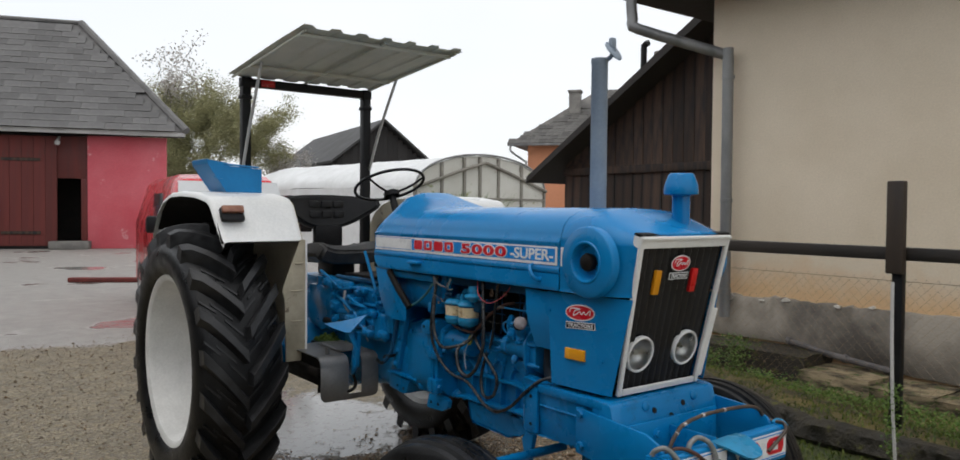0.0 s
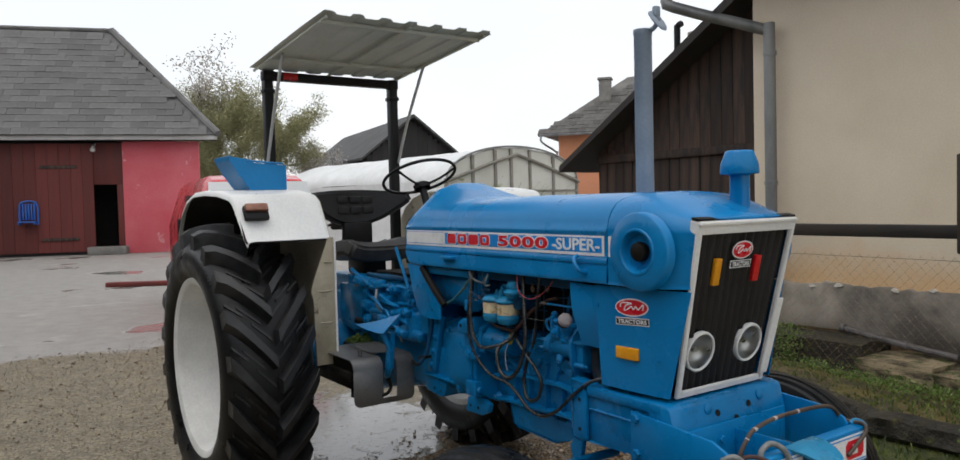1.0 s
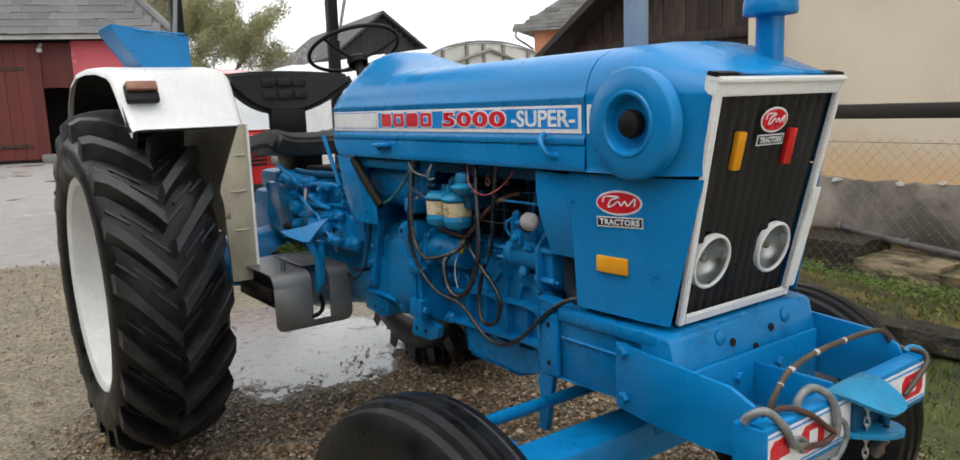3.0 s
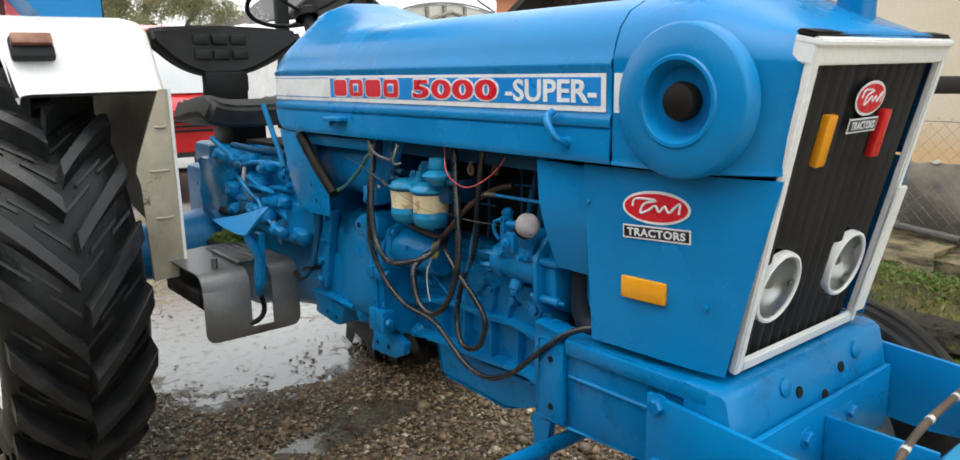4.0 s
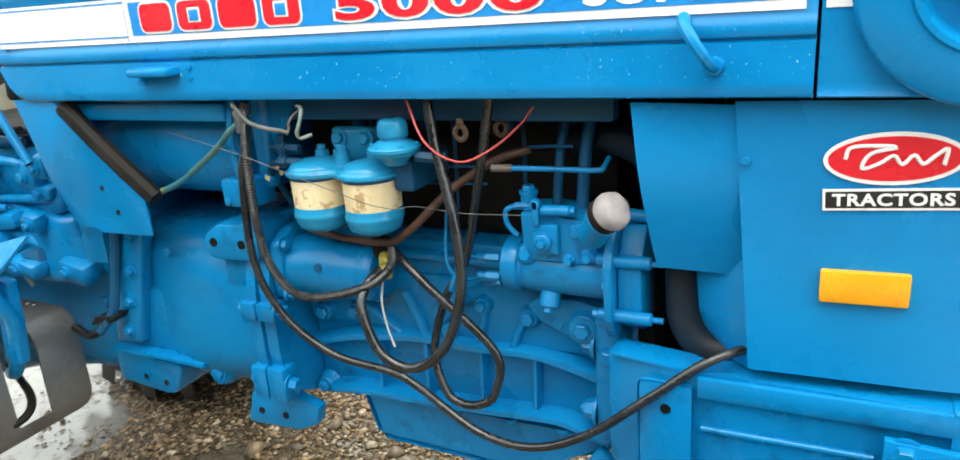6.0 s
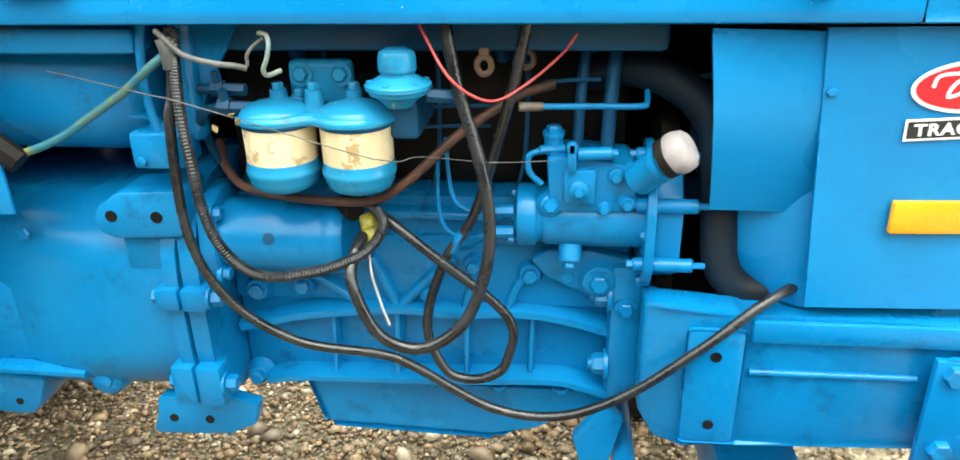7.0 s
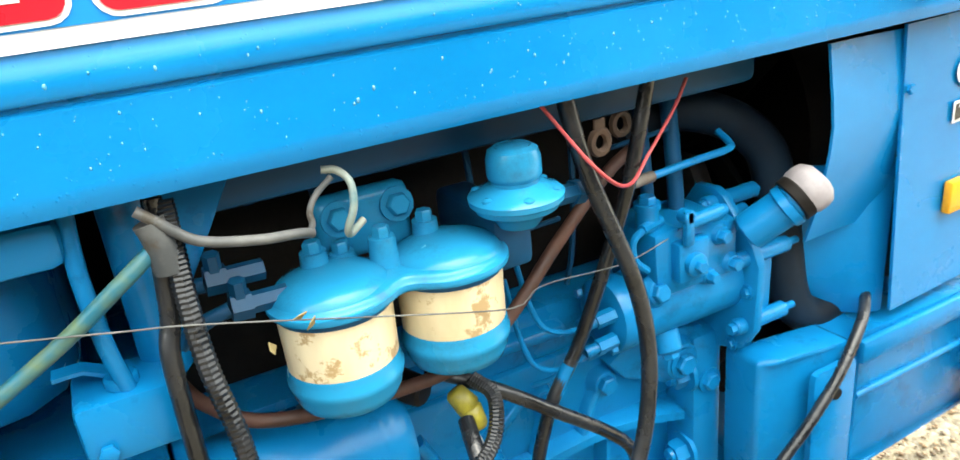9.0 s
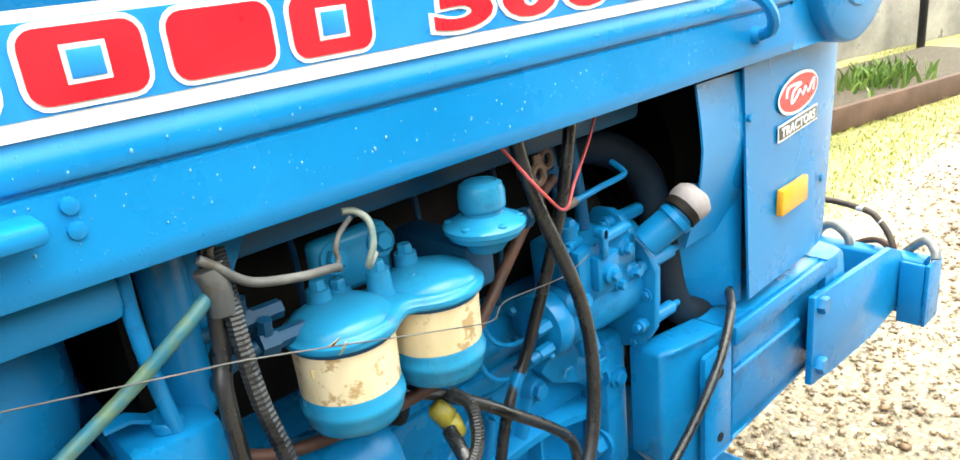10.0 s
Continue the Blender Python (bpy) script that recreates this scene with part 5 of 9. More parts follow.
def rail(s):
    bm = bmesh.new()
    y1, y0 = s * 0.29, s * 0.235
    a, b = min(y0, y1), max(y0, y1)
    prism(bm, [(2.165, 0.775), (2.165, 0.952), (2.182, 0.958), (2.285, 0.956), (2.292, 0.950), (2.655, 0.952), (2.655, 0.76), (2.58, 0.755), (2.30, 0.750), (2.23, 0.735), (2.185, 0.745)], a, b, "xz", 0.006)
    # the rear end draws in towards the engine
    for v in bm.verts:
        if v.co.x < 2.20:
            v.co.y -= s * 0.028 * min(1.0, (2.20 - v.co.x) / 0.03)
    # raised upper flange and pad
    box(bm, (2.300, min(y1, y1 + s * 0.012), 0.918), (2.650, max(y1, y1 + s * 0.012), 0.951), 0.005)
    box(bm, (2.218, min(y1, y1 + s * 0.010), 0.752), (2.296, max(y1, y1 + s * 0.010), 0.935), 0.009)
    tube(bm, [(2.305, y1 + s * 0.001, 0.868), (2.52, y1 + s * 0.001, 0.868)], 0.005, 10, 1)
    return bm


for s in (-1, 1):
    r_ = part("frame_rail", rail(s), BLUE_CAST, tractor, "blue cast front frame rail")
    bm = bmesh.new()
    for x, z in ((2.258, 0.895), (2.258, 0.785)):
        lathe(bm, [(0.0075, 0.0), (0.0075, 0.0014), (0, 0.0014)], axis((x, s * 0.3002, z), (0, s, 0)), 14)
    pieces("bolt_hole", bm, GREASE_AND_SHADE, r_)
    bm = bmesh.new()
    for x, z in ((2.552, 0.892), (2.556, 0.775)):
        bolt(bm, (x, s * 0.312, z), (0, s, 0), 0.016, 0.016)
    pieces("bolt", bm, BLUE_CAST, r_)
    bm = prism(bmesh.new(), [(2.528, 0.745), (2.528, 0.912), (2.86, 0.888), (2.918, 0.862), (2.932, 0.838), (2.932, 0.742), (2.80, 0.728), (2.62, 0.735)], s * 0.304, s * 0.316, "xz", 0.002)
    part("bracket_plate", bm, BLUE, tractor, "blue weight bracket side plate")
bm = bmesh.new()
for_y = ((-0.3015, -0.030), (-0.296, -0.012), (-0.280, -0.003), (-0.255, 0.0), (0.255, 0.0), (0.280, -0.003), (0.296, -0.012), (0.3015, -0.030))
loft(bm, [[(2.60, y, 0.765), (2.60, y, 0.953), (2.660 + dx, y, 0.953 + dx * 0.2), (2.682 + dx, y, 0.950 + dx * 0.3), (2.693 + dx, y, 0.938), (2.714 + dx, y, 0.852), (2.706 + dx, y, 0.765)] for y, dx in for_y])
support = part("front_support", bm, BLUE_CAST, tractor, "blue cast front axle support")
bm = bmesh.new()
for y, z in ((0.005, 0.872), (-0.084, 0.902), (0.082, 0.907)):
    lathe(bm, [(0.011, 0), (0.011, 0.002), (0, 0.002)], axis((2.7035 + (0.9 - z) * 0.23, y, z), (1, 0, 0.23)), 12)
pieces("bolt_hole", bm, GREASE_AND_SHADE, support)
bm = bmesh.new()
for y, z in ((-0.128, 0.922), (0.15, 0.925)):
    lathe(bm, [(0.020, -0.01), (0.018, 0.004), (0.010, 0.008), (0, 0.009)], axis((2.697, y, z), (1, 0, 0.23)), 14)
pieces("boss", bm, BLUE_CAST, support)
part("cross_plate", boxed((2.718, -0.302, 0.735), (2.730, 0.255, 0.874), 0.002), BLUE, tractor, "blue cross plate")
bm = bmesh.new()
for y in (-0.10, 0.075):
    bolt(bm, (2.730, y, 0.824), (1, 0, 0), 0.014, 0.012)
pieces("bolt", bm, BLUE, tractor)
part("centre_plate", boxed((2.731, -0.030, 0.735), (2.930, -0.020, 0.846), 0.002), BLUE, tractor)
bm = bmesh.new()
BX, BF = 2.932, 2.976
prism(bm, [(BX, 0.722), (BX, 0.838), (BX + 0.006, 0.843), (BF - 0.006, 0.843), (BF, 0.838), (BF, 0.722), (BF - 0.005, 0.717), (BX + 0.005, 0.717)], -0.352, 0.340, "xz", 0.002)
bumper = part("bumper_beam", bm, BLUE, tractor, "blue front bumper beam with white band")
# open box post at one end, bent lug at the other
for name, lo, hi in (("post_side", (2.908, -0.372, 0.712), (2.980, -0.364, 0.843)), ("post_back", (2.908, -0.363, 0.712), (2.916, -0.318, 0.843)), ("post_front", (2.972, -0.363, 0.712), (2.980, -0.353, 0.843))):
    part(name, boxed(lo, hi, 0.002), BLUE, bumper)
bm = tube(bmesh.new(), [(2.934, 0.318, 0.842), (2.936, 0.338, 0.851), (2.950, 0.352, 0.848), (2.972, 0.350, 0.836)], 0.0075, 8, 4)
part("end_lug", bm, BLUE_FRESH, bumper, "bent lug with chipped paint")
part("bumper_band", boxed((BF + 0.0002, -0.350, 0.733), (BF + 0.0014, 0.338, 0.827)), DECAL_WHITE, bumper, "white band")
bm = bmesh.new()
for z in (0.739, 0.819):
    box(bm, (BF + 0.0016, -0.350, z - 0.002), (BF + 0.0024, 0.338, z + 0.002))
pieces("pinstripe", bm, DECAL_BLUE, bumper)


def red_mark(y0, y1, ring):
    """A heavy red block sign with rounded corners, with an opening where it is a ring."""
    z0, z1, c = 0.748, 0.809, 0.014
    outer = [(y0 + c, z0), (y1 - c, z0), (y1, z0 + c), (y1, z1 - c), (y1 - c, z1), (y0 + c, z1), (y0, z1 - c), (y0, z0 + c)]
    bm = bmesh.new()
    prism(bm, outer, BF + 0.0016, BF + 0.0026, "yz")
    ob = part("mark", bm, DECAL_RED, bumper, "plain red block mark")
    if ring:
        part("mark_slot", boxed((BF + 0.0028, (y0 + y1) / 2 - 0.016, z0 + 0.014), (BF + 0.0034, (y0 + y1) / 2 + 0.016, z1 - 0.014)), DECAL_WHITE, ob)
    else:
        part("mark_slot", boxed((BF + 0.0028, y0 + 0.030, z0), (BF + 0.0034, y1, z0 + 0.020)), DECAL_WHITE, ob)


for y0, y1, ring in ((-0.342, -0.272, False), (-0.228, -0.140, True), (0.090, 0.166, False), (0.214, 0.320, True)):
    red_mark(y0, y1, ring)

# tow clevis: bent upper tongue, flat lower tongue, pin stub, shackles and chain
bm = bmesh.new()
up = [[(2.944, -0.085, 0.846), (2.940, 0.0, 0.847), (2.938, 0.088, 0.846)], [(2.978, -0.086, 0.846), (2.976, 0.0, 0.849), (2.974, 0.088, 0.846)],
      [(3.000, -0.062, 0.835), (3.004, 0.01, 0.840), (3.006, 0.086, 0.836)], [(3.030, -0.036, 0.818), (3.034, 0.02, 0.826), (3.036, 0.076, 0.824)],
      [(3.055, -0.020, 0.808), (3.058, 0.022, 0.814), (3.058, 0.060, 0.814)], [(3.066, -0.004, 0.804), (3.070, 0.020, 0.807), (3.068, 0.042, 0.808)]]
grid = [[bm.verts.new(p) for p in row] for row in up]
for ra, rb in zip(grid, grid[1:]):
    for k in range(2):
        bm.faces.new((ra[k], ra[k + 1], rb[k + 1], rb[k]))
solid(bm, 0.009)
clevis = part("tow_clevis", bm, BLUE_FRESH, tractor, "blue bent upper tow tongue")
bm = prism(bmesh.new(), [(2.960, -0.060), (2.998, -0.036), (3.041, 0.004), (3.056, 0.030), (3.060, 0.055), (3.050, 0.080), (3.028, 0.097), (2.996, 0.102), (2.960, 0.092)], 0.732, 0.744, "xy", 0.002)
low = part("lower_tongue", bm, BLUE_FRESH, clevis, "flat blue lower tow tongue")
part("pin_hole", lathe(bmesh.new(), [(0.0085, 0.0), (0.0085, 0.0012), (0, 0.0012)], Matrix.Translation((3.018, 0.055, 0.7442)), 14), GREASE_AND_SHADE, low)
bm = bmesh.new()
rod(bm, (3.004, 0.075, 0.744), (3.004, 0.075, 0.828), 0.012, seg=12)
box(bm, (2.977, -0.03, 0.726), (2.990, 0.085, 0.838), 0.003)
part("back_plate", bm, BLUE_DIRTY, clevis, "grimy back plate and spacer")
for pts in ([(2.950, -0.205, 0.835), (2.950, -0.196, 0.860), (2.958, -0.165, 0.877), (2.976, -0.132, 0.860), (2.988, -0.114, 0.825), (2.990, -0.108, 0.785), (2.988, -0.112, 0.762)],
            [(2.935, -0.372, 0.850), (2.945, -0.366, 0.866), (2.966, -0.342, 0.874), (2.984, -0.306, 0.838), (2.988, -0.284, 0.800), (2.986, -0.255, 0.782), (2.984, -0.232, 0.780)]):
    part("shackle", tube(bmesh.new(), pts, 0.0092, 12, 5), HOOK_STEEL, clevis, "dull grey steel shackle")
bm = tube(bmesh.new(), [(2.990, -0.118, 0.800), (2.994, -0.092, 0.792), (2.996, -0.078, 0.765), (2.994, -0.082, 0.738), (2.992, -0.105, 0.712), (2.986, -0.128, 0.706)], 0.0065, 10, 5)
part("link", bm, HOOK_STEEL, clevis)
bm = tube(bmesh.new(), [(2.985, -0.290, 0.792), (2.988, -0.262, 0.800), (2.988, -0.236, 0.790), (2.986, -0.220, 0.772), (2.988, -0.245, 0.766)], 0.0055, 8, 4)
part("link", bm, HOOK_STEEL, clevis)
for k in range(9):
    Mk = Matrix.Translation((3.004 - 0.002 * k, -0.004 + 0.0035 * k, 0.806 - 0.0205 * k)) @ pose(0, 0, 0, 0, 0, 30 + 90 * (k % 2))
    bm = bmesh.new()
    tube(bm, [Mk @ Vector((0.0055 * math.cos(a), 0, 0.0135 * math.sin(a))) for a in np.linspace(0, 2 * math.pi, 11)], 0.0022, 6, 1, True)
    part("chain_link", bm, CHROME, clevis, "thin bright chain link")
bm = lathe(bmesh.new(), [(0, -0.03), (0.012, -0.028), (0.017, -0.008), (0.010, 0.006), (0.014, 0.022), (0, 0.028)], axis((2.985, 0.098, 0.672), (0.4, 0.3, 1)), 10)
part("hook_block", bm, RUSTY, clevis, "rusty hook below the bumper")
HOSE_PTS = [(2.940, -0.292, 0.790), (2.942, -0.290, 0.860), (2.946, -0.262, 0.905), (2.945, -0.225, 0.928), (2.938, -0.117, 0.940), (2.930, 0.015, 0.937), (2.918, 0.150, 0.926), (2.902, 0.240, 0.908), (2.895, 0.288, 0.888),
            (2.902, 0.315, 0.858), (2.930, 0.330, 0.846), (2.972, 0.330, 0.848), (2.988, 0.318, 0.828), (2.987, 0.275, 0.800), (2.984, 0.215, 0.768)]
bm = tube(bmesh.new(), HOSE_PTS, 0.0068, 10, 6)
hose = part("hydraulic_hose", bm, HOSE_TAN, tractor, "looped brown hose with pale worn patches over the bumper", 70)
for k in (2, 3, 4, 5):
    a_, b_ = Vector(HOSE_PTS[k]), Vector(HOSE_PTS[k]).lerp(Vector(HOSE_PTS[k + 1]), 0.10)
    part("worn_patch", rod(bmesh.new(), a_.lerp(b_, -0.25), b_.lerp(a_, 0.2 * (k % 3)), 0.0073, seg=10), FASCIA, hose)
bm = tube(bmesh.new(), [(2.930, -0.300, 0.846), (2.960, -0.262, 0.858), (2.984, -0.215, 0.840), (2.990, -0.155, 0.796), (2.992, -0.125, 0.772), (2.990, -0.160, 0.760), (2.988, -0.215, 0.768), (2.986, -0.240, 0.772)], 0.0068, 8, 5)
part("hydraulic_hose", bm, RUST_HOSE, tractor, "thin red-brown hose looped over the bumper")

# front axle, steering rods, front wheels
bm = boxed((2.31, -0.62, 0.50), (2.45, 0.62, 0.61), 0.014)
box(bm, (2.34, -0.085, 0.56), (2.46, 0.085, 0.75), 0.02)
part("front_axle", bm, BLUE_CAST, tractor, "blue front axle beam")
bm = bmesh.new()
for s in (-1, 1):
    rod(bm, (2.40, s * 0.58, 0.36), (2.40, s * 0.58, 0.68), 0.035, bev=0.005)
    rod(bm, (2.40, s * 0.58, 0.41), (2.40, s * 0.76, 0.41), 0.03)
    box(bm, (2.20, s * 0.60 - 0.02, 0.64), (2.42, s * 0.60 + 0.02, 0.67), 0.006)
pieces("stub_axle", bm, BLUE_CAST, tractor)
for s in (-1, 1):
    bm = rod(bmesh.new(), (2.16, s * 0.62, 0.62), (2.16, s * 0.02, 0.62), 0.019, seg=14)
    part("tie_rod", bm, BLUE_CAST, tractor, "blue steering tie rod")
    bm = prism(bmesh.new(), [(2.075, 0.66), (2.125, 0.73), (2.155, 0.70), (2.135, 0.62), (2.115, 0.50), (2.075, 0.50), (2.090, 0.62)], s * 0.17, s * 0.19, "xz", 0.002)
    part("radius_bracket", bm, BLUE_CAST, tractor)


def front_tyre_profile(R, w):
    return [(R * 0.56, -w * 0.40), (R * 0.62, -w * 0.47), (R * 0.78, -w * 0.52), (R * 0.90, -w * 0.47), (R * 0.955, -w * 0.40), (R * 0.965, -w * 0.30), (R * 0.95, -w * 0.26), (R * 0.985, -w * 0.22), (R * 0.99, -w * 0.10), (R * 0.965, -w * 0.07), (R * 1.0, -w * 0.035)]


def front_wheel(at, s, turn):
    hub = group_part("front_wheel", tractor, "worn black front wheel with pale rim")
    M = Matrix.Translation(at) @ pose(0, 0, 0, 0, 0, turn) @ axis((0, 0, 0), (0, s, 0))
    R, w = 0.42, 0.205
    half = front_tyre_profile(R, w)
    bm = lathe(bmesh.new(), half + [(r, -h) for r, h in half[::-1]], M, 64)
    part("tyre", bm, RUBBER, hub, "worn three-rib front tyre")
    bm = lathe(bmesh.new(), [(R * 0.58, -0.085), (R * 0.60, -0.08), (R * 0.57, -0.05), (R * 0.50, -0.01), (R * 0.50, 0.04), (R * 0.59, 0.075), (R * 0.60, 0.085), (R * 0.57, 0.085), (R * 0.48, 0.05), (R * 0.46, 0.02), (R * 0.20, 0.01), (R * 0.19, 0.055), (R * 0.14, 0.075), (0, 0.078)], M, 40)
    part("rim", bm, WHITE_RIM, hub, "cream-white front rim")
    return hub


front_wheel((2.37, -0.785, 0.42), -1, 9)
front_wheel((2.35, 0.80, 0.42), 1, 2)

# ---- engine ----


def bead(bm, pts, w, base, proud, n=5):
    """A cast rib with sloping flanks that follows (x, z) points on the face y = base and stands proud of it."""
    path = spline([(x, 0.0, z) for x, z in pts], n) if len(pts) > 2 else [Vector((x, 0.0, z)) for x, z in pts]
    rings = []
    for i, p in enumerate(path):
        d = (path[min(i + 1, len(path) - 1)] - path[max(i - 1, 0)]).normalized()
        s = Vector((-d.z, 0, d.x))
        rings.append([tuple(p + s * w * k + Vector((0, base - h, 0))) for k, h in ((1.0, -0.004), (0.72, proud * 0.75), (0.42, proud), (-0.42, proud), (-0.72, proud * 0.75), (-1.0, -0.004))])
    return loft(bm, rings)


def boss(bm, at, out, r, h):
    """A round cast boss with a filleted foot."""
    return lathe(bm, [(r * 1.5, -0.004), (r * 1.2, h * 0.25), (r * 1.05, h * 0.6), (r, h * 0.92), (r * 0.92, h), (0, h)], axis(at, out), 18)


BLK_Y = -0.150
bm = boxed((1.536, BLK_Y, 0.735), (2.150, 0.165, 1.06), 0.012)
block = part("engine_block", bm, BLUE_CAST, tractor, "blue cast engine block with ribs")
bm = boxed((1.540, BLK_Y - 0.014, 0.885), (2.148, BLK_Y - 0.001, 1.000), 0.006)
part("water_jacket", bm, BLUE_CAST, block)
# lower skirt with arched rib, pan rail, upright webs and forked stiffeners
def rib(w, base, proud, pts):
    part("rib", bead(bmesh.new(), pts, w, base, proud), BLUE_CAST, block, "", 60)


rib(0.0130, BLK_Y, 0.034, [(1.545, 0.838), (1.600, 0.852), (1.654, 0.865), (1.792, 0.880), (1.888, 0.876), (1.982, 0.880), (2.037, 0.876), (2.093, 0.863), (2.150, 0.846)])
rib(0.0110, BLK_Y, 0.036, [(1.580, 0.742), (1.650, 0.750), (1.850, 0.753), (2.030, 0.762), (2.085, 0.754), (2.140, 0.738)])
rib(0.0065, BLK_Y, 0.024, [(1.697, 0.868), (1.692, 0.755)])
rib(0.0085, BLK_Y, 0.026, [(1.800, 0.880), (1.794, 0.755)])
rib(0.0065, BLK_Y, 0.024, [(1.909, 0.876), (1.905, 0.756)])
rib(0.0065, BLK_Y, 0.022, [(2.010, 0.876), (2.006, 0.760)])
rib(0.0095, BLK_Y - 0.013, 0.016, [(1.802, 0.880), (1.785, 0.920), (1.764, 0.966)])
rib(0.0095, BLK_Y - 0.013, 0.016, [(1.806, 0.882), (1.845, 0.925), (1.892, 0.968)])
rib(0.0090, BLK_Y - 0.013, 0.015, [(1.748, 0.880), (1.700, 0.915), (1.645, 0.948)])
rib(0.0085, BLK_Y - 0.013, 0.016, [(1.972, 0.885), (1.985, 0.920), (2.006, 0.952)])
rib(0.0085, BLK_Y - 0.013, 0.014, [(1.905, 0.880), (1.918, 0.925), (1.922, 0.968)])
rib(0.0100, BLK_Y - 0.004, 0.014, [(1.560, 1.030), (1.760, 1.034), (1.960, 1.030)])
for x, z, r in ((2.005, 0.946, 0.012), (2.060, 0.948, 0.012), (1.920, 0.958, 0.010), (1.655, 0.915, 0.012), (1.580, 0.905, 0.013), (1.850, 0.905, 0.009), (1.560, 0.745, 0.012)):
    bm = boss(bmesh.new(), (x, BLK_Y - 0.012, z), (0, -1, 0), r * 1.35, 0.016)
    bolt(bm, (x, BLK_Y - 0.028, z), (0, -1, 0), r, 0.010, False)
    part("bolt", bm, BLUE_CAST, block)
for x in (1.63, 1.74, 1.85, 1.955, 2.055):
    part("bolt", bolt(bmesh.new(), (x, -0.168, 0.741), (0, 0, -1), 0.009, 0.008), BLUE_CAST, block)
# arm and lug that take the front frame
bm = prism(bmesh.new(), [(2.005, 0.975), (2.030, 0.992), (2.090, 0.992), (2.150, 0.980), (2.162, 0.960), (2.150, 0.925), (2.110, 0.918), (2.070, 0.930), (2.030, 0.945)], -0.186, -0.140, "xz", 0.006)
arm = part("engine_mount_arm", bm, BLUE_CAST, block, "blue cast engine mounting arm")
bm = boss(bmesh.new(), (2.106, -0.185, 0.948), (0, -1, 0), 0.024, 0.014)
bolt(bm, (2.106, -0.199, 0.948), (0, -1, 0), 0.014, 0.012)
part("bolt", bm, BLUE_CAST, arm)
bm = boxed((2.122, -0.200, 0.745), (2.172, -0.135, 0.975), 0.012)
lug = part("engine_mount_lug", bm, BLUE_CAST, block)
for z in (0.918, 0.800):
    bm = bolt(bmesh.new(), (2.121, -0.182, z), (-1, 0, 0), 0.017, 0.020)
    lathe(bm, [(0.010, 0.018), (0.0085, 0.026), (0, 0.027)], axis((2.121, -0.182, z), (-1, 0, 0)), 12)
    part("bolt", bm, BLUE_CAST, lug)
part("bolt", bolt(bmesh.new(), (2.146, -0.201, 0.908), (0, -1, 0), 0.012, 0.01), BLUE_CAST, lug)
bm = bmesh.new()
loft(bm, [[(x, y, z) for x, z in ((1.625 + d, 0.738), (1.655 + d, 0.632), (1.955 - d, 0.622), (2.015 - d, 0.660), (2.14 - d, 0.70), (2.15 - d, 0.738))] for y, d in ((-0.152, 0.004), (-0.140, 0.0), (0.140, 0.0), (0.150, 0.004))])
bmesh.ops.bevel(bm, geom=[e for e in bm.edges], offset=0.012, segments=2, affect="EDGES")
part("oil_sump", bm, BLUE_CAST, tractor, "blue oil sump")
# head and rocker cover are black to carry the engine bay's shade
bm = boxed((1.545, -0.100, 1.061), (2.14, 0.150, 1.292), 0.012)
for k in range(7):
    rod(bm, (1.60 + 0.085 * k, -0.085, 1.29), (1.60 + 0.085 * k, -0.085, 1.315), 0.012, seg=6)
part("cylinder_head", bm, GREASE_AND_SHADE, tractor, "cylinder head in oily black that carries the bay's shade")
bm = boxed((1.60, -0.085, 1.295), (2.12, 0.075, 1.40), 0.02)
part("rocker_cover", bm, GREASE_AND_SHADE, tractor, "rocker cover darkened for the shade under the bonnet")
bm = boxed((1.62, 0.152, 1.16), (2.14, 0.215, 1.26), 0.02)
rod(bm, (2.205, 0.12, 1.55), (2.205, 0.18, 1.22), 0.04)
part("exhaust_manifold", bm, GREASE_AND_SHADE, tractor)
for x in (1.70, 1.86, 1.985):
    part("injector_pipe", tube(bmesh.new(), [(x, -0.115, 1.29), (x + 0.01, -0.135, 1.275), (x + 0.014, -0.142, 1.22), (x + 0.01, -0.140, 1.12), (x, -0.138, 1.07)], 0.0035, 6, 4), BLUE_DIRTY, tractor, "thin grimy injector pipe")
for x, r in ((2.068, 0.0075), (2.108, 0.0095)):
    part("dipstick_tube", tube(bmesh.new(), [(x + 0.012, -0.150, 1.305), (x + 0.004, -0.172, 1.235), (x, -0.185, 1.160), (x, -0.185, 1.120)], r, 10, 4), BLUE_DIRTY, tractor, "grimy upright pipe beside the pump")
for z, xa, xb in ((1.236, 2.020, 2.095), (1.200, 1.85, 1.96), (1.172, 1.83, 1.95)):
    part("leak_off_pipe", tube(bmesh.new(), [(xa, -0.185, z), ((xa + xb) / 2, -0.190, z + 0.004), (xb, -0.186, z + 0.004)], 0.0028, 6, 4), BLUE_DIRTY, tractor)
for x in (1.66, 1.80, 1.96, 2.08):
    part("injector", rod(bmesh.new(), (x, -0.095, 1.25), (x, -0.140, 1.31), 0.012, 0.010, 10, 0.002), BLUE_DIRTY, tractor)
bm = boxed((1.60, -0.236, 1.284), (2.175, -0.205, 1.330), 0.010)
shelf = part("bonnet_rail", bm, BLUE_DIRTY, tractor, "grimy blue inner rail under the bonnet edge")
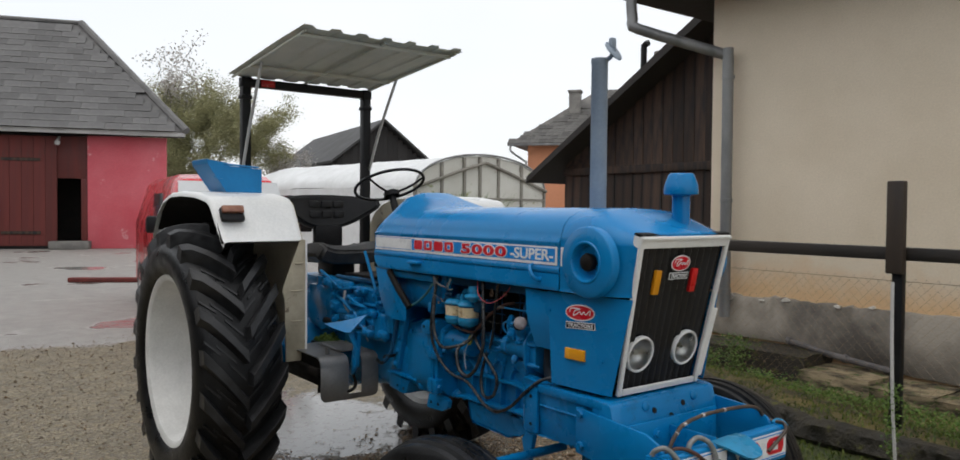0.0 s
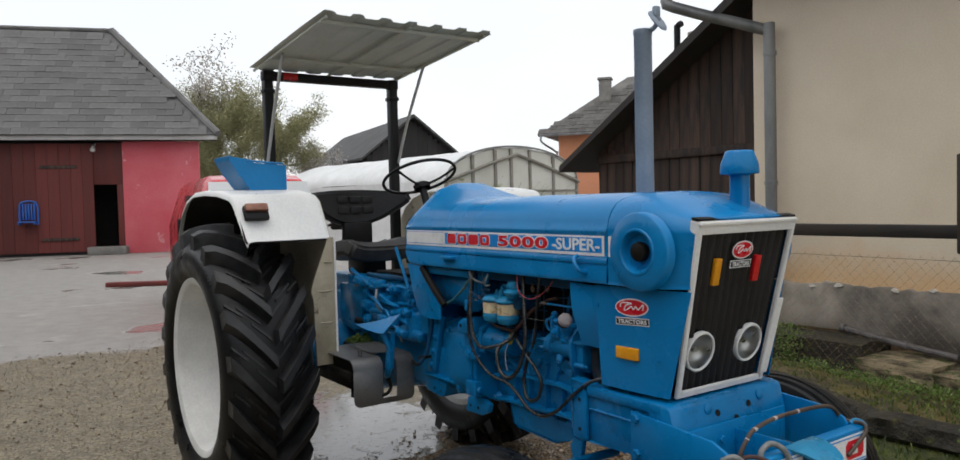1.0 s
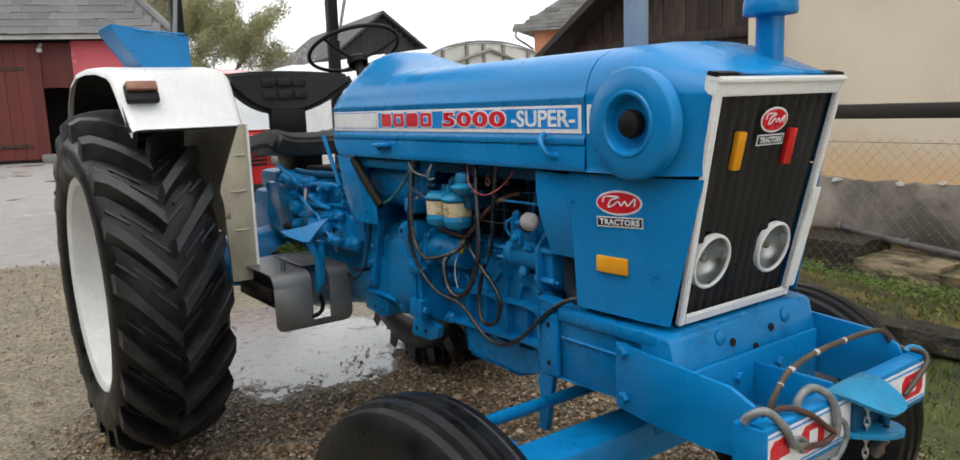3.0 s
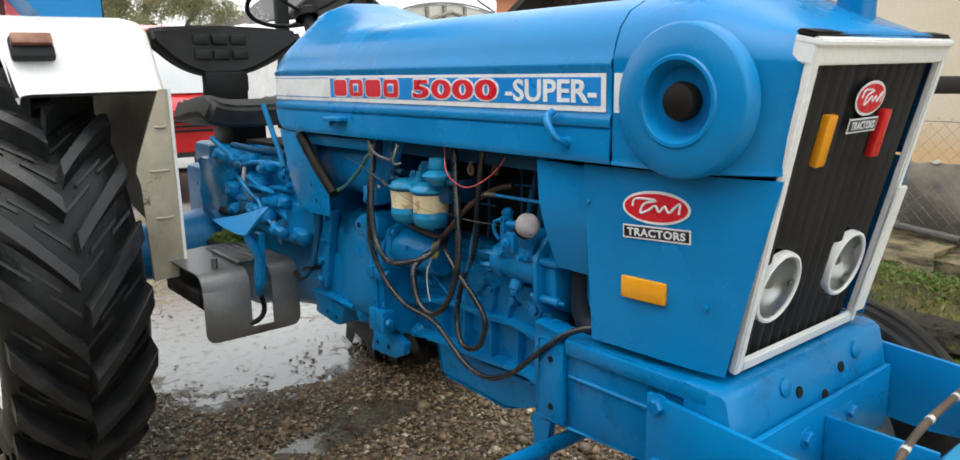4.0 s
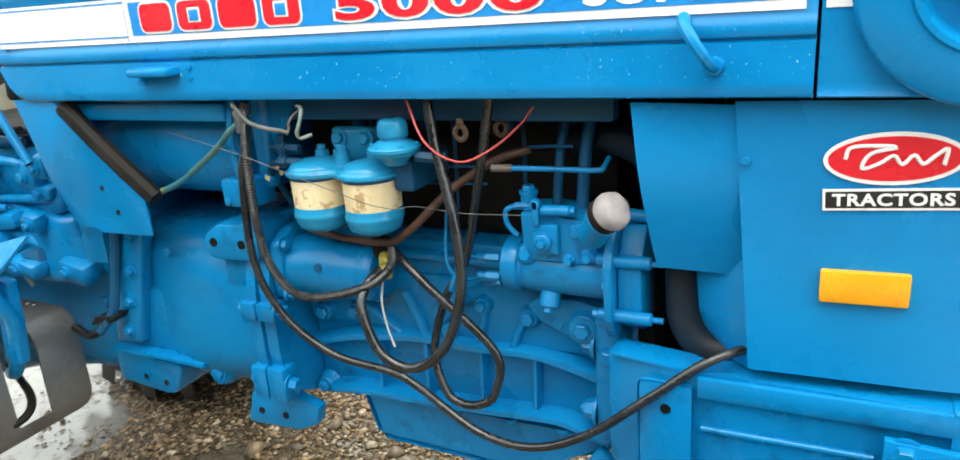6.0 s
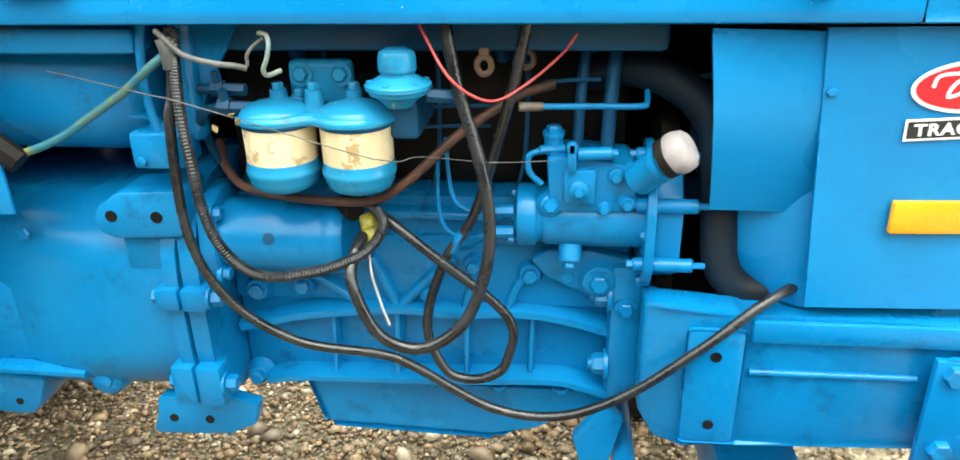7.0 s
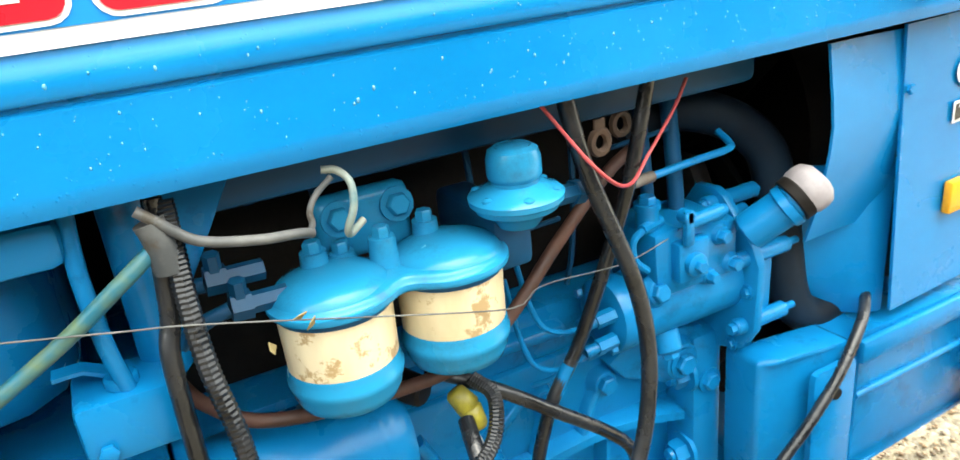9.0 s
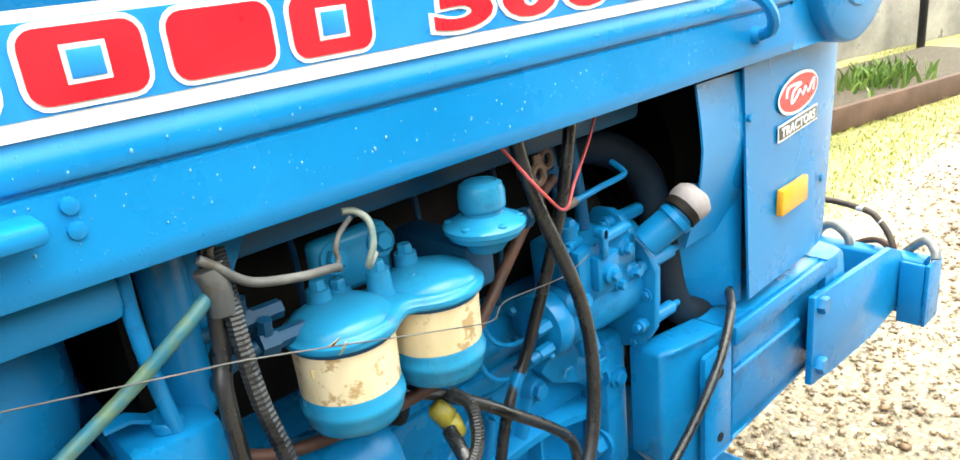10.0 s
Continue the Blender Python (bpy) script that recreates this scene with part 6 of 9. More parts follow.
for x, y, z in ((1.950, -0.262, 1.273), (2.000, -0.228, 1.274)):
    bm = tube(bmesh.new(), [(x + 0.009 * math.cos(a), y, z + 0.0105 * math.sin(a)) for a in np.linspace(0, 2 * math.pi, 15)], 0.0042, 6, 1, True)
    box(bm, (x - 0.006, y - 0.002, z + 0.009), (x + 0.006, y + 0.002, z + 0.022), 0.0015)
    part("eye_bracket", bm, BARK_IRON, shelf, "rusty eye bracket")

# added black sheet, painted as the shaded depth behind the engine
part("far_screen", boxed((1.10, 0.262, 0.80), (2.37, 0.268, 1.46), 0.002), GREASE_AND_SHADE, tractor, "black sheet added for the dark of the engine bay")

# added black sheet that stops light showing through below the radiator
part("under_tray", boxed((2.176, -0.195, 0.872), (2.44, 0.24, 0.880), 0.002), GREASE_AND_SHADE, tractor, "black sheet added under the radiator to hide a bright gap")

# starter motor
ST = axis((1.556, -0.193, 1.010), (1, 0, 0))
bm = lathe(bmesh.new(), [(0, 0), (0.044, 0), (0.052, 0.004), (0.0550, 0.010), (0.0556, 0.016), (0.0556, 0.150), (0.0535, 0.154), (0.0535, 0.160), (0.0550, 0.163), (0.0550, 0.176), (0.048, 0.186), (0.030, 0.190), (0, 0.191)], ST, 36)
starter = part("starter_motor", bm, BLUE_CAST, tractor, "blue cylindrical starter motor")
bm = prism(bmesh.new(), [(-0.248, 0.960), (-0.255, 1.000), (-0.248, 1.062), (-0.205, 1.085), (-0.150, 1.085), (-0.145, 0.950), (-0.215, 0.945)], 1.538, 1.562, "yz", 0.005)
part("starter_flange", bm, BLUE_CAST, starter)
for y, z in ((-0.240, 1.060), (-0.240, 0.965)):
    part("starter_bolt", bolt(bmesh.new(), (1.562, y, z), (1, 0, 0), 0.010, 0.012), BLUE_CAST, starter)
bm = lathe(bmesh.new(), [(0.0085, 0.0), (0.0085, 0.0016), (0.006, 0.0024), (0, 0.0012)], axis((1.640, -0.2470, 1.026), (0, -1, 0.28)), 12)
part("starter_screw", bm, BLUE_DIRTY, starter)
bm = rod(bmesh.new(), (1.782, -0.246, 1.066), (1.792, -0.258, 1.048), 0.0105, 0.0125, 12, 0.003)
rod(bm, (1.791, -0.257, 1.050), (1.797, -0.268, 1.030), 0.0120, 0.0085, 12, 0.003)
part("terminal_tape", bm, YELLOW, starter, "yellow tape on the terminal", 60)
part("terminal_boot", rod(bmesh.new(), (1.742, -0.195, 1.064), (1.762, -0.225, 1.060), 0.017, 0.015, 14, 0.003), GREASE_AND_SHADE, starter)

# fuel filters: twin head, stained elements, bowls
FX, FY = (1.683, 1.785), -0.264
FM = sum(FX) / 2
bm = bmesh.new()
n = 20
out_ = []
for cx, a0 in ((FX[0], math.pi / 2), (FX[1], -math.pi / 2)):
    for k in range(n + 1):
        a = a0 + math.pi * k / n
        out_.append((cx + 0.049 * math.cos(a), FY + 0.049 * math.sin(a)))
side_ = [(FX[0] + (FX[1] - FX[0]) * k / 12) for k in range(1, 12)]
waist = lambda x: 0.049 - 0.019 * math.exp(-((x - FM) / 0.021) ** 2)
out_ = out_[:n + 1] + [(x, FY - waist(x)) for x in side_] + out_[n + 1:] + [(x, FY + waist(x)) for x in side_[::-1]]


def head_ring(scale, z):
    return [(FM + (x - FM) * (1 - (1 - scale) * 0.5), FY + (y - FY) * scale, z) for x, y in out_]


loft(bm, [head_ring(0.96, 1.203), head_ring(1.07, 1.205), head_ring(1.085, 1.2075), head_ring(1.075, 1.2105), head_ring(1.0, 1.2118), head_ring(0.985, 1.2135), head_ring(0.93, 1.2160), head_ring(0.80, 1.2175), head_ring(0.4, 1.2178)])
for cx in FX:
    lathe(bm, [(0.0470, 1.210), (0.0455, 1.216), (0.041, 1.2215), (0.032, 1.2255), (0.020, 1.2280), (0, 1.2290)], Matrix.Translation((cx, FY, 0)) @ Matrix.Diagonal((1.04, 1.0, 1.0, 1.0)), 32)
box(bm, (FM - 0.045, -0.228, 1.214), (FM + 0.040, -0.205, 1.272), 0.008)
filter_head = part("filter_head", bm, BLUE_FRESH, tractor, "glossy blue twin filter head", 50)
for x, y, h in ((FX[0] - 0.004, FY + 0.022, 0.022), (FX[1] - 0.006, FY + 0.024, 0.022), (FM - 0.002, FY + 0.004, 0.026), (FM - 0.030, FY + 0.030, 0.012)):
    lids = lathe(bmesh.new(), [(0.015, 1.214), (0.0125, 1.222), (0.0110, 1.216 + h), (0.0, 1.2165 + h)], Matrix.Translation((x, y, 0)), 16)
    bolt(lids, (x, y, 1.216 + h), (0, 0, 1), 0.0078, 0.009, False)
    part("bolt", lids, BLUE_FRESH, filter_head)
for x in (FM - 0.026, FM + 0.026):
    part("bolt", bolt(bmesh.new(), (x, -0.229, 1.254), (0, -1, 0.2), 0.0105, 0.010), BLUE_FRESH, filter_head)
for cx in FX:
    bm = lathe(bmesh.new(), [(0.0462, 1.206), (0.0468, 1.203), (0.0460, 1.172), (0.0456, 1.152), (0.0450, 1.143)], Matrix.Translation((cx, FY, 0)), 40)
    el = part("filter_element", bm, CREAM, tractor, "stained cream fuel filter element")
    bm = lathe(bmesh.new(), [(0.0461, 1.153), (0.0468, 1.150), (0.0468, 1.144), (0.0484, 1.1415), (0.0486, 1.1385), (0.0482, 1.135), (0.0464, 1.132), (0.0455, 1.126), (0.042, 1.118), (0.032, 1.112), (0.014, 1.109), (0, 1.109)], Matrix.Translation((cx, FY, 0)), 40)
    rod(bm, (cx, FY, 1.110), (cx, FY, 1.103), 0.009, 0.008, 6)
    part("filter_bowl", bm, BLUE_FRESH, el, "blue filter base")
    bm = lathe(bmesh.new(), [(0.0472, 1.2060), (0.0482, 1.2045), (0.0482, 1.2005), (0.0470, 1.1985)], Matrix.Translation((cx, FY, 0)), 40)
    part("seal_ring", bm, BLUE_DIRTY, el)
for dx, dz, dy in ((0.0, -0.004, 0.0), (-0.012, 0.016, 0.014)):
    bm = rod(bmesh.new(), (1.650 + dx, -0.262 + dy, 1.222 + dz), (1.622 + dx, -0.262 + dy, 1.223 + dz), 0.0085, seg=6)
    rod(bm, (1.622 + dx, -0.262 + dy, 1.223 + dz), (1.606 + dx, -0.262 + dy, 1.224 + dz), 0.0115, seg=6)
    rod(bm, (1.614 + dx, -0.262 + dy, 1.224 + dz), (1.614 + dx, -0.266 + dy, 1.246 + dz), 0.0065, seg=6)
    part("pipe_union", bm, BLUE_DIRTY, filter_head, "grimy pipe union")
for pts in ([(1.606, -0.262, 1.219), (1.585, -0.258, 1.212), (1.568, -0.245, 1.195), (1.560, -0.215, 1.160), (1.558, -0.190, 1.120)], [(1.594, -0.248, 1.238), (1.570, -0.240, 1.236), (1.548, -0.220, 1.225), (1.540, -0.180, 1.205)]):
    part("fuel_pipe", tube(bmesh.new(), pts, 0.0062, 10, 5), BLUE_DIRTY, filter_head, "grimy bent fuel pipe")
# hand primer
PR = (1.847, -0.283)
bm = lathe(bmesh.new(), [(0, 1.228), (0.020, 1.228), (0.027, 1.236), (0.035, 1.241), (0.041, 1.244), (0.0435, 1.249), (0.0465, 1.2505), (0.0470, 1.2555), (0.0440, 1.2580), (0.034, 1.2610), (0.0285, 1.2645), (0.0240, 1.2660), (0.0235, 1.2690), (0.0262, 1.2715), (0.0268, 1.2740), (0.0264, 1.2880), (0.0240, 1.2945), (0.0180, 1.2975), (0.0160, 1.2968), (0.010, 1.2985), (0, 1.2988)], Matrix.Translation((*PR, 0.0)) @ Matrix.Diagonal((0.88, 0.88, 1.0, 1.0)), 40)
primer = part("primer_pump", bm, BLUE_FRESH, tractor, "glossy blue hand primer pump", 35)
for k in range(6):
    a = k * math.pi / 3 + 0.3
    part("screw", lathe(bmesh.new(), [(0.0046, 0), (0.0044, 0.003), (0.0025, 0.0042), (0, 0.0044)], Matrix.Translation((PR[0] + 0.0345 * math.cos(a), PR[1] + 0.0345 * math.sin(a), 1.2570)), 10), BLUE_FRESH, primer)
bm = boxed((1.828, -0.272, 1.180), (1.868, -0.150, 1.232), 0.008)
part("primer_bracket", bm, BLUE_DIRTY, tractor)
bm = rod(bmesh.new(), (1.880, -0.278, 1.240), (1.912, -0.270, 1.236), 0.009, seg=6)
rod(bm, (1.912, -0.270, 1.236), (1.924, -0.267, 1.234), 0.0115, seg=6)
part("pipe_union", bm, BLUE_DIRTY, primer, "grimy pipe union")

# injection pump
PY, PZ = -0.200, 1.053
M = axis((1.984, PY, PZ), (1, 0, 0))
bm = lathe(bmesh.new(), [(0, 0), (0.030, 0), (0.036, 0.003), (0.0425, 0.005), (0.0440, 0.009), (0.0440, 0.026), (0.0425, 0.030), (0.0385, 0.032), (0.0370, 0.038), (0.0405, 0.042), (0.0415, 0.048), (0.0415, 0.098), (0.0425, 0.102), (0.0425, 0.176), (0, 0.176)], M, 36)
pump = part("injection_pump", bm, BLUE_CAST, tractor, "blue rotary fuel injection pump")
for a in (-2.4, -1.5, -0.6, 0.5):
    p = M @ Vector((0.038 * math.cos(a), 0.038 * math.sin(a), 0.0))
    bm = bolt(bmesh.new(), p, (-1, 0, 0), 0.0065, 0.007, False)
    part("bolt", bm, BLUE_CAST, pump)
bm = prism(bmesh.new(), [(2.032, 1.075), (2.028, 1.150), (2.060, 1.153), (2.066, 1.146), (2.136, 1.146), (2.145, 1.135), (2.145, 1.075)], -0.243, -0.160, "xz", 0.005)
gov = part("governor_housing", bm, BLUE_CAST, pump, "blue governor housing on the pump")
bm = boxed((2.050, -0.256, 1.092), (2.092, -0.240, 1.138), 0.004)
lathe(bm, [(0.0135, 0), (0.013, 0.006), (0.010, 0.008), (0, 0.0085)], axis((2.070, -0.256, 1.112), (0, -1, 0)), 16)
bolt(bm, (2.070, -0.263, 1.112), (0, -1, 0), 0.0075, 0.008, False)
part("lever_plate", bm, BLUE_CAST, gov)
bm = boxed((2.054, -0.262, 1.136), (2.066, -0.254, 1.176), 0.003)
rod(bm, (2.060, -0.262, 1.168), (2.060, -0.246, 1.168), 0.0075, seg=12, bev=0.0015)
part("throttle_lever", bm, BLUE_CAST, gov, "small blue throttle lever")
bm = rod(bmesh.new(), (2.066, -0.250, 1.158), (2.112, -0.250, 1.160), 0.0085, seg=14, bev=0.002)
rod(bm, (2.108, -0.250, 1.160), (2.118, -0.250, 1.160), 0.006, seg=8)
part("damper", bm, BLUE_CAST, gov)
bm = rod(bmesh.new(), (2.036, -0.222, 1.150), (2.036, -0.222, 1.178), 0.013, 0.012, 14, 0.002)
bolt(bm, (2.036, -0.222, 1.178), (0, 0, 1), 0.010, 0.010)
rod(bm, (2.018, -0.235, 1.158), (2.050, -0.226, 1.158), 0.006, seg=8)
part("banjo_bolt", bm, BLUE_CAST, gov, "blue banjo bolt with pipe")
bm = tube(bmesh.new(), [(2.018, -0.236, 1.158), (2.004, -0.238, 1.150), (2.006, -0.238, 1.128), (2.022, -0.238, 1.112)], 0.0042, 8, 4)
part("fuel_pipe", bm, BLUE_CAST, gov)
for at, d, r in (((2.034, -0.236, 1.082), (0, -1, 0.25), 0.0105), ((2.118, -0.242, 1.128), (0, -1, 0), 0.008), ((2.134, -0.243, 1.090), (0, -1, 0), 0.0075), ((2.104, -0.240, 1.082), (0, -1, 0), 0.007)):
    bm = boss(bmesh.new(), at, d, r * 1.25, 0.006)
    bolt(bm, Vector(at) + Vector(d).normalized() * 0.006, d, r, 0.009, False)
    part("bolt", bm, BLUE_CAST, pump)
bm = rod(bmesh.new(), (2.062, -0.214, 1.018), (2.062, -0.226, 0.992), 0.0165, 0.0155, 16, 0.003)
bolt(bm, (2.062, -0.226, 0.992), (0, -0.42, -0.9), 0.010, 0.008, False)
part("drain_plug", bm, BLUE_CAST, pump)
for k, (y, z, pts) in enumerate(((-0.226, 1.068, [(1.944, -0.226, 1.066), (1.922, -0.222, 1.066), (1.902, -0.215, 1.078), (1.893, -0.205, 1.108), (1.888, -0.19, 1.16)]), (-0.228, 1.038, [(1.944, -0.228, 1.032), (1.915, -0.226, 1.026), (1.888, -0.220, 1.038), (1.878, -0.210, 1.070), (1.876, -0.19, 1.13)]), (-0.205, 1.018, [(1.944, -0.205, 1.014), (1.92, -0.20, 1.000), (1.90, -0.185, 0.99)]))):
    bm = rod(bmesh.new(), (1.984, y, z), (1.960, y, z - 0.001), 0.0085, seg=6)
    rod(bm, (1.964, y, z - 0.001), (1.944, y, z - 0.002), 0.0062, seg=10)
    part("pipe_union", bm, BLUE_CAST, pump, "blue injector pipe union")
    part("injector_pipe", tube(bmesh.new(), pts, 0.0030, 8, 5), BLUE_CAST, pump, "thin bent injector pipe")
bm = prism(bmesh.new(), [(-0.240, 0.966), (-0.258, 0.996), (-0.262, 1.080), (-0.252, 1.102), (-0.205, 1.152), (-0.190, 1.158), (-0.160, 1.156), (-0.120, 1.10), (-0.120, 0.950), (-0.190, 0.948)], 2.159, 2.172, "yz", 0.003)
timing = part("timing_plate", bm, BLUE_CAST, tractor, "blue timing gear plate")
bm = prism(bmesh.new(), [(-0.225, 0.980), (-0.236, 1.005), (-0.238, 1.072), (-0.228, 1.092), (-0.195, 1.130), (-0.130, 1.12), (-0.130, 0.960), (-0.190, 0.958)], 2.173, 2.210, "yz", 0.006)
part("timing_cover", bm, BLUE_CAST, timing)
for y, z in ((-0.241, 1.086), (-0.241, 1.000), (-0.190, 1.140)):
    bm = rod(bmesh.new(), (2.146, y, z), (2.226, y, z), 0.0098, seg=14, bev=0.002)
    rod(bm, (2.224, y, z), (2.242, y, z), 0.0045, seg=8)
    rod(bm, (2.138, y, z), (2.158, y, z), 0.0065, seg=6)
    part("stud", bm, BLUE_CAST, timing)
for y, z in ((-0.246, 1.045), (-0.225, 0.968), (-0.222, 1.122)):
    part("bolt", bolt(bmesh.new(), (2.159, y, z), (-1, 0, 0), 0.0065, 0.006), BLUE_CAST, timing)
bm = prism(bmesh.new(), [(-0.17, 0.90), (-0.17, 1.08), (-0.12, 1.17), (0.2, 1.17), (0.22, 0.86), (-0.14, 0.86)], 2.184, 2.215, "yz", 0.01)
part("front_cover", bm, GREASE_AND_SHADE, tractor)
bm = rod(bmesh.new(), (2.144, -0.258, 1.128), (2.178, -0.295, 1.170), 0.0215, 0.0215, 22, 0.002)
lathe(bm, [(0.0216, -0.012), (0.0238, -0.010), (0.0238, -0.001), (0.0216, 0.0)], axis((2.172, -0.291, 1.164), (0.62, -0.48, 0.62)), 22)
part("oil_filler", bm, BLUE_CAST, tractor, "blue oil filler neck")
bm = lathe(bmesh.new(), [(0.0235, 0.006), (0.0262, 0.012), (0.0268, 0.020), (0.0250, 0.028), (0.018, 0.034), (0.008, 0.036), (0, 0.0363)], axis((2.172, -0.293, 1.168), (0.76, -0.30, 0.57)), 28)
for v in bm.verts:
    v.co += 0.0016 * noise.noise_vector(v.co * 55.0)
cap = part("filler_cap", bm, CAP_WHITE, tractor, "chalky pinkish-white filler cap", 75)
bm = lathe(bmesh.new(), [(0.021, -0.004), (0.0250, -0.003), (0.0255, 0.007), (0.0235, 0.009)], axis((2.172, -0.293, 1.168), (0.76, -0.30, 0.57)), 24)
part("cap_rim", bm, GREASE_AND_SHADE, cap, "black rubber rim")
# coolant hoses
bm = tube(bmesh.new(), [(2.08, -0.12, 1.235), (2.14, -0.14, 1.245), (2.20, -0.165, 1.228), (2.245, -0.185, 1.185), (2.258, -0.195, 1.12), (2.262, -0.205, 1.05), (2.268, -0.212, 0.995), (2.290, -0.215, 0.962), (2.33, -0.215, 0.952), (2.42, -0.20, 0.965)], 0.025, 16, 6)
part("radiator_hose", bm, RUBBER_BLUE, tractor, "blue-dusted black radiator hose")
bm = tube(bmesh.new(), [(2.16, -0.02, 1.30), (2.21, -0.03, 1.345), (2.28, -0.03, 1.36), (2.44, -0.03, 1.36)], 0.030, 14, 5)
part("radiator_hose", bm, RUBBER_DRY, tractor, "black upper radiator hose")

# ---- clutch housing and gearbox ----


def rounded(w, z0, z1, r, n=5):
    pts = []
    for cx, cz, a0 in ((w - r, z1 - r, 0), (-w + r, z1 - r, 90), (-w + r, z0 + r, 180), (w - r, z0 + r, 270)):
        for k in range(n + 1):
            a = radians(a0 + 90 * k / n)
            pts.append((cx + r * math.cos(a), cz + r * math.sin(a)))
    return pts


bm = bmesh.new()
loft(bm, [[(x, u, v) for u, v in rounded(w, z0, z1, r)] for x, w, z0, z1, r in ((1.10, 0.180, 0.70, 1.05, 0.06), (1.16, 0.205, 0.705, 1.06, 0.07), (1.28, 0.235, 0.715, 1.065, 0.09), (1.40, 0.252, 0.725, 1.07, 0.11), (1.480, 0.255, 0.73, 1.07, 0.12), (1.484, 0.268, 0.72, 1.09, 0.12), (1.505, 0.268, 0.72, 1.09, 0.12))])
bell = part("clutch_housing", bm, BLUE_CAST, tractor, "blue rounded clutch housing")
bm = bmesh.new()
loft(bm, [[(x, u, v) for u, v in rounded(w, 0.725, 1.10, 0.12)] for x, w in ((1.509, 0.262), (1.535, 0.262))])
part("engine_plate", bm, BLUE_CAST, tractor)
bm = bmesh.new()
for z, h in ((0.937, 0.018), (0.790, 0.034)):
    box(bm, (1.470, -0.280, z - h), (1.5065, -0.235, z + h), 0.006)
    box(bm, (1.5085, -0.280, z - h), (1.548, -0.235, z + h), 0.006)
    bolt(bm, (1.549, -0.262, z), (1, 0, 0), 0.013, 0.018)
    rod(bm, (1.462, -0.262, z), (1.471, -0.262, z), 0.012, seg=6)
pieces("flange_lug", bm, BLUE_CAST, bell, "bolted flange lugs")
bm = prism(bmesh.new(), [(1.402, 1.062), (1.410, 1.078), (1.443, 1.100), (1.530, 1.104), (1.536, 1.095), (1.528, 1.040), (1.521, 1.034), (1.428, 1.030), (1.408, 1.038)], -0.271, -0.190, "xz", 0.005)
pad = part("mounting_pad", bm, BLUE_CAST, bell, "machined pad with two holes")
part("pad_web", boxed((1.425, -0.252, 0.972), (1.524, -0.190, 1.034), 0.006), BLUE_CAST, pad)
for x in (1.429, 1.495):
    part("bolt_hole", lathe(bmesh.new(), [(0.0085, 0), (0.0085, 0.0016), (0, 0.0016)], axis((x, -0.2712, 1.065), (0, -1, 0)), 14), GREASE_AND_SHADE, pad)
bm = prism(bmesh.new(), [(1.405, 0.720), (1.410, 0.728), (1.519, 0.738), (1.575, 0.722), (1.566, 0.684), (1.520, 0.662), (1.398, 0.656), (1.388, 0.664), (1.404, 0.690)], -0.226, -0.200, "xz", 0.003)
foot = part("mounting_bracket", bm, BLUE_CAST, bell)
for x in (1.429, 1.490):
    part("bolt_hole", lathe(bmesh.new(), [(0.0075, 0), (0.0075, 0.0016), (0, 0.0016)], axis((x, -0.2262, 0.690), (0, -1, 0)), 12), GREASE_AND_SHADE, foot)
bm = bmesh.new()
lathe(bm, [(0.034, -0.05), (0.031, -0.006), (0.026, 0.0), (0, 0.001)], axis((1.318, -0.216, 0.752), (0, -1, 0.1)), 20)
bolt(bm, (1.318, -0.217, 0.752), (0, -1, 0.1), 0.015, 0.009)
bolt(bm, (1.262, -0.232, 1.018), (0, -1, 0.1), 0.011, 0.009, False)
pieces("boss", bm, BLUE_CAST, bell)
part("lower_side", prism(bmesh.new(), [(1.015, 0.755), (1.270, 0.752), (1.325, 0.790), (1.310, 0.875), (1.200, 0.925), (1.040, 0.925)], -0.214, -0.12, "xz", 0.012), BLUE_CAST, bell)
bm = prism(bmesh.new(), [(1.012, 0.694), (1.020, 0.686), (1.150, 0.674), (1.178, 0.678), (1.190, 0.692), (1.212, 0.744), (1.206, 0.752), (1.020, 0.764)], -0.220, -0.12, "xz", 0.006)
low_pad = part("lower_pad", bm, BLUE_CAST, bell, "long machined pad with two small holes")
for x, z in ((1.098, 0.708), (1.158, 0.702)):
    part("bolt_hole", lathe(bmesh.new(), [(0.0065, 0), (0.0065, 0.0014), (0, 0.0014)], axis((x, -0.2202, z), (0, -1, 0)), 12), GREASE_AND_SHADE, low_pad)
bm = bead(bmesh.new(), [(1.03, 0.772), (1.16, 0.774), (1.30, 0.772)], 0.009, -0.212, 0.026)
part("lower_lip", bm, BLUE_CAST, bell)
# side cover strap on the housing
bm = tube(bmesh.new(), [(1.135, -0.245, 1.06), (1.115, -0.255, 0.95), (1.095, -0.262, 0.88), (1.06, -0.275, 0.835)], 0.010, 8, 4)
part("breather_pipe", bm, BLUE_DIRTY, tractor)
bm = prism(bmesh.new(), [(1.150, 1.075), (1.205, 1.075), (1.165, 0.93), (1.130, 0.80), (1.075, 0.80), (1.105, 0.93)], -0.238, -0.205, "xz", 0.008)
part("housing_flange", bm, BLUE_CAST, bell, "slanting bolted flange of the clutch housing")
bm = bmesh.new()
for x, z in ((1.172, 1.05), (1.150, 0.97), (1.128, 0.90), (1.106, 0.83)):
    bolt(bm, (x, -0.239, z), (0, -1, 0), 0.011, 0.012)
pieces("bolt", bm, BLUE_CAST, bell)
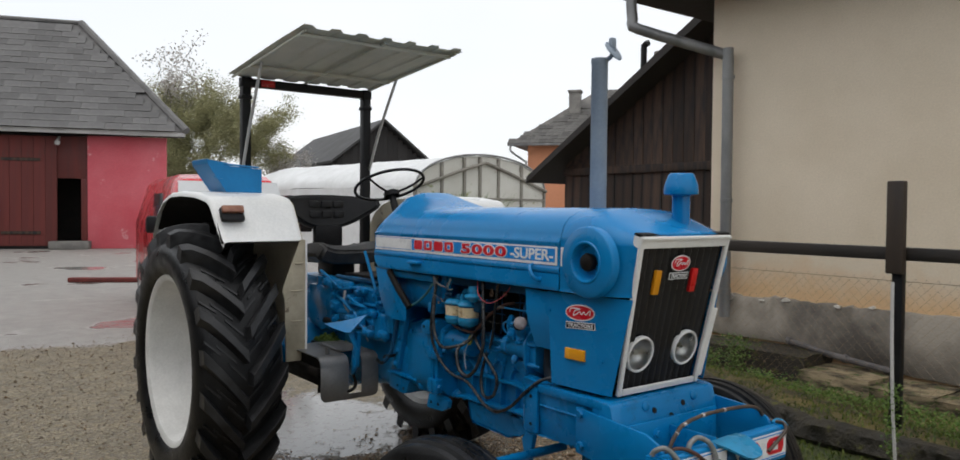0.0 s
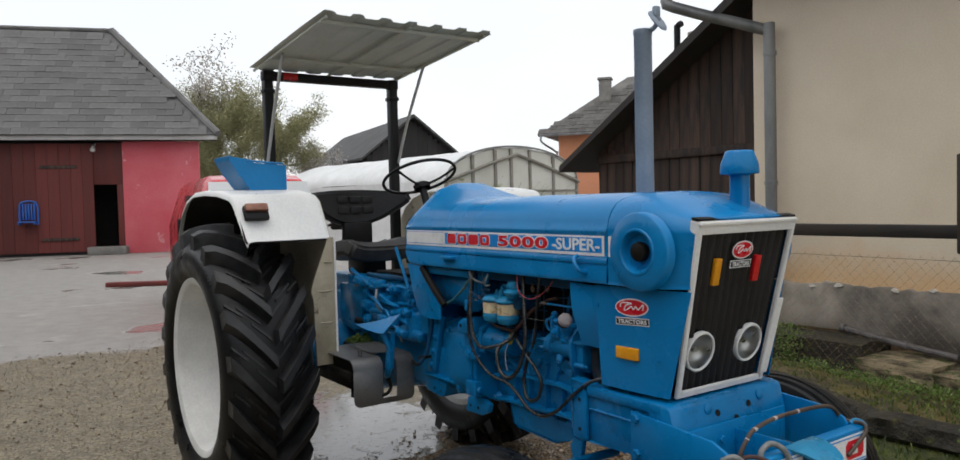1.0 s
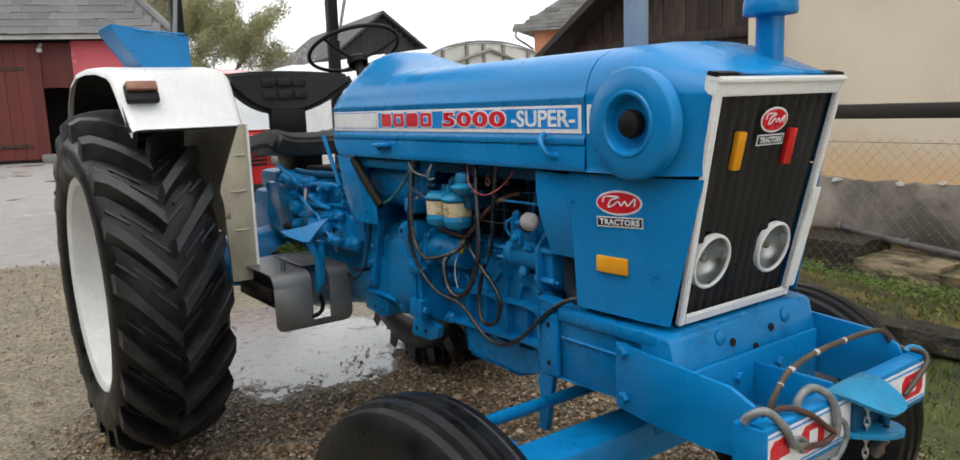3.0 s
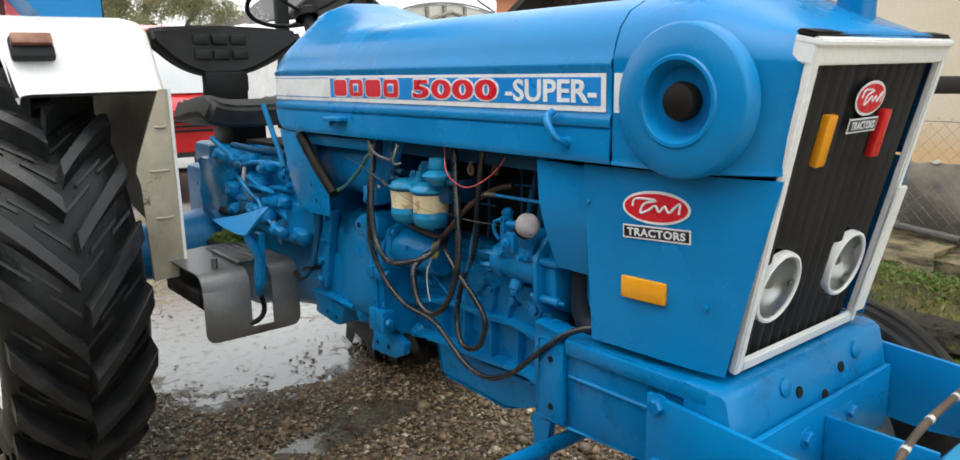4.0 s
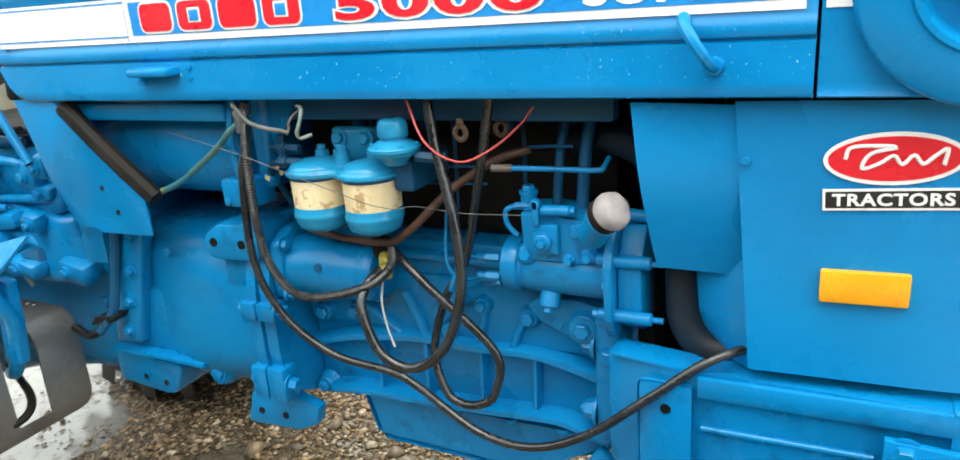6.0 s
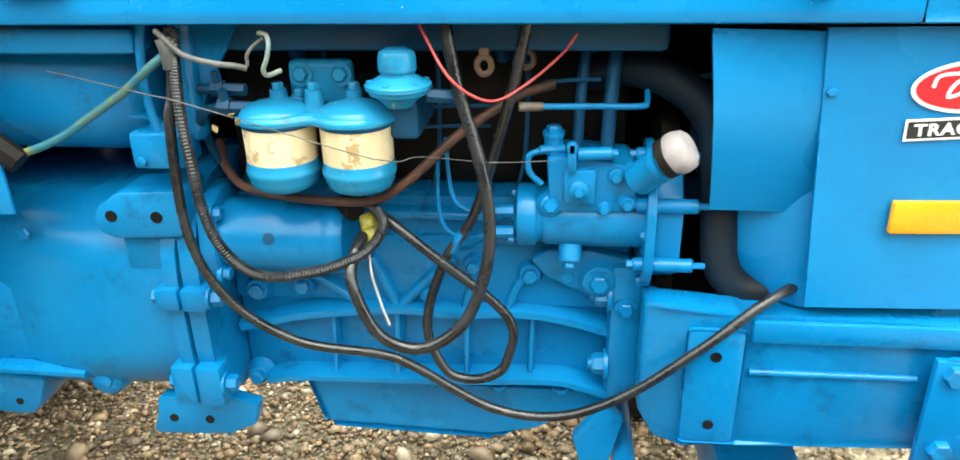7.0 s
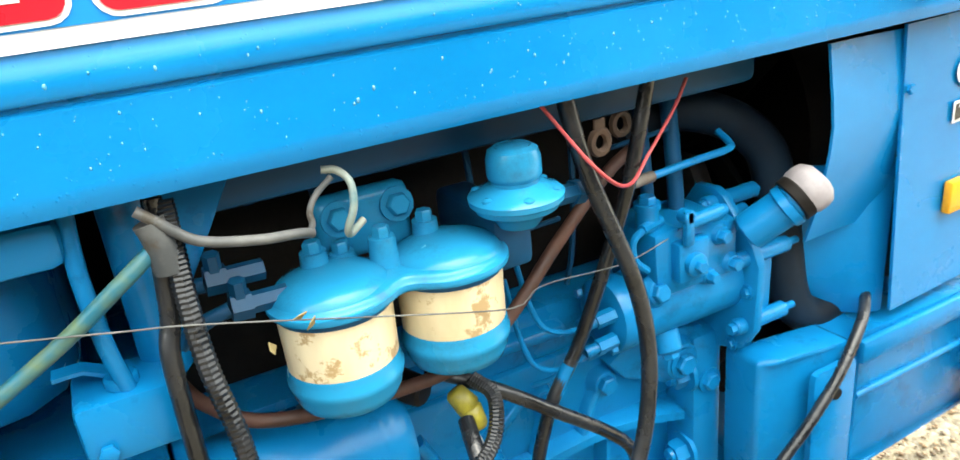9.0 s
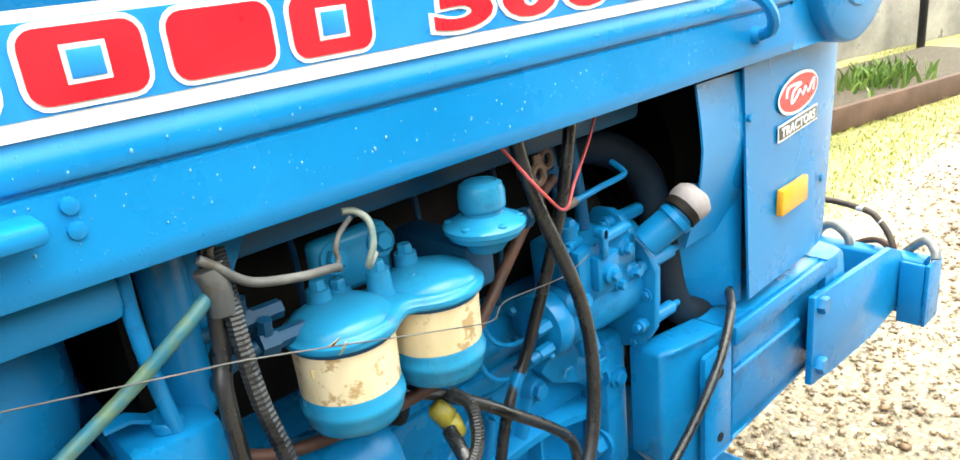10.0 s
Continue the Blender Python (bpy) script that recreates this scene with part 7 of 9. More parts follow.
bm = prism(bmesh.new(), [(1.03, 0.845), (1.10, 0.86), (1.115, 0.878), (1.05, 0.868)], -0.275, -0.235, "xz", 0.003)
tube(bm, [(0.955, -0.26, 0.825), (1.0, -0.265, 0.815), (1.04, -0.268, 0.828), (1.075, -0.27, 0.858)], 0.009, 8, 4)
part("brake_lever", bm, BLACK, tractor)

bm = bmesh.new()
loft(bm, [[(x, u, v) for u, v in rounded(w, z0, z1, 0.05)] for x, w, z0, z1 in ((0.16, 0.20, 0.55, 1.03), (0.40, 0.20, 0.56, 1.05), (0.62, 0.185, 0.62, 1.06), (0.86, 0.18, 0.66, 1.05), (1.098, 0.185, 0.68, 1.04))])
gearbox = part("gearbox", bm, BLUE_CAST, tractor, "blue gearbox housing")
bm = boxed((-0.30, -0.19, 0.52), (0.158, 0.19, 1.10), 0.03)
for s in (-1, 1):
    rod(bm, (0.0, s * 0.15, 0.77), (0.0, s * 0.70, 0.77), 0.17, 0.09, 24)
part("rear_axle", bm, BLUE_CAST, tractor, "blue rear axle housing with trumpets")
bm = boxed((-0.25, -0.16, 1.10), (0.45, 0.16, 1.205), 0.025)
box(bm, (0.46, -0.14, 1.055), (0.98, 0.14, 1.12), 0.02)
rod(bm, (0.60, -0.205, 1.155), (0.60, 0.15, 1.155), 0.045, seg=20, bev=0.006)
rod(bm, (0.36, -0.225, 1.165), (0.36, 0.15, 1.165), 0.055, seg=20, bev=0.006)
rod(bm, (0.80, -0.12, 1.05), (0.80, -0.12, 1.20), 0.050, 0.040, 20, 0.006)
rod(bm, (0.20, -0.20, 1.22), (0.20, -0.20, 1.10), 0.05, seg=18, bev=0.005)
lift = part("hydraulic_lift_cover", bm, BLUE_CAST, tractor, "blue hydraulic lift cover with valves")
bm = bmesh.new()
for at, d in (((0.52, -0.155, 1.12), (0, 0, 1)), ((0.70, -0.150, 1.12), (0, 0, 1)), ((0.90, -0.13, 1.12), (0, 0, 1)), ((0.97, -0.186, 0.98), (0, -1, 0)), ((0.85, -0.184, 0.99), (0, -1, 0)), ((0.72, -0.186, 0.99), (0, -1, 0)), ((0.60, -0.206, 1.155), (0, -1, 0)), ((0.36, -0.226, 1.165), (0, -1, 0)), ((0.98, -0.184, 0.86), (0, -1, 0)), ((1.06, -0.187, 0.80), (0, -1, 0)), ((1.03, -0.19, 0.95), (0, -1, 0))):
    bolt(bm, at, d, 0.014, 0.014)
pieces("bolt", bm, BLUE_CAST, lift)
def gear_pipe(pts, r, mt, lab):
    part("pipe", tube(bmesh.new(), pts, r, 10, 5), mt, tractor, lab)


gear_pipe([(0.22, -0.24, 1.25), (0.38, -0.25, 1.21), (0.50, -0.25, 1.17), (0.66, -0.24, 1.185), (0.80, -0.22, 1.185), (0.90, -0.19, 1.15)], 0.011, BLUE_CAST, "bent blue hydraulic pipe")
gear_pipe([(0.28, -0.21, 1.20), (0.42, -0.23, 1.12), (0.60, -0.235, 1.085), (0.78, -0.225, 1.10), (0.92, -0.205, 1.095), (0.985, -0.20, 1.06), (1.0, -0.20, 1.0)], 0.010, BLUE_CAST, "bent blue hydraulic pipe")
gear_pipe([(0.44, -0.24, 1.235), (0.60, -0.215, 1.225), (0.72, -0.20, 1.225), (0.80, -0.17, 1.215)], 0.013, BLUE_DIRTY, "")
gear_pipe([(0.56, -0.25, 1.16), (0.575, -0.265, 1.10), (0.60, -0.26, 1.06), (0.61, -0.24, 1.03)], 0.008, WIRE_GREY, "pale grey cable")
gear_pipe([(0.35, -0.23, 1.02), (0.55, -0.24, 1.035), (0.75, -0.23, 1.03), (0.9, -0.22, 0.985)], 0.016, BLUE_CAST, "blue linkage rod")
gear_pipe([(0.30, -0.25, 0.96), (0.48, -0.25, 0.965), (0.62, -0.25, 0.985)], 0.020, GREASE_AND_SHADE, "dark linkage rod")
gear_pipe([(0.98, -0.285, 1.20), (0.93, -0.29, 1.30), (0.885, -0.30, 1.405)], 0.009, BLUE_CAST, "thin blue hand lever")
gear_pipe([(0.76, -0.24, 1.03), (0.80, -0.25, 0.95), (0.815, -0.24, 0.90)], 0.005, WIRE_GREY, "")
bm = boxed((0.40, -0.17, 1.235), (0.98, 0.16, 1.250), 0.004)
box(bm, (0.55, -0.22, 1.25), (0.86, -0.20, 1.262), 0.004)
part("tunnel_plate", bm, GREASE_AND_SHADE, tractor, "oily black tunnel plate")

# uneven cast body that carries the small castings
for (x0, x1, y0, z0, z1), seed in (((0.26, 1.02, -0.232, 0.925, 1.075), 3), ((0.24, 0.96, -0.215, 1.060, 1.185), 8), ((0.10, 0.40, -0.26, 0.90, 1.16), 13)):
    bm = boxed((x0, y0, z0), (x1, -0.10, z1))
    bmesh.ops.subdivide_edges(bm, edges=bm.edges[:], cuts=9, use_grid_fill=True)
    for v in bm.verts:
        v.co += 0.030 * noise.noise_vector(v.co * 7.0 + Vector((seed, 0, 0))) + 0.014 * noise.noise_vector(v.co * 19.0 + Vector((0, seed, 0)))
    bmesh.ops.smooth_vert(bm, verts=bm.verts[:], factor=0.5, use_axis_x=True, use_axis_y=True, use_axis_z=True)
    part("valve_body", bm, BLUE_CAST, lift, "uneven blue valve body casting", 70)

# small castings, levers and bolts crowded round the gearbox
rnd = random.Random(41)
for k in range(26):
    x, z = rnd.uniform(0.30, 1.00), rnd.uniform(0.94, 1.22)
    y = -0.205 - rnd.uniform(0.0, 0.035) - (0.022 if z < 1.08 else 0.0)
    w, h, d = rnd.uniform(0.02, 0.06), rnd.uniform(0.015, 0.035), rnd.uniform(0.02, 0.045)
    m = Matrix.Translation((x, y, z)) @ pose(0, 0, 0, rnd.uniform(-10, 10), rnd.uniform(-14, 14), rnd.uniform(-8, 8))
    bm = box(bmesh.new(), (-w, -d, -h), (w, d, h), min(w, h, d) * 0.75, m)
    p = m @ Vector((rnd.uniform(-0.4, 0.4) * w, -d, 0))
    bolt(bm, p, (m.to_3x3() @ Vector((0, -1, 0))), rnd.uniform(0.007, 0.013), 0.010)
    part("valve_casting", bm, BLUE_CAST if k % 9 else BLUE_DIRTY, lift, "")
for k in range(4):
    x, z = rnd.uniform(0.32, 0.85), rnd.uniform(1.02, 1.22)
    bm = tube(bmesh.new(), [(x, -0.26, z), (x + 0.06, -0.275, z + rnd.uniform(-0.03, 0.03)), (x + 0.13, -0.27, z - rnd.uniform(0.0, 0.05)), (x + 0.19, -0.25, z - rnd.uniform(0.02, 0.09))], rnd.uniform(0.005, 0.009), 8, 4)
    part("linkage", bm, BLUE_CAST, lift)

# fuel tank and side sheet under the rear of the bonnet
bm = bmesh.new()
loft(bm, [[(x, u * k, 1.235 + (v - 1.235) * k) for u, v in rounded(0.222, 1.125, 1.320, 0.085)] for x, k in ((1.03, 0.9), (1.05, 1.0), (1.40, 1.0), (1.445, 0.97), (1.475, 0.90), (1.490, 0.76))])
part("fuel_tank", bm, BLUE_CAST, tractor, "blue fuel tank below the bonnet")
bm = bmesh.new()
box(bm, (1.13, -0.280, 1.287), (1.515, -0.225, 1.322), 0.010)
part("tank_skirt", bm, BLUE_CAST, tractor)
bm = bmesh.new()
tube(bm, [(1.14, -0.296, 1.315), (1.235, -0.300, 1.235), (1.335, -0.296, 1.150)], 0.017, 8, 3)
part("rubber_seal", bm, GREASE_AND_SHADE, tractor, "black diagonal rubber seal")
bm = prism(bmesh.new(), [(1.010, 1.330), (1.125, 1.326), (1.150, 1.300), (1.312, 1.165), (1.312, 1.078), (1.175, 1.075), (1.165, 1.085), (1.115, 1.085), (1.060, 1.180)], -0.304, -0.299, "xz", 0.001)
sheet = part("side_sheet", bm, BLUE, tractor, "blue sheet-metal side plate")
bm = bmesh.new()
for x, z in ((1.205, 1.165), (1.235, 1.12)):
    lathe(bm, [(0.005, 0), (0.005, 0.001), (0, 0.001)], axis((x, -0.3043, z), (0, -1, 0)), 10)
pieces("bolt_hole", bm, GREASE_AND_SHADE, sheet)
bm = prism(bmesh.new(), [(1.010, 1.330), (1.125, 1.326), (1.312, 1.165), (1.312, 1.078), (1.115, 1.085), (1.060, 1.180)], 0.299, 0.304, "xz", 0.001)
part("side_sheet", bm, BLUE, tractor)
bm = boxed((1.03, -0.25, 0.98), (1.10, 0.25, 1.33), 0.01)
part("firewall", bm, BLUE_CAST, tractor)
# tank stay, tank leg with gusset, relay box, flat strap
bm = tube(bmesh.new(), [(1.520, -0.262, 1.330), (1.517, -0.272, 1.280), (1.520, -0.278, 1.225), (1.525, -0.276, 1.190)], 0.0062, 10, 3)
part("tank_stay", bm, BLUE_CAST, tractor)
bm = lathe(bmesh.new(), [(0, 1.166), (0.012, 1.168), (0.018, 1.175), (0.019, 1.185), (0.019, 1.325)], Matrix.Translation((1.555, -0.234, 0)), 18)
leg = part("tank_leg", bm, BLUE_CAST, tractor, "blue tubular tank leg")
bm = prism(bmesh.new(), [(1.535, 1.322), (1.635, 1.322), (1.600, 1.262), (1.572, 1.215), (1.560, 1.215)], -0.238, -0.232, "xz", 0.001)
part("gusset", bm, BLUE_CAST, leg, "blue gusset sheet")
bm = boxed((1.487, -0.288, 1.140), (1.556, -0.226, 1.190), 0.006)
rod(bm, (1.522, -0.268, 1.189), (1.522, -0.268, 1.199), 0.012, seg=14, bev=0.002)
bolt(bm, (1.502, -0.289, 1.152), (0, -1, 0), 0.007, 0.004, False)
part("relay_box", bm, BLUE_CAST, tractor, "small blue relay box")
bm = bmesh.new()
loft(bm, [[(x, -0.262, z), (x, -0.246, z)] for x, z in ((1.480, 1.206), (1.500, 1.206), (1.514, 1.198), (1.518, 1.184), (1.512, 1.168))], closed=False)
solid(bm, 0.003)
part("bent_bracket", bm, BLUE_CAST, tractor)

# ---- hoses and wires over the engine ----
def cable(name, mt, r, lab, *pts):
    """A loose cable or hose that sags smoothly through a few points."""
    part(name, tube(bmesh.new(), list(pts), r * (0.88 if r > 0.004 else 1.0), 14 if r > 0.004 else 8, 10), mt, tractor, lab, 75)


cable("battery_cable", RUBBER_DRY, 0.0078, "long black battery cable hanging along the engine", (1.572, -0.292, 1.325), (1.564, -0.296, 1.246), (1.556, -0.304, 1.201), (1.561, -0.315, 1.055), (1.6, -0.304, 0.953), (1.685, -0.294, 0.889), (1.798, -0.291, 0.872), (1.85, -0.291, 0.852), (1.954, -0.295, 0.793), (2.05, -0.304, 0.789), (2.141, -0.306, 0.83), (2.234, -0.306, 0.908), (2.313, -0.285, 0.969), (2.385, -0.235, 0.985))
cable("battery_cable", RUBBER_DRY, 0.0092, "thick black cable looped below the filters", (1.904, -0.274, 1.335), (1.918, -0.284, 1.26), (1.953, -0.307, 1.137), (1.957, -0.316, 1.04), (1.926, -0.327, 0.951), (1.867, -0.33, 0.909), (1.811, -0.332, 0.93), (1.778, -0.322, 0.996), (1.776, -0.298, 1.027), (1.783, -0.266, 1.044))
cable("battery_cable", RUBBER_DRY, 0.0082, "black cable with a drooping loop", (1.77, -0.215, 1.078), (1.805, -0.243, 1.064), (1.869, -0.258, 1.018), (1.977, -0.255, 0.919), (1.976, -0.261, 0.849), (1.952, -0.264, 0.824), (1.915, -0.261, 0.816), (1.884, -0.258, 0.832), (1.86, -0.246, 0.896), (1.887, -0.241, 0.993), (1.932, -0.243, 1.07), (1.978, -0.263, 1.219), (2.005, -0.268, 1.335))
cable("fuel_return_hose", RUST_HOSE, 0.0074, "brown rusted fuel pipe", (2.035, -0.205, 1.238), (1.985, -0.222, 1.224), (1.914, -0.24, 1.179), (1.836, -0.246, 1.11), (1.772, -0.236, 1.08), (1.63, -0.23, 1.09), (1.575, -0.2, 1.11), (1.55, -0.16, 1.14))
cable("green_hose", HOSE_GREEN, 0.0064, "blue-green hose with yellow wear", (1.572, -0.298, 1.3), (1.564, -0.299, 1.292), (1.538, -0.3, 1.274), (1.499, -0.293, 1.245), (1.443, -0.287, 1.211), (1.394, -0.285, 1.182), (1.336, -0.285, 1.16), (1.29, -0.28, 1.155))
cable("red_wire", WIRE_RED, 0.0018, "thin red wire loop", (1.876, -0.284, 1.325), (1.914, -0.305, 1.266), (1.959, -0.29, 1.236), (2.002, -0.268, 1.252), (2.044, -0.256, 1.286), (2.062, -0.252, 1.31))
cable("grey_conduit", WIRE_DIRTY, 0.0042, "dirty grey taped wire", (1.56, -0.304, 1.322), (1.569, -0.306, 1.314), (1.592, -0.308, 1.294), (1.628, -0.311, 1.285), (1.656, -0.309, 1.281), (1.668, -0.305, 1.277))
cable("grey_conduit", WIRE_DIRTY, 0.0024, "", (1.664, -0.306, 1.276), (1.669, -0.304, 1.283), (1.669, -0.303, 1.292), (1.676, -0.3, 1.302), (1.69, -0.298, 1.312))
cable("clip_wire", WIRE_PALE, 0.003, "pale bent wire end", (1.684, -0.296, 1.318), (1.694, -0.299, 1.316), (1.7, -0.308, 1.308), (1.698, -0.314, 1.292), (1.692, -0.314, 1.278), (1.694, -0.308, 1.27), (1.708, -0.298, 1.274))
cable("bare_wire", WIRE_DIRTY, 0.0007, "thin bare wire strung across", (1.4, -0.29, 1.27), (1.528, -0.304, 1.246), (1.59, -0.316, 1.236), (1.785, -0.314, 1.177), (1.83, -0.303, 1.163), (1.845, -0.29, 1.158), (1.872, -0.28, 1.161), (1.957, -0.282, 1.156), (2.035, -0.255, 1.15))
cable("white_wire", WIRE_GREY, 0.002, "short white wire", (1.79, -0.27, 1.03), (1.796, -0.29, 1), (1.808, -0.3, 0.96), (1.818, -0.3, 0.925))
cable("fuel_pipe", BLUE_CAST, 0.0046, "straight thin blue fuel pipe", (2.02, -0.248, 1.219), (2.085, -0.236, 1.217), (2.144, -0.226, 1.215), (2.153, -0.22, 1.219), (2.155, -0.2, 1.228))
cable("pipe_union", RUSTY, 0.0066, "tan tarnished pipe union", (1.992, -0.253, 1.22), (2.006, -0.2505, 1.2195), (2.022, -0.2477, 1.219))
cable("cable_sleeve", BLUE_CAST, 0.0082, "blue paint on the black cable", (1.898, -0.2405, 1.012), (1.906, -0.2405, 1.025), (1.915, -0.241, 1.04))
# ribbed conduit
bm = tube(bmesh.new(), [(1.578, -0.292, 1.322), (1.577, -0.300, 1.289), (1.576, -0.306, 1.249), (1.578, -0.312, 1.200), (1.585, -0.320, 1.151), (1.589, -0.321, 1.101), (1.602, -0.321, 1.054), (1.630, -0.321, 1.019), (1.666, -0.321, 1.005), (1.716, -0.320, 1.011), (1.759, -0.314, 1.022), (1.795, -0.296, 1.036), (1.812, -0.270, 1.060), (1.800, -0.250, 1.075)], 0.0070, 8, 22, False, 0.10)
part("ribbed_conduit", bm, RUBBER_DRY, tractor, "ribbed black wiring conduit", 20)
bm = tube(bmesh.new(), [(1.566, -0.299, 1.312), (1.570, -0.300, 1.296), (1.571, -0.300, 1.276)], 0.0105, 14, 3)
part("tape_wrap", bm, WIRE_DIRTY, tractor, "dirty grey tape round the wires", 75)
for cx, cz, a in ((1.644, 1.222, 0.5), (1.622, 1.205, 1.9), (1.652, 1.214, 1.1)):
    bm = bmesh.new()
    bm.faces.new([bm.verts.new((cx + r_ * math.cos(a + g), -0.318 + 0.004 * math.sin(3 * g), cz + r_ * math.sin(a + g))) for g, r_ in ((0, 0.007), (1.2, 0.003), (2.9, 0.006), (4.6, 0.003))])
    solid(bm, 0.0008)
    part("dry_leaf", bm, LEAF_DRY, tractor, "scrap of dry leaf caught on the wire")

# ---- footstep, pedal ----
bm = bmesh.new()
SX = 0.932
# top plate, rounded fold and front drop with a slot for the pedal
fold = [(SX - 0.055 + 0.055 * math.sin(radians(a)), 0.862 - 0.055 + 0.055 * math.cos(radians(a))) for a in range(0, 91, 15)]
prof = [(0.50, 0.862)] + fold


def strip(bm, y0, y1, pr):
    loft(bm, [[(x, y, z) for x, z in pr] for y in (y0, y1)], closed=False)


strip(bm, -0.578, -0.418, prof)
strip(bm, -0.340, -0.240, prof)
strip(bm, -0.418, -0.340, [(0.50, 0.862), (0.800, 0.862)])
bmesh.ops.remove_doubles(bm, verts=bm.verts[:], dist=0.0005)
solid(bm, 0.005)
prism(bm, [(-0.578, 0.808), (-0.578, 0.664), (-0.574, 0.646), (-0.560, 0.632), (-0.542, 0.628), (-0.278, 0.628), (-0.258, 0.632), (-0.244, 0.646), (-0.240, 0.664), (-0.240, 0.808), (-0.340, 0.808), (-0.340, 0.655), (-0.418, 0.655), (-0.418, 0.808)], SX - 0.005, SX, "yz", 0.0012)
step_ = part("footstep", bm, STEEL, tractor, "bent grey steel footstep plate")
bm = bmesh.new()
for i in range(14):
    for j in range(7):
        lathe(bm, [(0.0055, 0.0), (0.004, 0.0035), (0, 0.004)], Matrix.Translation((0.55 + 0.022 * i, -0.42 + 0.026 * j, 0.8655)), 6)
tagged(part("tread_studs", bm, STEEL, step_), kind="stuff")
bm = boxed((0.62, -0.43, 0.868), (0.86, -0.405, 0.878), 0.003)
rod(bm, (0.845, -0.50, 0.866), (0.845, -0.50, 0.898), 0.011, seg=10)
part("step_catch", bm, STEEL, step_)
bm = boxed((0.60, -0.585, 0.755), (0.89, -0.555, 0.80), 0.01)
box(bm, (0.45, -0.55, 0.79), (0.90, -0.50, 0.855), 0.008)
box(bm, (0.28, -0.498, 0.670), (0.88, -0.455, 0.850), 0.008)
rod(bm, (0.70, -0.476, 0.672), (0.70, -0.476, 0.625), 0.010, seg=10)
part("step_bracket", bm, GREASE_AND_SHADE, tractor, "greasy black step bracket")
bm = bmesh.new()
pad_pts = [(0.660, -0.425, 0.992), (0.800, -0.440, 0.986), (0.935, -0.445, 0.984), (1.005, -0.445, 0.990), (1.070, -0.430, 1.046), (1.105, -0.400, 1.092), (0.990, -0.385, 1.062), (0.830, -0.390, 1.026)]
a_ = [bm.verts.new(p) for p in pad_pts]
bm.faces.new(a_)
solid(bm, 0.006)
pedal = part("brake_pedal", bm, BLUE, tractor, "bent blue brake pedal plate")
bm = tube(bmesh.new(), [(0.945, -0.425, 1.000), (0.965, -0.415, 0.96), (0.965, -0.390, 0.90), (0.935, -0.38, 0.82), (0.90, -0.375, 0.77), (0.86, -0.36, 0.75)], 0.016, 10, 5)
part("pedal_arm", bm, BLUE, pedal, "curved blue pedal arm")
bm = prism(bmesh.new(), [(0.905, 0.80), (0.96, 0.80), (0.975, 0.90), (0.985, 0.985), (0.955, 0.99), (0.93, 0.985), (0.94, 0.95), (0.935, 0.90)], -0.395, -0.372, "xz", 0.004)
part("pedal_web", bm, BLUE, pedal)
bm = tube(bmesh.new(), [(0.80, -0.33, 0.74), (0.90, -0.36, 0.70), (0.93, -0.40, 0.675), (0.91, -0.46, 0.665)], 0.009, 8, 5)
part("brake_rod", bm, GREASE_AND_SHADE, tractor)
bm = boxed((0.20, -0.30, 0.795), (0.52, -0.16, 0.828), 0.008)
part("step_bracket", bm, GREASE_AND_SHADE, tractor)
bm = bmesh.new()
for k in range(170):
    p = Vector((0.36 + random.uniform(-0.15, 0.15), -0.235 + random.uniform(-0.05, 0.05), 0.832))
    p.z += abs(random.gauss(0, 0.020)) * (1.2 - abs(p.x - 0.36) / 0.15)
    lathe(bm, [(0, -0.01), (0.013, 0), (0, 0.014)], Matrix.Translation(p) @ pose(0, 0, 0, random.uniform(0, 90), random.uniform(0, 90), 0), 5)
solo("moss_clump", bm, MOSS, "clump of green moss lying behind the footstep", "moss", "stuff")

# ---- rear wheels ----
RC, RW = Vector((0.04, -0.900, 0.765)), 0.45


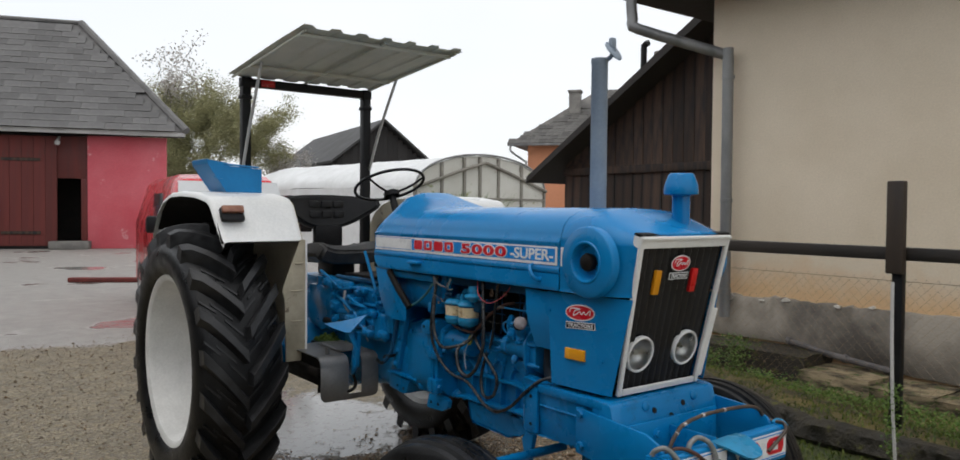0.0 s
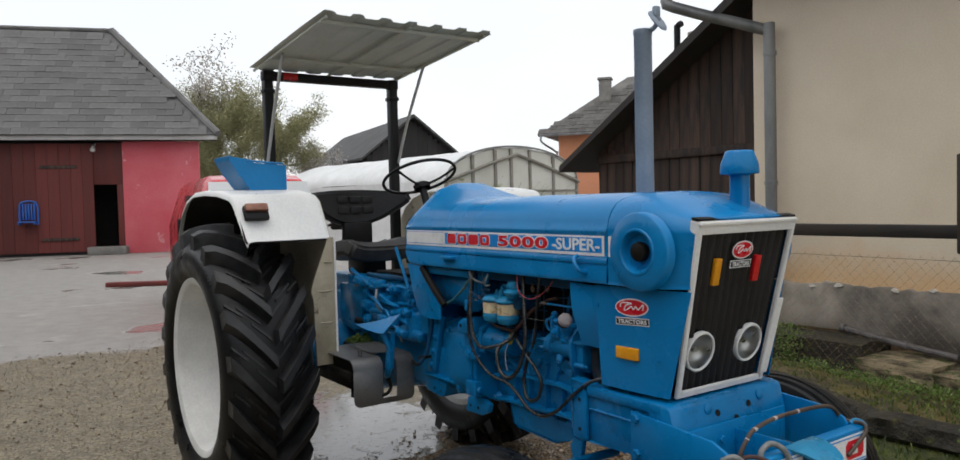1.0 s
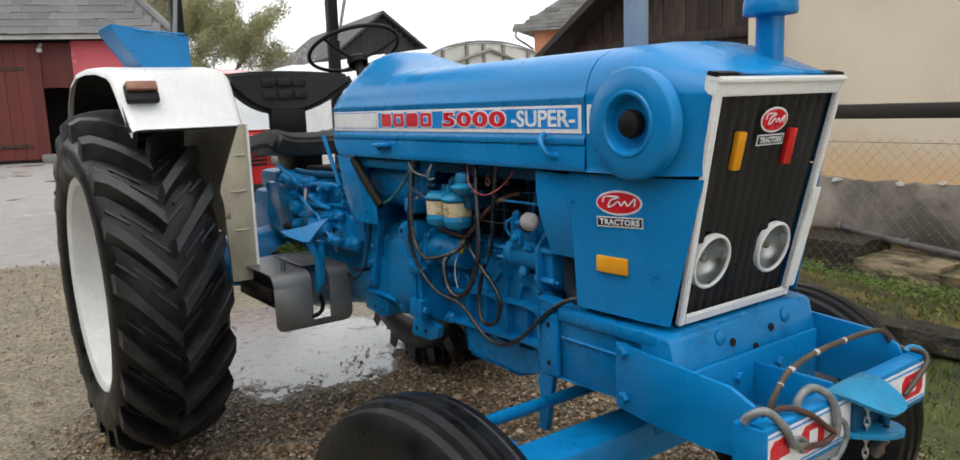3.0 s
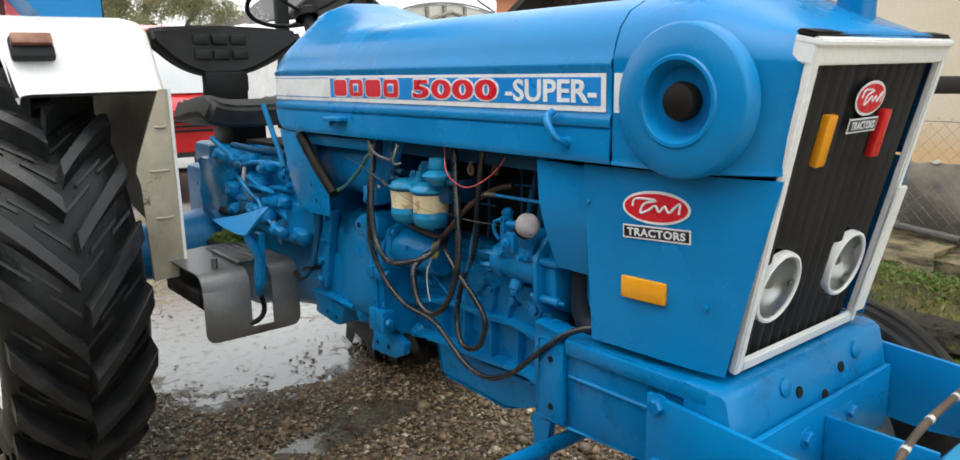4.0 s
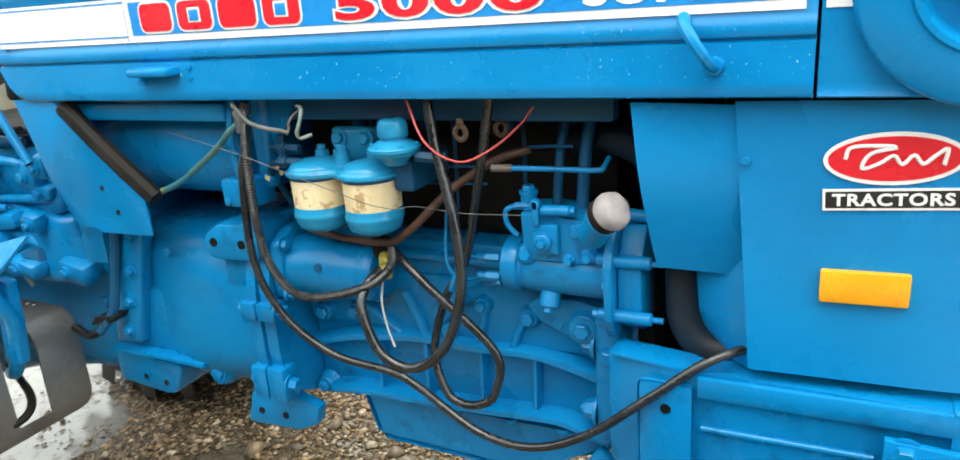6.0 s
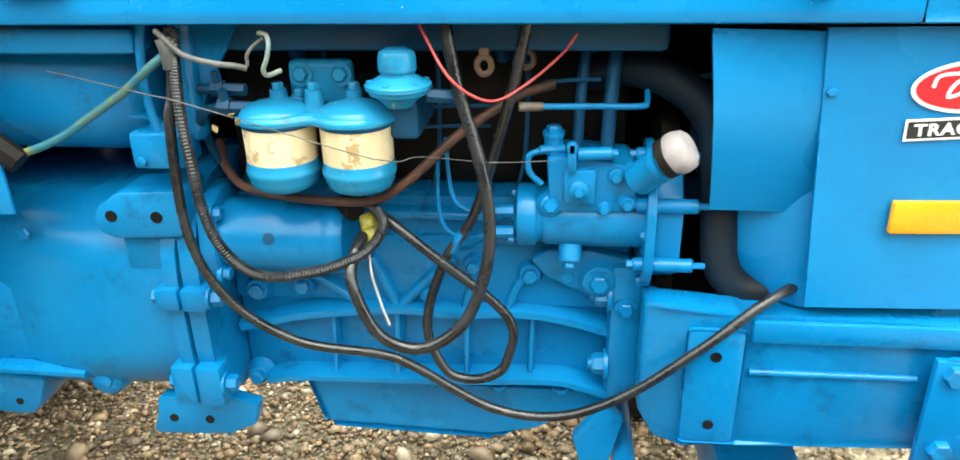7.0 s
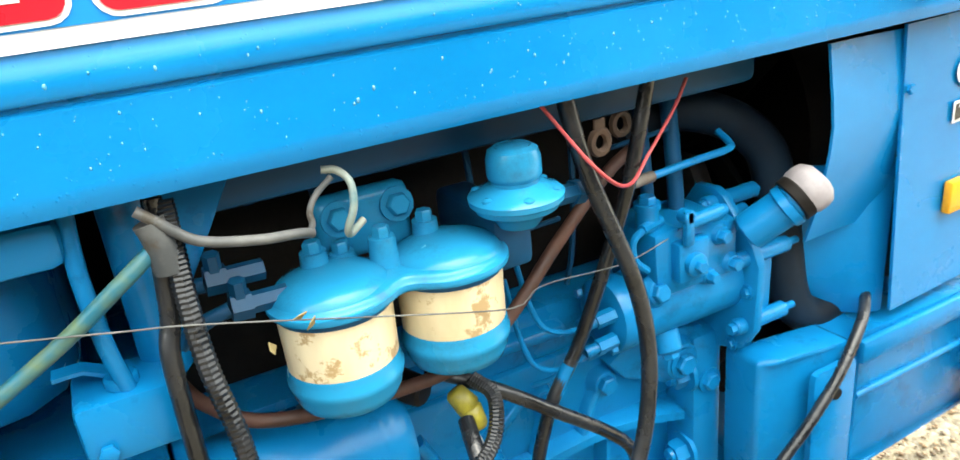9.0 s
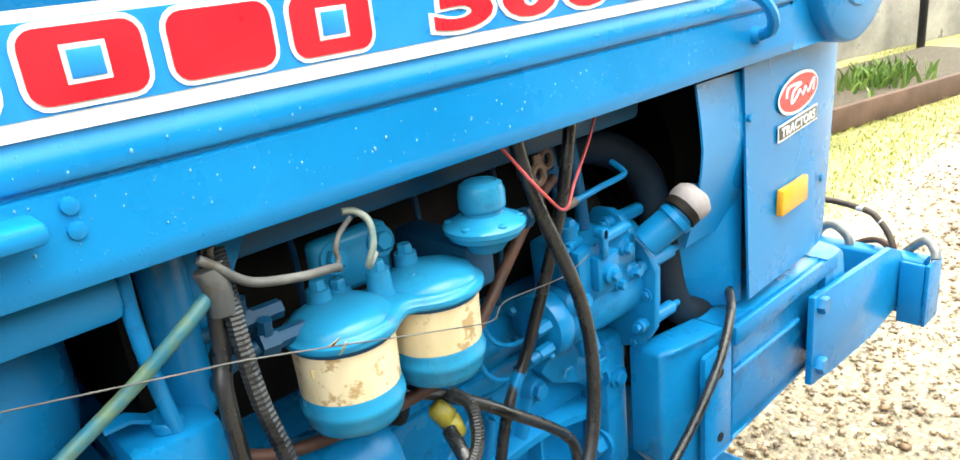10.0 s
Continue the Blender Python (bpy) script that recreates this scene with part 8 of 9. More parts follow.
def rear_wheel(c, s):
    hub = group_part("rear_wheel", tractor, "tall lugged black rear wheel with white rim")
    M = Matrix.Translation(c) @ axis((0, 0, 0), (0, s, 0))
    half = [(0.475, -RW * 0.40), (0.50, -RW * 0.47), (0.58, -RW * 0.515), (0.645, -RW * 0.49), (0.68, -RW * 0.42), (0.700, -RW * 0.25), (0.708, 0.0)]
    tyre = part("tyre", lathe(bmesh.new(), half + [(r, -h) for r, h in half[-2::-1]], M, 72), RUBBER, hub, "black tractor tyre carcass")
    n = 20
    for side in (-1, 1):
        lug = bmesh.new()
        for k in range(1):
            a0 = 0.0
            rows = []
            for f in np.linspace(0, 1, 7):
                h = side * (0.010 + f * (RW * 0.525 - 0.030))
                ang = a0 + (0.34 * f) * (1 if s < 0 else -1)
                base = 0.704 - 0.030 * f * f - (0.03 if f > 0.95 else 0)
                top = base + 0.082 - 0.010 * f + (0.012 if f > 0.95 else 0)
                wd = 0.027 + 0.009 * f + (0.004 if f == 0 else 0.0)
                ring = []
                for dr, da in ((base - 0.02, -wd - 0.012), (top - 0.004, -wd + 0.001), (top, -wd + 0.005), (top, wd - 0.005), (top - 0.004, wd - 0.001), (base - 0.02, wd + 0.012)):
                    th = ang + da / 0.74
                    ring.append(Vector((dr * math.cos(th), dr * math.sin(th), h)))
                rows.append(ring)
            loft(lug, rows)
            # low wear bars in the gap behind the lug
            for f0, f1, da in ((0.10, 0.46, 0.088), (0.30, 0.70, 0.130), (0.62, 0.92, 0.100)):
                bar_ = []
                for f in (f0, f1):
                    h, ang = side * (-0.02 + f * RW * 0.525), 0.34 * f * (1 if s < 0 else -1) + da / 0.74
                    base = 0.704 - 0.030 * f * f
                    bar_.append([Vector((r_ * math.cos(ang + d_), r_ * math.sin(ang + d_), h)) for r_, d_ in ((base - 0.02, -0.014), (base + 0.013, -0.010), (base + 0.013, 0.010), (base - 0.02, 0.014))])
                loft(lug, bar_)
        lug_mesh = finish(lug, "lug", LUG_RUBBER, 32)
        for k in range(n):
            ob = new("lug", lug_mesh)
            ob.parent = tyre
            ob.matrix_basis = M @ Matrix.Rotation(2 * math.pi * (k + (0.5 if side > 0 else 0.0)) / n, 4, "Z")
    rim = lathe(bmesh.new(), [(0.452, -0.150), (0.485, -0.155), (0.490, -0.148), (0.478, -0.135), (0.462, -0.10), (0.445, -0.02), (0.445, 0.03), (0.462, 0.10), (0.476, 0.132), (0.490, 0.146), (0.486, 0.156), (0.468, 0.154), (0.452, 0.146), (0.440, 0.10), (0.430, 0.02), (0.424, -0.05), (0.400, -0.075), (0.30, -0.090), (0.16, -0.105), (0.15, -0.095), (0.11, -0.088), (0.10, -0.050), (0.07, -0.042), (0, -0.040)], M @ Matrix.Diagonal((1, 1, 1.28, 1)), 64)
    disc = part("rim", rim, WHITE_RIM, hub, "white painted steel rim and disc")
    b = bmesh.new()
    for k in range(8):
        a = 2 * math.pi * k / 8
        p = M @ Vector((0.125 * math.cos(a), 0.125 * math.sin(a), -0.118))
        bolt(b, p, (0, s, 0), 0.015, 0.018)
    pieces("wheel_nut", b, WHITE_RIM, disc)
    return hub


rear_wheel(RC, -1)
rear_wheel(Vector((RC.x, -RC.y - 0.13, RC.z)), 1)

# ---- fenders ----


def fender(s):
    prof = [(-0.66, 1.36), (-0.60, 1.50), (-0.50, 1.615), (-0.38, 1.685), (-0.22, 1.722), (0.0, 1.728), (0.25, 1.718), (0.40, 1.700), (0.445, 1.690), (0.475, 1.672), (0.498, 1.640), (0.60, 1.480), (0.622, 1.458)]
    bm = bmesh.new()
    rings = []
    ys = [-1.012, -1.008, -0.998, -0.975, -0.56, -0.545, -0.535]
    zd = [-0.030, -0.012, -0.003, 0.0, 0.0, -0.006, -0.020]
    for x, z in prof:
        t = min(max((x - 0.42) / 0.2, 0), 1)
        rings.append([(x, -s * (y + (0.035 * t if y < -0.9 else 0.0)) * 1.0, z + d) for y, d in zip(ys, zd)])
    loft(bm, rings, closed=False)
    solid(bm, 0.004)
    f = part("fender", bm, WHITE, tractor, "white sheet-steel rear fender", 40)
    # inner wall
    bm = bmesh.new()
    wall = [(x, z - 0.02) for x, z in prof] + [(0.628, 1.40), (0.632, 0.80), (0.56, 0.83), (0.40, 0.92), (0.0, 1.0), (-0.45, 1.05), (-0.66, 1.20)]
    prism(bm, wall, s * 0.531, s * 0.536)
    part("inner_wall", bm, FENDER_IN, f, "muddy cream inner fender wall")
    lip = [(0.525, 0.80), (0.525, 1.462), (0.558, 1.462), (0.598, 1.36), (0.652, 1.215), (0.660, 1.180), (0.646, 1.140), (0.640, 0.80)]
    bm = bmesh.new()
    prism(bm, [(s * y, z) for y, z in lip], 0.620, 0.630, "yz", 0.002)
    lip_ob = part("inner_lip", bm, FENDER_IN, f, "cream folded front edge with pressed creases")
    for z, y0, y1 in ((1.335, 0.545, 0.585), (1.185, 0.550, 0.615), (1.02, 0.550, 0.610)):
        part("crease", tube(bmesh.new(), [(0.6295, s * y0, z), (0.633, s * (y0 + y1) / 2, z - 0.002), (0.6295, s * y1, z)], 0.0045, 8, 4), FENDER_IN, lip_ob)
    bm = boxed((0.6305, min(s * 0.520, s * 0.530), 0.80), (0.6345, max(s * 0.520, s * 0.530), 1.462))
    part("edge_strip", bm, WHITE, f, "white painted edge")
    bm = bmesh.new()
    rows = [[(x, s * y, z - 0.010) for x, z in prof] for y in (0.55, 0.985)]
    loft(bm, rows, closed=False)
    part("underside", bm, GREASE_AND_SHADE, f, "dark sheet under the fender top")
    # lamp on the front apron
    m = face_frame((0.542, s * 0.908, 1.590), (0, 1 if s < 0 else 1, 0), (-0.53, 0, 0.85))
    body = part("side_lamp", box(bmesh.new(), (-0.062, -0.040, 0.0), (0.062, 0.040, 0.032), 0.008, m), BLACK, f, "oblong indicator lamp")
    part("lens", box(bmesh.new(), (-0.058, -0.002, 0.028), (0.058, 0.038, 0.052), 0.006, m), LAMP_DULL, body, "faded amber-red lens")
    return f


fender(-1)
fender(1)
# open tool box bolted on the near fender
bm = bmesh.new()
poly = [(-0.585, 1.724), (-0.585, 1.862), (-0.77, 1.876), (-0.785, 1.893), (-0.905, 1.910), (-0.90, 1.885), (-0.865, 1.83), (-0.79, 1.724)]
prism(bm, poly, 0.125, 0.129, "yz")
prism(bm, [(u, v - 0.004) for u, v in poly], -0.150, -0.146, "yz")
for (u0, v0), (u1, v1) in zip(poly[:1] + poly[4:], poly[1:2] + poly[5:] + poly[:1]):
    loft(bm, [[(-0.149, u0, v0), (0.128, u0, v0), (0.128, u1, v1), (-0.149, u1, v1)], [(-0.149, u0 + 0.003, v0 + 0.003), (0.128, u0 + 0.003, v0 + 0.003), (0.128, u1 + 0.003, v1 + 0.003), (-0.149, u1 + 0.003, v1 + 0.003)]])
tb = part("tool_box", bm, BLUE_TOOL, tractor, "open blue sheet-metal tool box on the fender")
bm = bmesh.new()
tube(bm, [(0.130, -0.60, 1.872), (0.130, -0.81, 1.886)], 0.006, 6, 1)
tube(bm, [(0.131, -0.815, 1.80), (0.131, -0.845, 1.80), (0.131, -0.865, 1.815)], 0.003, 6, 1)
part("box_rim", bm, BLUE_TOOL, tb)

# ---- seat ----


def cushion(pts, y0, y1, thick):
    """A padded shell: the profile pts in xz swept across y with rounded, raised sides."""
    bm = bmesh.new()
    ys = np.linspace(y0, y1, 13)
    rows = []
    for y in ys:
        e = abs((y - (y0 + y1) / 2) / ((y1 - y0) / 2))
        rows.append([(x + 0.03 * e ** 4 * dx, y, z + 0.03 * e ** 4 * dz) for x, z, dx, dz in pts])
    loft(bm, rows, closed=False)
    solid(bm, thick)
    bmesh.ops.bevel(bm, geom=[e for e in bm.edges if len(e.link_faces) == 2 and e.calc_face_angle(0) > 1.0], offset=min(0.018, thick * 0.4), segments=3, affect="EDGES")
    return bm


seat = part("seat_cushion", cushion([(0.285, 1.372, 0, 1), (0.20, 1.402, 0, 1), (0.06, 1.395, 0, 1), (-0.08, 1.375, 0, 1), (-0.14, 1.38, 0, 1)], -0.240, 0.180, 0.098), SEAT_WORN, tractor, "worn black vinyl seat cushion", 50)
bm = bmesh.new()
rows = []
for k in range(25):
    e = -1 + 2 * k / 24
    y = -0.015 + 0.335 * e
    low = 1.495 + 0.165 * abs(e) ** 2.2
    high = 1.728 - 0.02 * e * e
    rows.append([(-0.165 - 0.028 * v + 0.115 * abs(e) ** 2.4, y, low + (high - low) * v) for v in np.linspace(0, 1, 7)])
loft(bm, rows, closed=False)
solid(bm, 0.055)
bmesh.ops.bevel(bm, geom=[e for e in bm.edges if len(e.link_faces) == 2 and e.calc_face_angle(0) > 1.0], offset=0.02, segments=3, affect="EDGES")
back = part("seat_back", bm, BLACK_VINYL, tractor, "black winged seat back with pressed pads", 60)
for j in range(2):
    for i in range(3):
        y0 = -0.142 + i * 0.088
        z0 = 1.572 + j * 0.066
        part("pad", boxed((-0.168 - 0.010 * j, y0, z0), (-0.156 - 0.010 * j, y0 + 0.074, z0 + 0.046), 0.006), BLACK_VINYL, back)
bm = boxed((-0.13, -0.105, 1.20), (0.10, 0.06, 1.345), 0.02)
box(bm, (-0.175, -0.12, 1.34), (-0.12, 0.08, 1.52), 0.015)
part("seat_base", bm, BLACK, tractor, "black seat suspension base")

# ---- steering ----
SW = Vector((0.63, 0.0, 1.775))
sw_n = Vector((-0.42, 0.0, 0.91)).normalized()
M = axis(SW, sw_n)
bm = tube(bmesh.new(), [M @ Vector((0.205 * math.cos(a), 0.205 * math.sin(a), 0.0)) for a in np.linspace(0, 2 * math.pi, 49)], 0.0088, 10, 1, True)
wheel = part("steering_wheel", bm, BLACK, tractor, "thin black three-spoke steering wheel")
bm = bmesh.new()
for k in range(3):
    a = radians(25 + 120 * k)
    tube(bm, [M @ Vector((0.03 * math.cos(a), 0.03 * math.sin(a), -0.055)), M @ Vector((0.12 * math.cos(a), 0.12 * math.sin(a), -0.035)), M @ Vector((0.202 * math.cos(a), 0.202 * math.sin(a), -0.002))], 0.007, 8, 3)
lathe(bm, [(0.045, -0.075), (0.048, -0.05), (0.035, -0.04), (0, -0.038)], M, 20)
part("spokes", bm, BLACK, wheel)
bm = rod(bmesh.new(), M @ Vector((0, 0, -0.06)), (0.98, 0, 1.10), 0.020, 0.04, 16)
part("steering_column", bm, BLACK, tractor)

# ---- safety frame and canopy ----
PX, PZ = -0.50, 2.50
for s in (-1, 1):
    bm = boxed((PX - 0.03, s * 0.452 - 0.03, 0.95), (PX + 0.03, s * 0.452 + 0.03, PZ), 0.006)
    box(bm, (PX - 0.036, s * 0.452 - 0.037, 2.36), (PX + 0.036, s * 0.452 + 0.037, 2.385), 0.004)
    box(bm, (PX - 0.034, s * 0.452 - 0.035, 2.44), (PX + 0.034, s * 0.452 + 0.035, 2.505), 0.006)
    part("roll_bar_post", bm, BLACK, tractor, "black square roll-bar post")
part("roll_bar_beam", boxed((PX - 0.03, -0.421, 2.445), (PX + 0.03, 0.421, 2.500), 0.006), BLACK, tractor, "black roll-bar cross beam")
bm = boxed((PX + 0.031, -0.36, 2.448), (PX + 0.045, -0.26, 2.492), 0.006)
part("rear_lamp", bm, LAMP_RED, tractor, "red lamp under the canopy")
C0, C1 = Vector((-0.52, 0, 2.515)), Vector((0.66, 0, 2.615))
bm = bmesh.new()
rows = []
NR = 84
for k in range(NR + 1):
    y = -0.56 + 1.06 * k / NR
    ph = (k / NR * 6.5) % 1.0
    lift_ = 0.011 if ph < 0.34 else (0.011 * (1 - (ph - 0.34) / 0.07) if ph < 0.41 else (0.0 if ph < 0.93 else 0.011 * (ph - 0.93) / 0.07))
    nick = 0.012 * noise.noise(Vector((k * 0.35, 4, 0)))
    rows.append([(C0.x + (C1.x - C0.x) * f + (nick if f == 1 else 0) + (0.02 * (ph < 0.4) if f == 1 else 0), y, C0.z + (C1.z - C0.z) * f + lift_ + 0.004 * math.sin(f * 5 + y * 3)) for f in (0.0, 0.25, 0.5, 0.75, 1.0)])
loft(bm, rows, closed=False)
solid(bm, 0.002)
canopy = part("canopy", bm, CANOPY, tractor, "dented grey-green ribbed sheet canopy", 25)
bm = bmesh.new()
for f in (0.28, 0.92):
    p = C0.lerp(C1, f)
    box(bm, (p.x - 0.012, -0.54, p.z - 0.026), (p.x + 0.012, 0.47, p.z - 0.006), 0.003)
for y in (-0.53, -0.03, 0.47):
    tube(bm, [(C0.x, y, C0.z - 0.012), (C1.x - 0.03, y, C1.z - 0.012)], 0.009, 6, 1)
pieces("frame_bar", bm, CANOPY, canopy)
for s, y in ((-1, -0.50), (1, 0.47)):
    bm = tube(bmesh.new(), [(-0.085, y, 2.54), (-0.30, y * 0.98, 2.20), (-0.475, s * 0.475, 1.92)], 0.0105, 8, 2)
    part("canopy_strut", bm, FASCIA, canopy, "pale grey canopy strut")

# ---- parked red van behind ----
van = thing("van", "red van parked nose towards the tractor", "van", pose(-5.75, 1.42, 0.0, 0, 0, -8) @ Matrix.Diagonal((1.06, 1.06, 1.06, 1)))
# local x forward; nose at 0
bm = bmesh.new()


def van_ring(x, w, z0, z1, top_in, r=0.08):
    out = []
    for y, z in ((-w, z0), (-w, (z0 + z1) * 0.55), (-w + top_in, z1 - r), (-w + top_in + r, z1), (0, z1 + 0.02), (w - top_in - r, z1), (w - top_in, z1 - r), (w, (z0 + z1) * 0.55), (w, z0)):
        out.append((x, y, z))
    return out


loft(bm, [van_ring(0.02, 0.78, 0.38, 1.02, 0.04), van_ring(-0.06, 0.82, 0.34, 1.10, 0.05), van_ring(-0.30, 0.85, 0.32, 1.17, 0.06), van_ring(-0.62, 0.87, 0.32, 1.55, 0.13), van_ring(-0.95, 0.88, 0.32, 1.92, 0.20), van_ring(-1.25, 0.88, 0.32, 1.99, 0.20), van_ring(-4.4, 0.88, 0.32, 1.99, 0.20), van_ring(-4.6, 0.86, 0.36, 1.90, 0.20)])
vbody = part("body", bm, VAN_RED, van, "", 30)
bm = bmesh.new()
loft(bm, [[(-0.33, -0.74, 1.215), (-0.33, 0.74, 1.215)], [(-0.60, -0.70, 1.555), (-0.60, 0.70, 1.555)], [(-0.905, -0.66, 1.895), (-0.905, 0.66, 1.895)]], closed=False)
solid(bm, 0.012)
for v in bm.verts:
    v.co.x += 0.035
part("windscreen", bm, VAN_GLASS_SHEEN, vbody, "windscreen painted pale for the sky's reflection")
for s in (-1, 1):
    bm = boxed((-1.75, s * 0.865 - 0.012, 1.22), (-0.80, s * 0.865 + 0.012, 1.72), 0.02)
    part("side_window", bm, GLASS_DARK, vbody)
    bm = boxed((-0.62, s * 1.00 - 0.09, 1.20), (-0.52, s * 1.00 + 0.09, 1.42), 0.03)
    rod(bm, (-0.57, s * 0.87, 1.26), (-0.57, s * 0.95, 1.28), 0.02)
    part("wing_mirror", bm, BLACK, van, "black wing mirror")
    bm = boxed((0.005, s * 0.66 - 0.13, 0.80), (0.055, s * 0.66 + 0.13, 0.98), 0.03)
    part("headlight", bm, REFLECTOR, van, "clear oblong headlight")
bm = bmesh.new()
for k in range(4):
    box(bm, (0.015, -0.50, 0.80 + 0.05 * k), (0.045, 0.50, 0.825 + 0.05 * k), 0.006)
pieces("grille_slat", bm, BLACK, van)
part("bumper", boxed((-0.10, -0.84, 0.36), (0.09, 0.84, 0.58), 0.04), BLACK, van, "black plastic bumper")
bm = boxed((0.091, -0.26, 0.42), (0.097, 0.26, 0.53), 0.002)
part("plate", bm, DECAL_WHITE, van, "blank white plate")
for wx in (-0.85, -3.7):
    for s in (-1, 1):
        Mw = axis((wx, s * 0.80, 0.32), (0, s, 0))
        w_ = group_part("wheel", van)
        part("tyre", lathe(bmesh.new(), [(0.20, -0.09), (0.30, -0.095), (0.32, -0.06), (0.32, 0.06), (0.30, 0.095), (0.20, 0.09)], Mw, 28), RUBBER, w_)
        part("rim", lathe(bmesh.new(), [(0.21, 0.085), (0.19, 0.05), (0.05, 0.06), (0, 0.06)], Mw, 24), FASCIA, w_)

# ---- blue plastic chair hung on the barn door ----
chair = thing("plastic_chair", "blue plastic garden chair hanging on the barn door", "chair", pose(-26.42, 6.66, 0.0, 0, 0, 70) @ Matrix.Translation((-6.78, -0.12, 1.2)))
for k in range(5):
    part("slat", boxed((-0.22 + 0.095 * k, -0.04, 0.18), (-0.16 + 0.095 * k, 0.0, 0.78), 0.008), PLASTIC_BLUE, chair)
bm = tube(bmesh.new(), [(-0.30, -0.02, 0.0), (-0.31, -0.02, 0.5), (-0.26, -0.02, 0.80), (0.0, -0.02, 0.88), (0.26, -0.02, 0.80), (0.31, -0.02, 0.5), (0.30, -0.02, 0.0)], 0.035, 8, 4)
part("back_frame", bm, PLASTIC_BLUE, chair)
part("seat", boxed((-0.28, -0.40, 0.08), (0.28, 0.0, 0.13), 0.02), PLASTIC_BLUE, chair)
for s in (-1, 1):
    part("leg", boxed((s * 0.26 - 0.025, -0.42, 0.02), (s * 0.26 + 0.025, -0.02, 0.07), 0.01), PLASTIC_BLUE, chair)
bm = boxed((-0.35, -0.35, 0.0), (0.35, 0.35, 0.55), 0.05)
solo("black_tub", bm, BLACK, "black plastic tub beside the pink barn wall", "tub", m=pose(-26.0, 5.9, 0.0, 0, 0, 70))
bm = boxed((-1.1, -0.10, 0.0), (1.1, 0.10, 0.10), 0.02)
solo("red_bar", bm, RED_WOOD, "dark red bar lying on the wet concrete yard", "bar", m=pose(-13.2, 1.5, 0.0, 0, 0, 60))


# ---- trees ----
def tree(name, at, height, spread, trunk_r, seed, label, n_leaf, mat_a, leaf, up=0.55):
    rnd = random.Random(seed)
    t = thing(name, label, "tree", Matrix.Translation(at))
    bm = bmesh.new()
    tips = []

    def limb(p, d, r, length, depth):
        pts = [p]
        for k in range(3):
            d = (d + Vector((rnd.gauss(0, 0.18), rnd.gauss(0, 0.18), rnd.gauss(0.06, 0.10)))).normalized()
            pts.append(pts[-1] + d * length / 3)
        rings_ = spline(pts, 2)
        side = d.orthogonal().normalized()
        vs = []
        for i, q in enumerate(rings_):
            rr = r * (1 - 0.45 * i / (len(rings_) - 1))
            o = d.cross(side)
            vs.append([bm.verts.new(q + rr * (math.cos(2 * math.pi * k / 5) * side + math.sin(2 * math.pi * k / 5) * o)) for k in range(5)])
        for a, b in zip(vs, vs[1:]):
            for k in range(5):
                bm.faces.new((a[k], a[(k + 1) % 5], b[(k + 1) % 5], b[k]))
        if depth <= 2:
            tips.extend(pts[1:])
        if depth > 0:
            for k in range(rnd.randint(3, 4) if depth > 1 else 3):
                q = pts[rnd.choice((1, 2, 3, 3))]
                nd = (d * up + Vector((rnd.gauss(0, 0.6) * spread, rnd.gauss(0, 0.6) * spread, rnd.uniform(0.0, 0.6)))).normalized()
                limb(q, nd, r * 0.52, length * rnd.uniform(0.55, 0.8), depth - 1)

    limb(Vector((0, 0, 0)), Vector((0, 0, 1)), trunk_r, height * 0.38, 4)
    part("trunk", bm, BARK, t, "slender grey-brown trunk and limbs")
    verts, faces = [], []
    for k in range(n_leaf):
        c = rnd.choice(tips) + Vector((rnd.gauss(0, 0.22), rnd.gauss(0, 0.22), rnd.gauss(0, 0.22))) * height / 9
        u = Vector((rnd.gauss(0, 1), rnd.gauss(0, 1), rnd.gauss(0, 1))).normalized() * leaf * rnd.uniform(0.5, 1.2)
        w = u.orthogonal().normalized() * leaf * 0.5
        i = len(verts)
        verts += [c - u, c + w, c + u, c - w]
        faces.append((i, i + 1, i + 2, i + 3))
    me = bpy.data.meshes.new("crown")
    me.from_pydata(verts, [], faces)
    me.materials.append(mat_a)
    cr = new("crown", me)
    cr.parent = t
    tagged(cr, "open crown of small spring leaves")
    return t


tree("tree", (-38.0, 10.2, 0.0), 10.3, 1.05, 0.15, 4, "tall spring tree with sparse olive leaves behind the barn", 60000, LEAF_SPRING, 0.055)
tree("tree", (-38.0, 11.9, 0.0), 9.0, 1.0, 0.12, 9, "spring tree with thin greenish crown", 38000, LEAF_SPRING, 0.055)
tree("tree", (-37.0, 14.6, 0.0), 8.0, 0.7, 0.08, 12, "bare pale blossoming tree beside the barn", 7000, LEAF_BLOSSOM, 0.06)
tree("tree", (-39.4, 8.4, 0.0), 11.0, 0.9, 0.11, 21, "pale sparse tree behind the shingle roof", 4500, LEAF_BLOSSOM, 0.09)
tree("shrub", (-30.0, 26.0, 0.0), 4.6, 0.9, 0.06, 31, "thin pale shrub beside the orange house", 700, LEAF_BLOSSOM, 0.07)


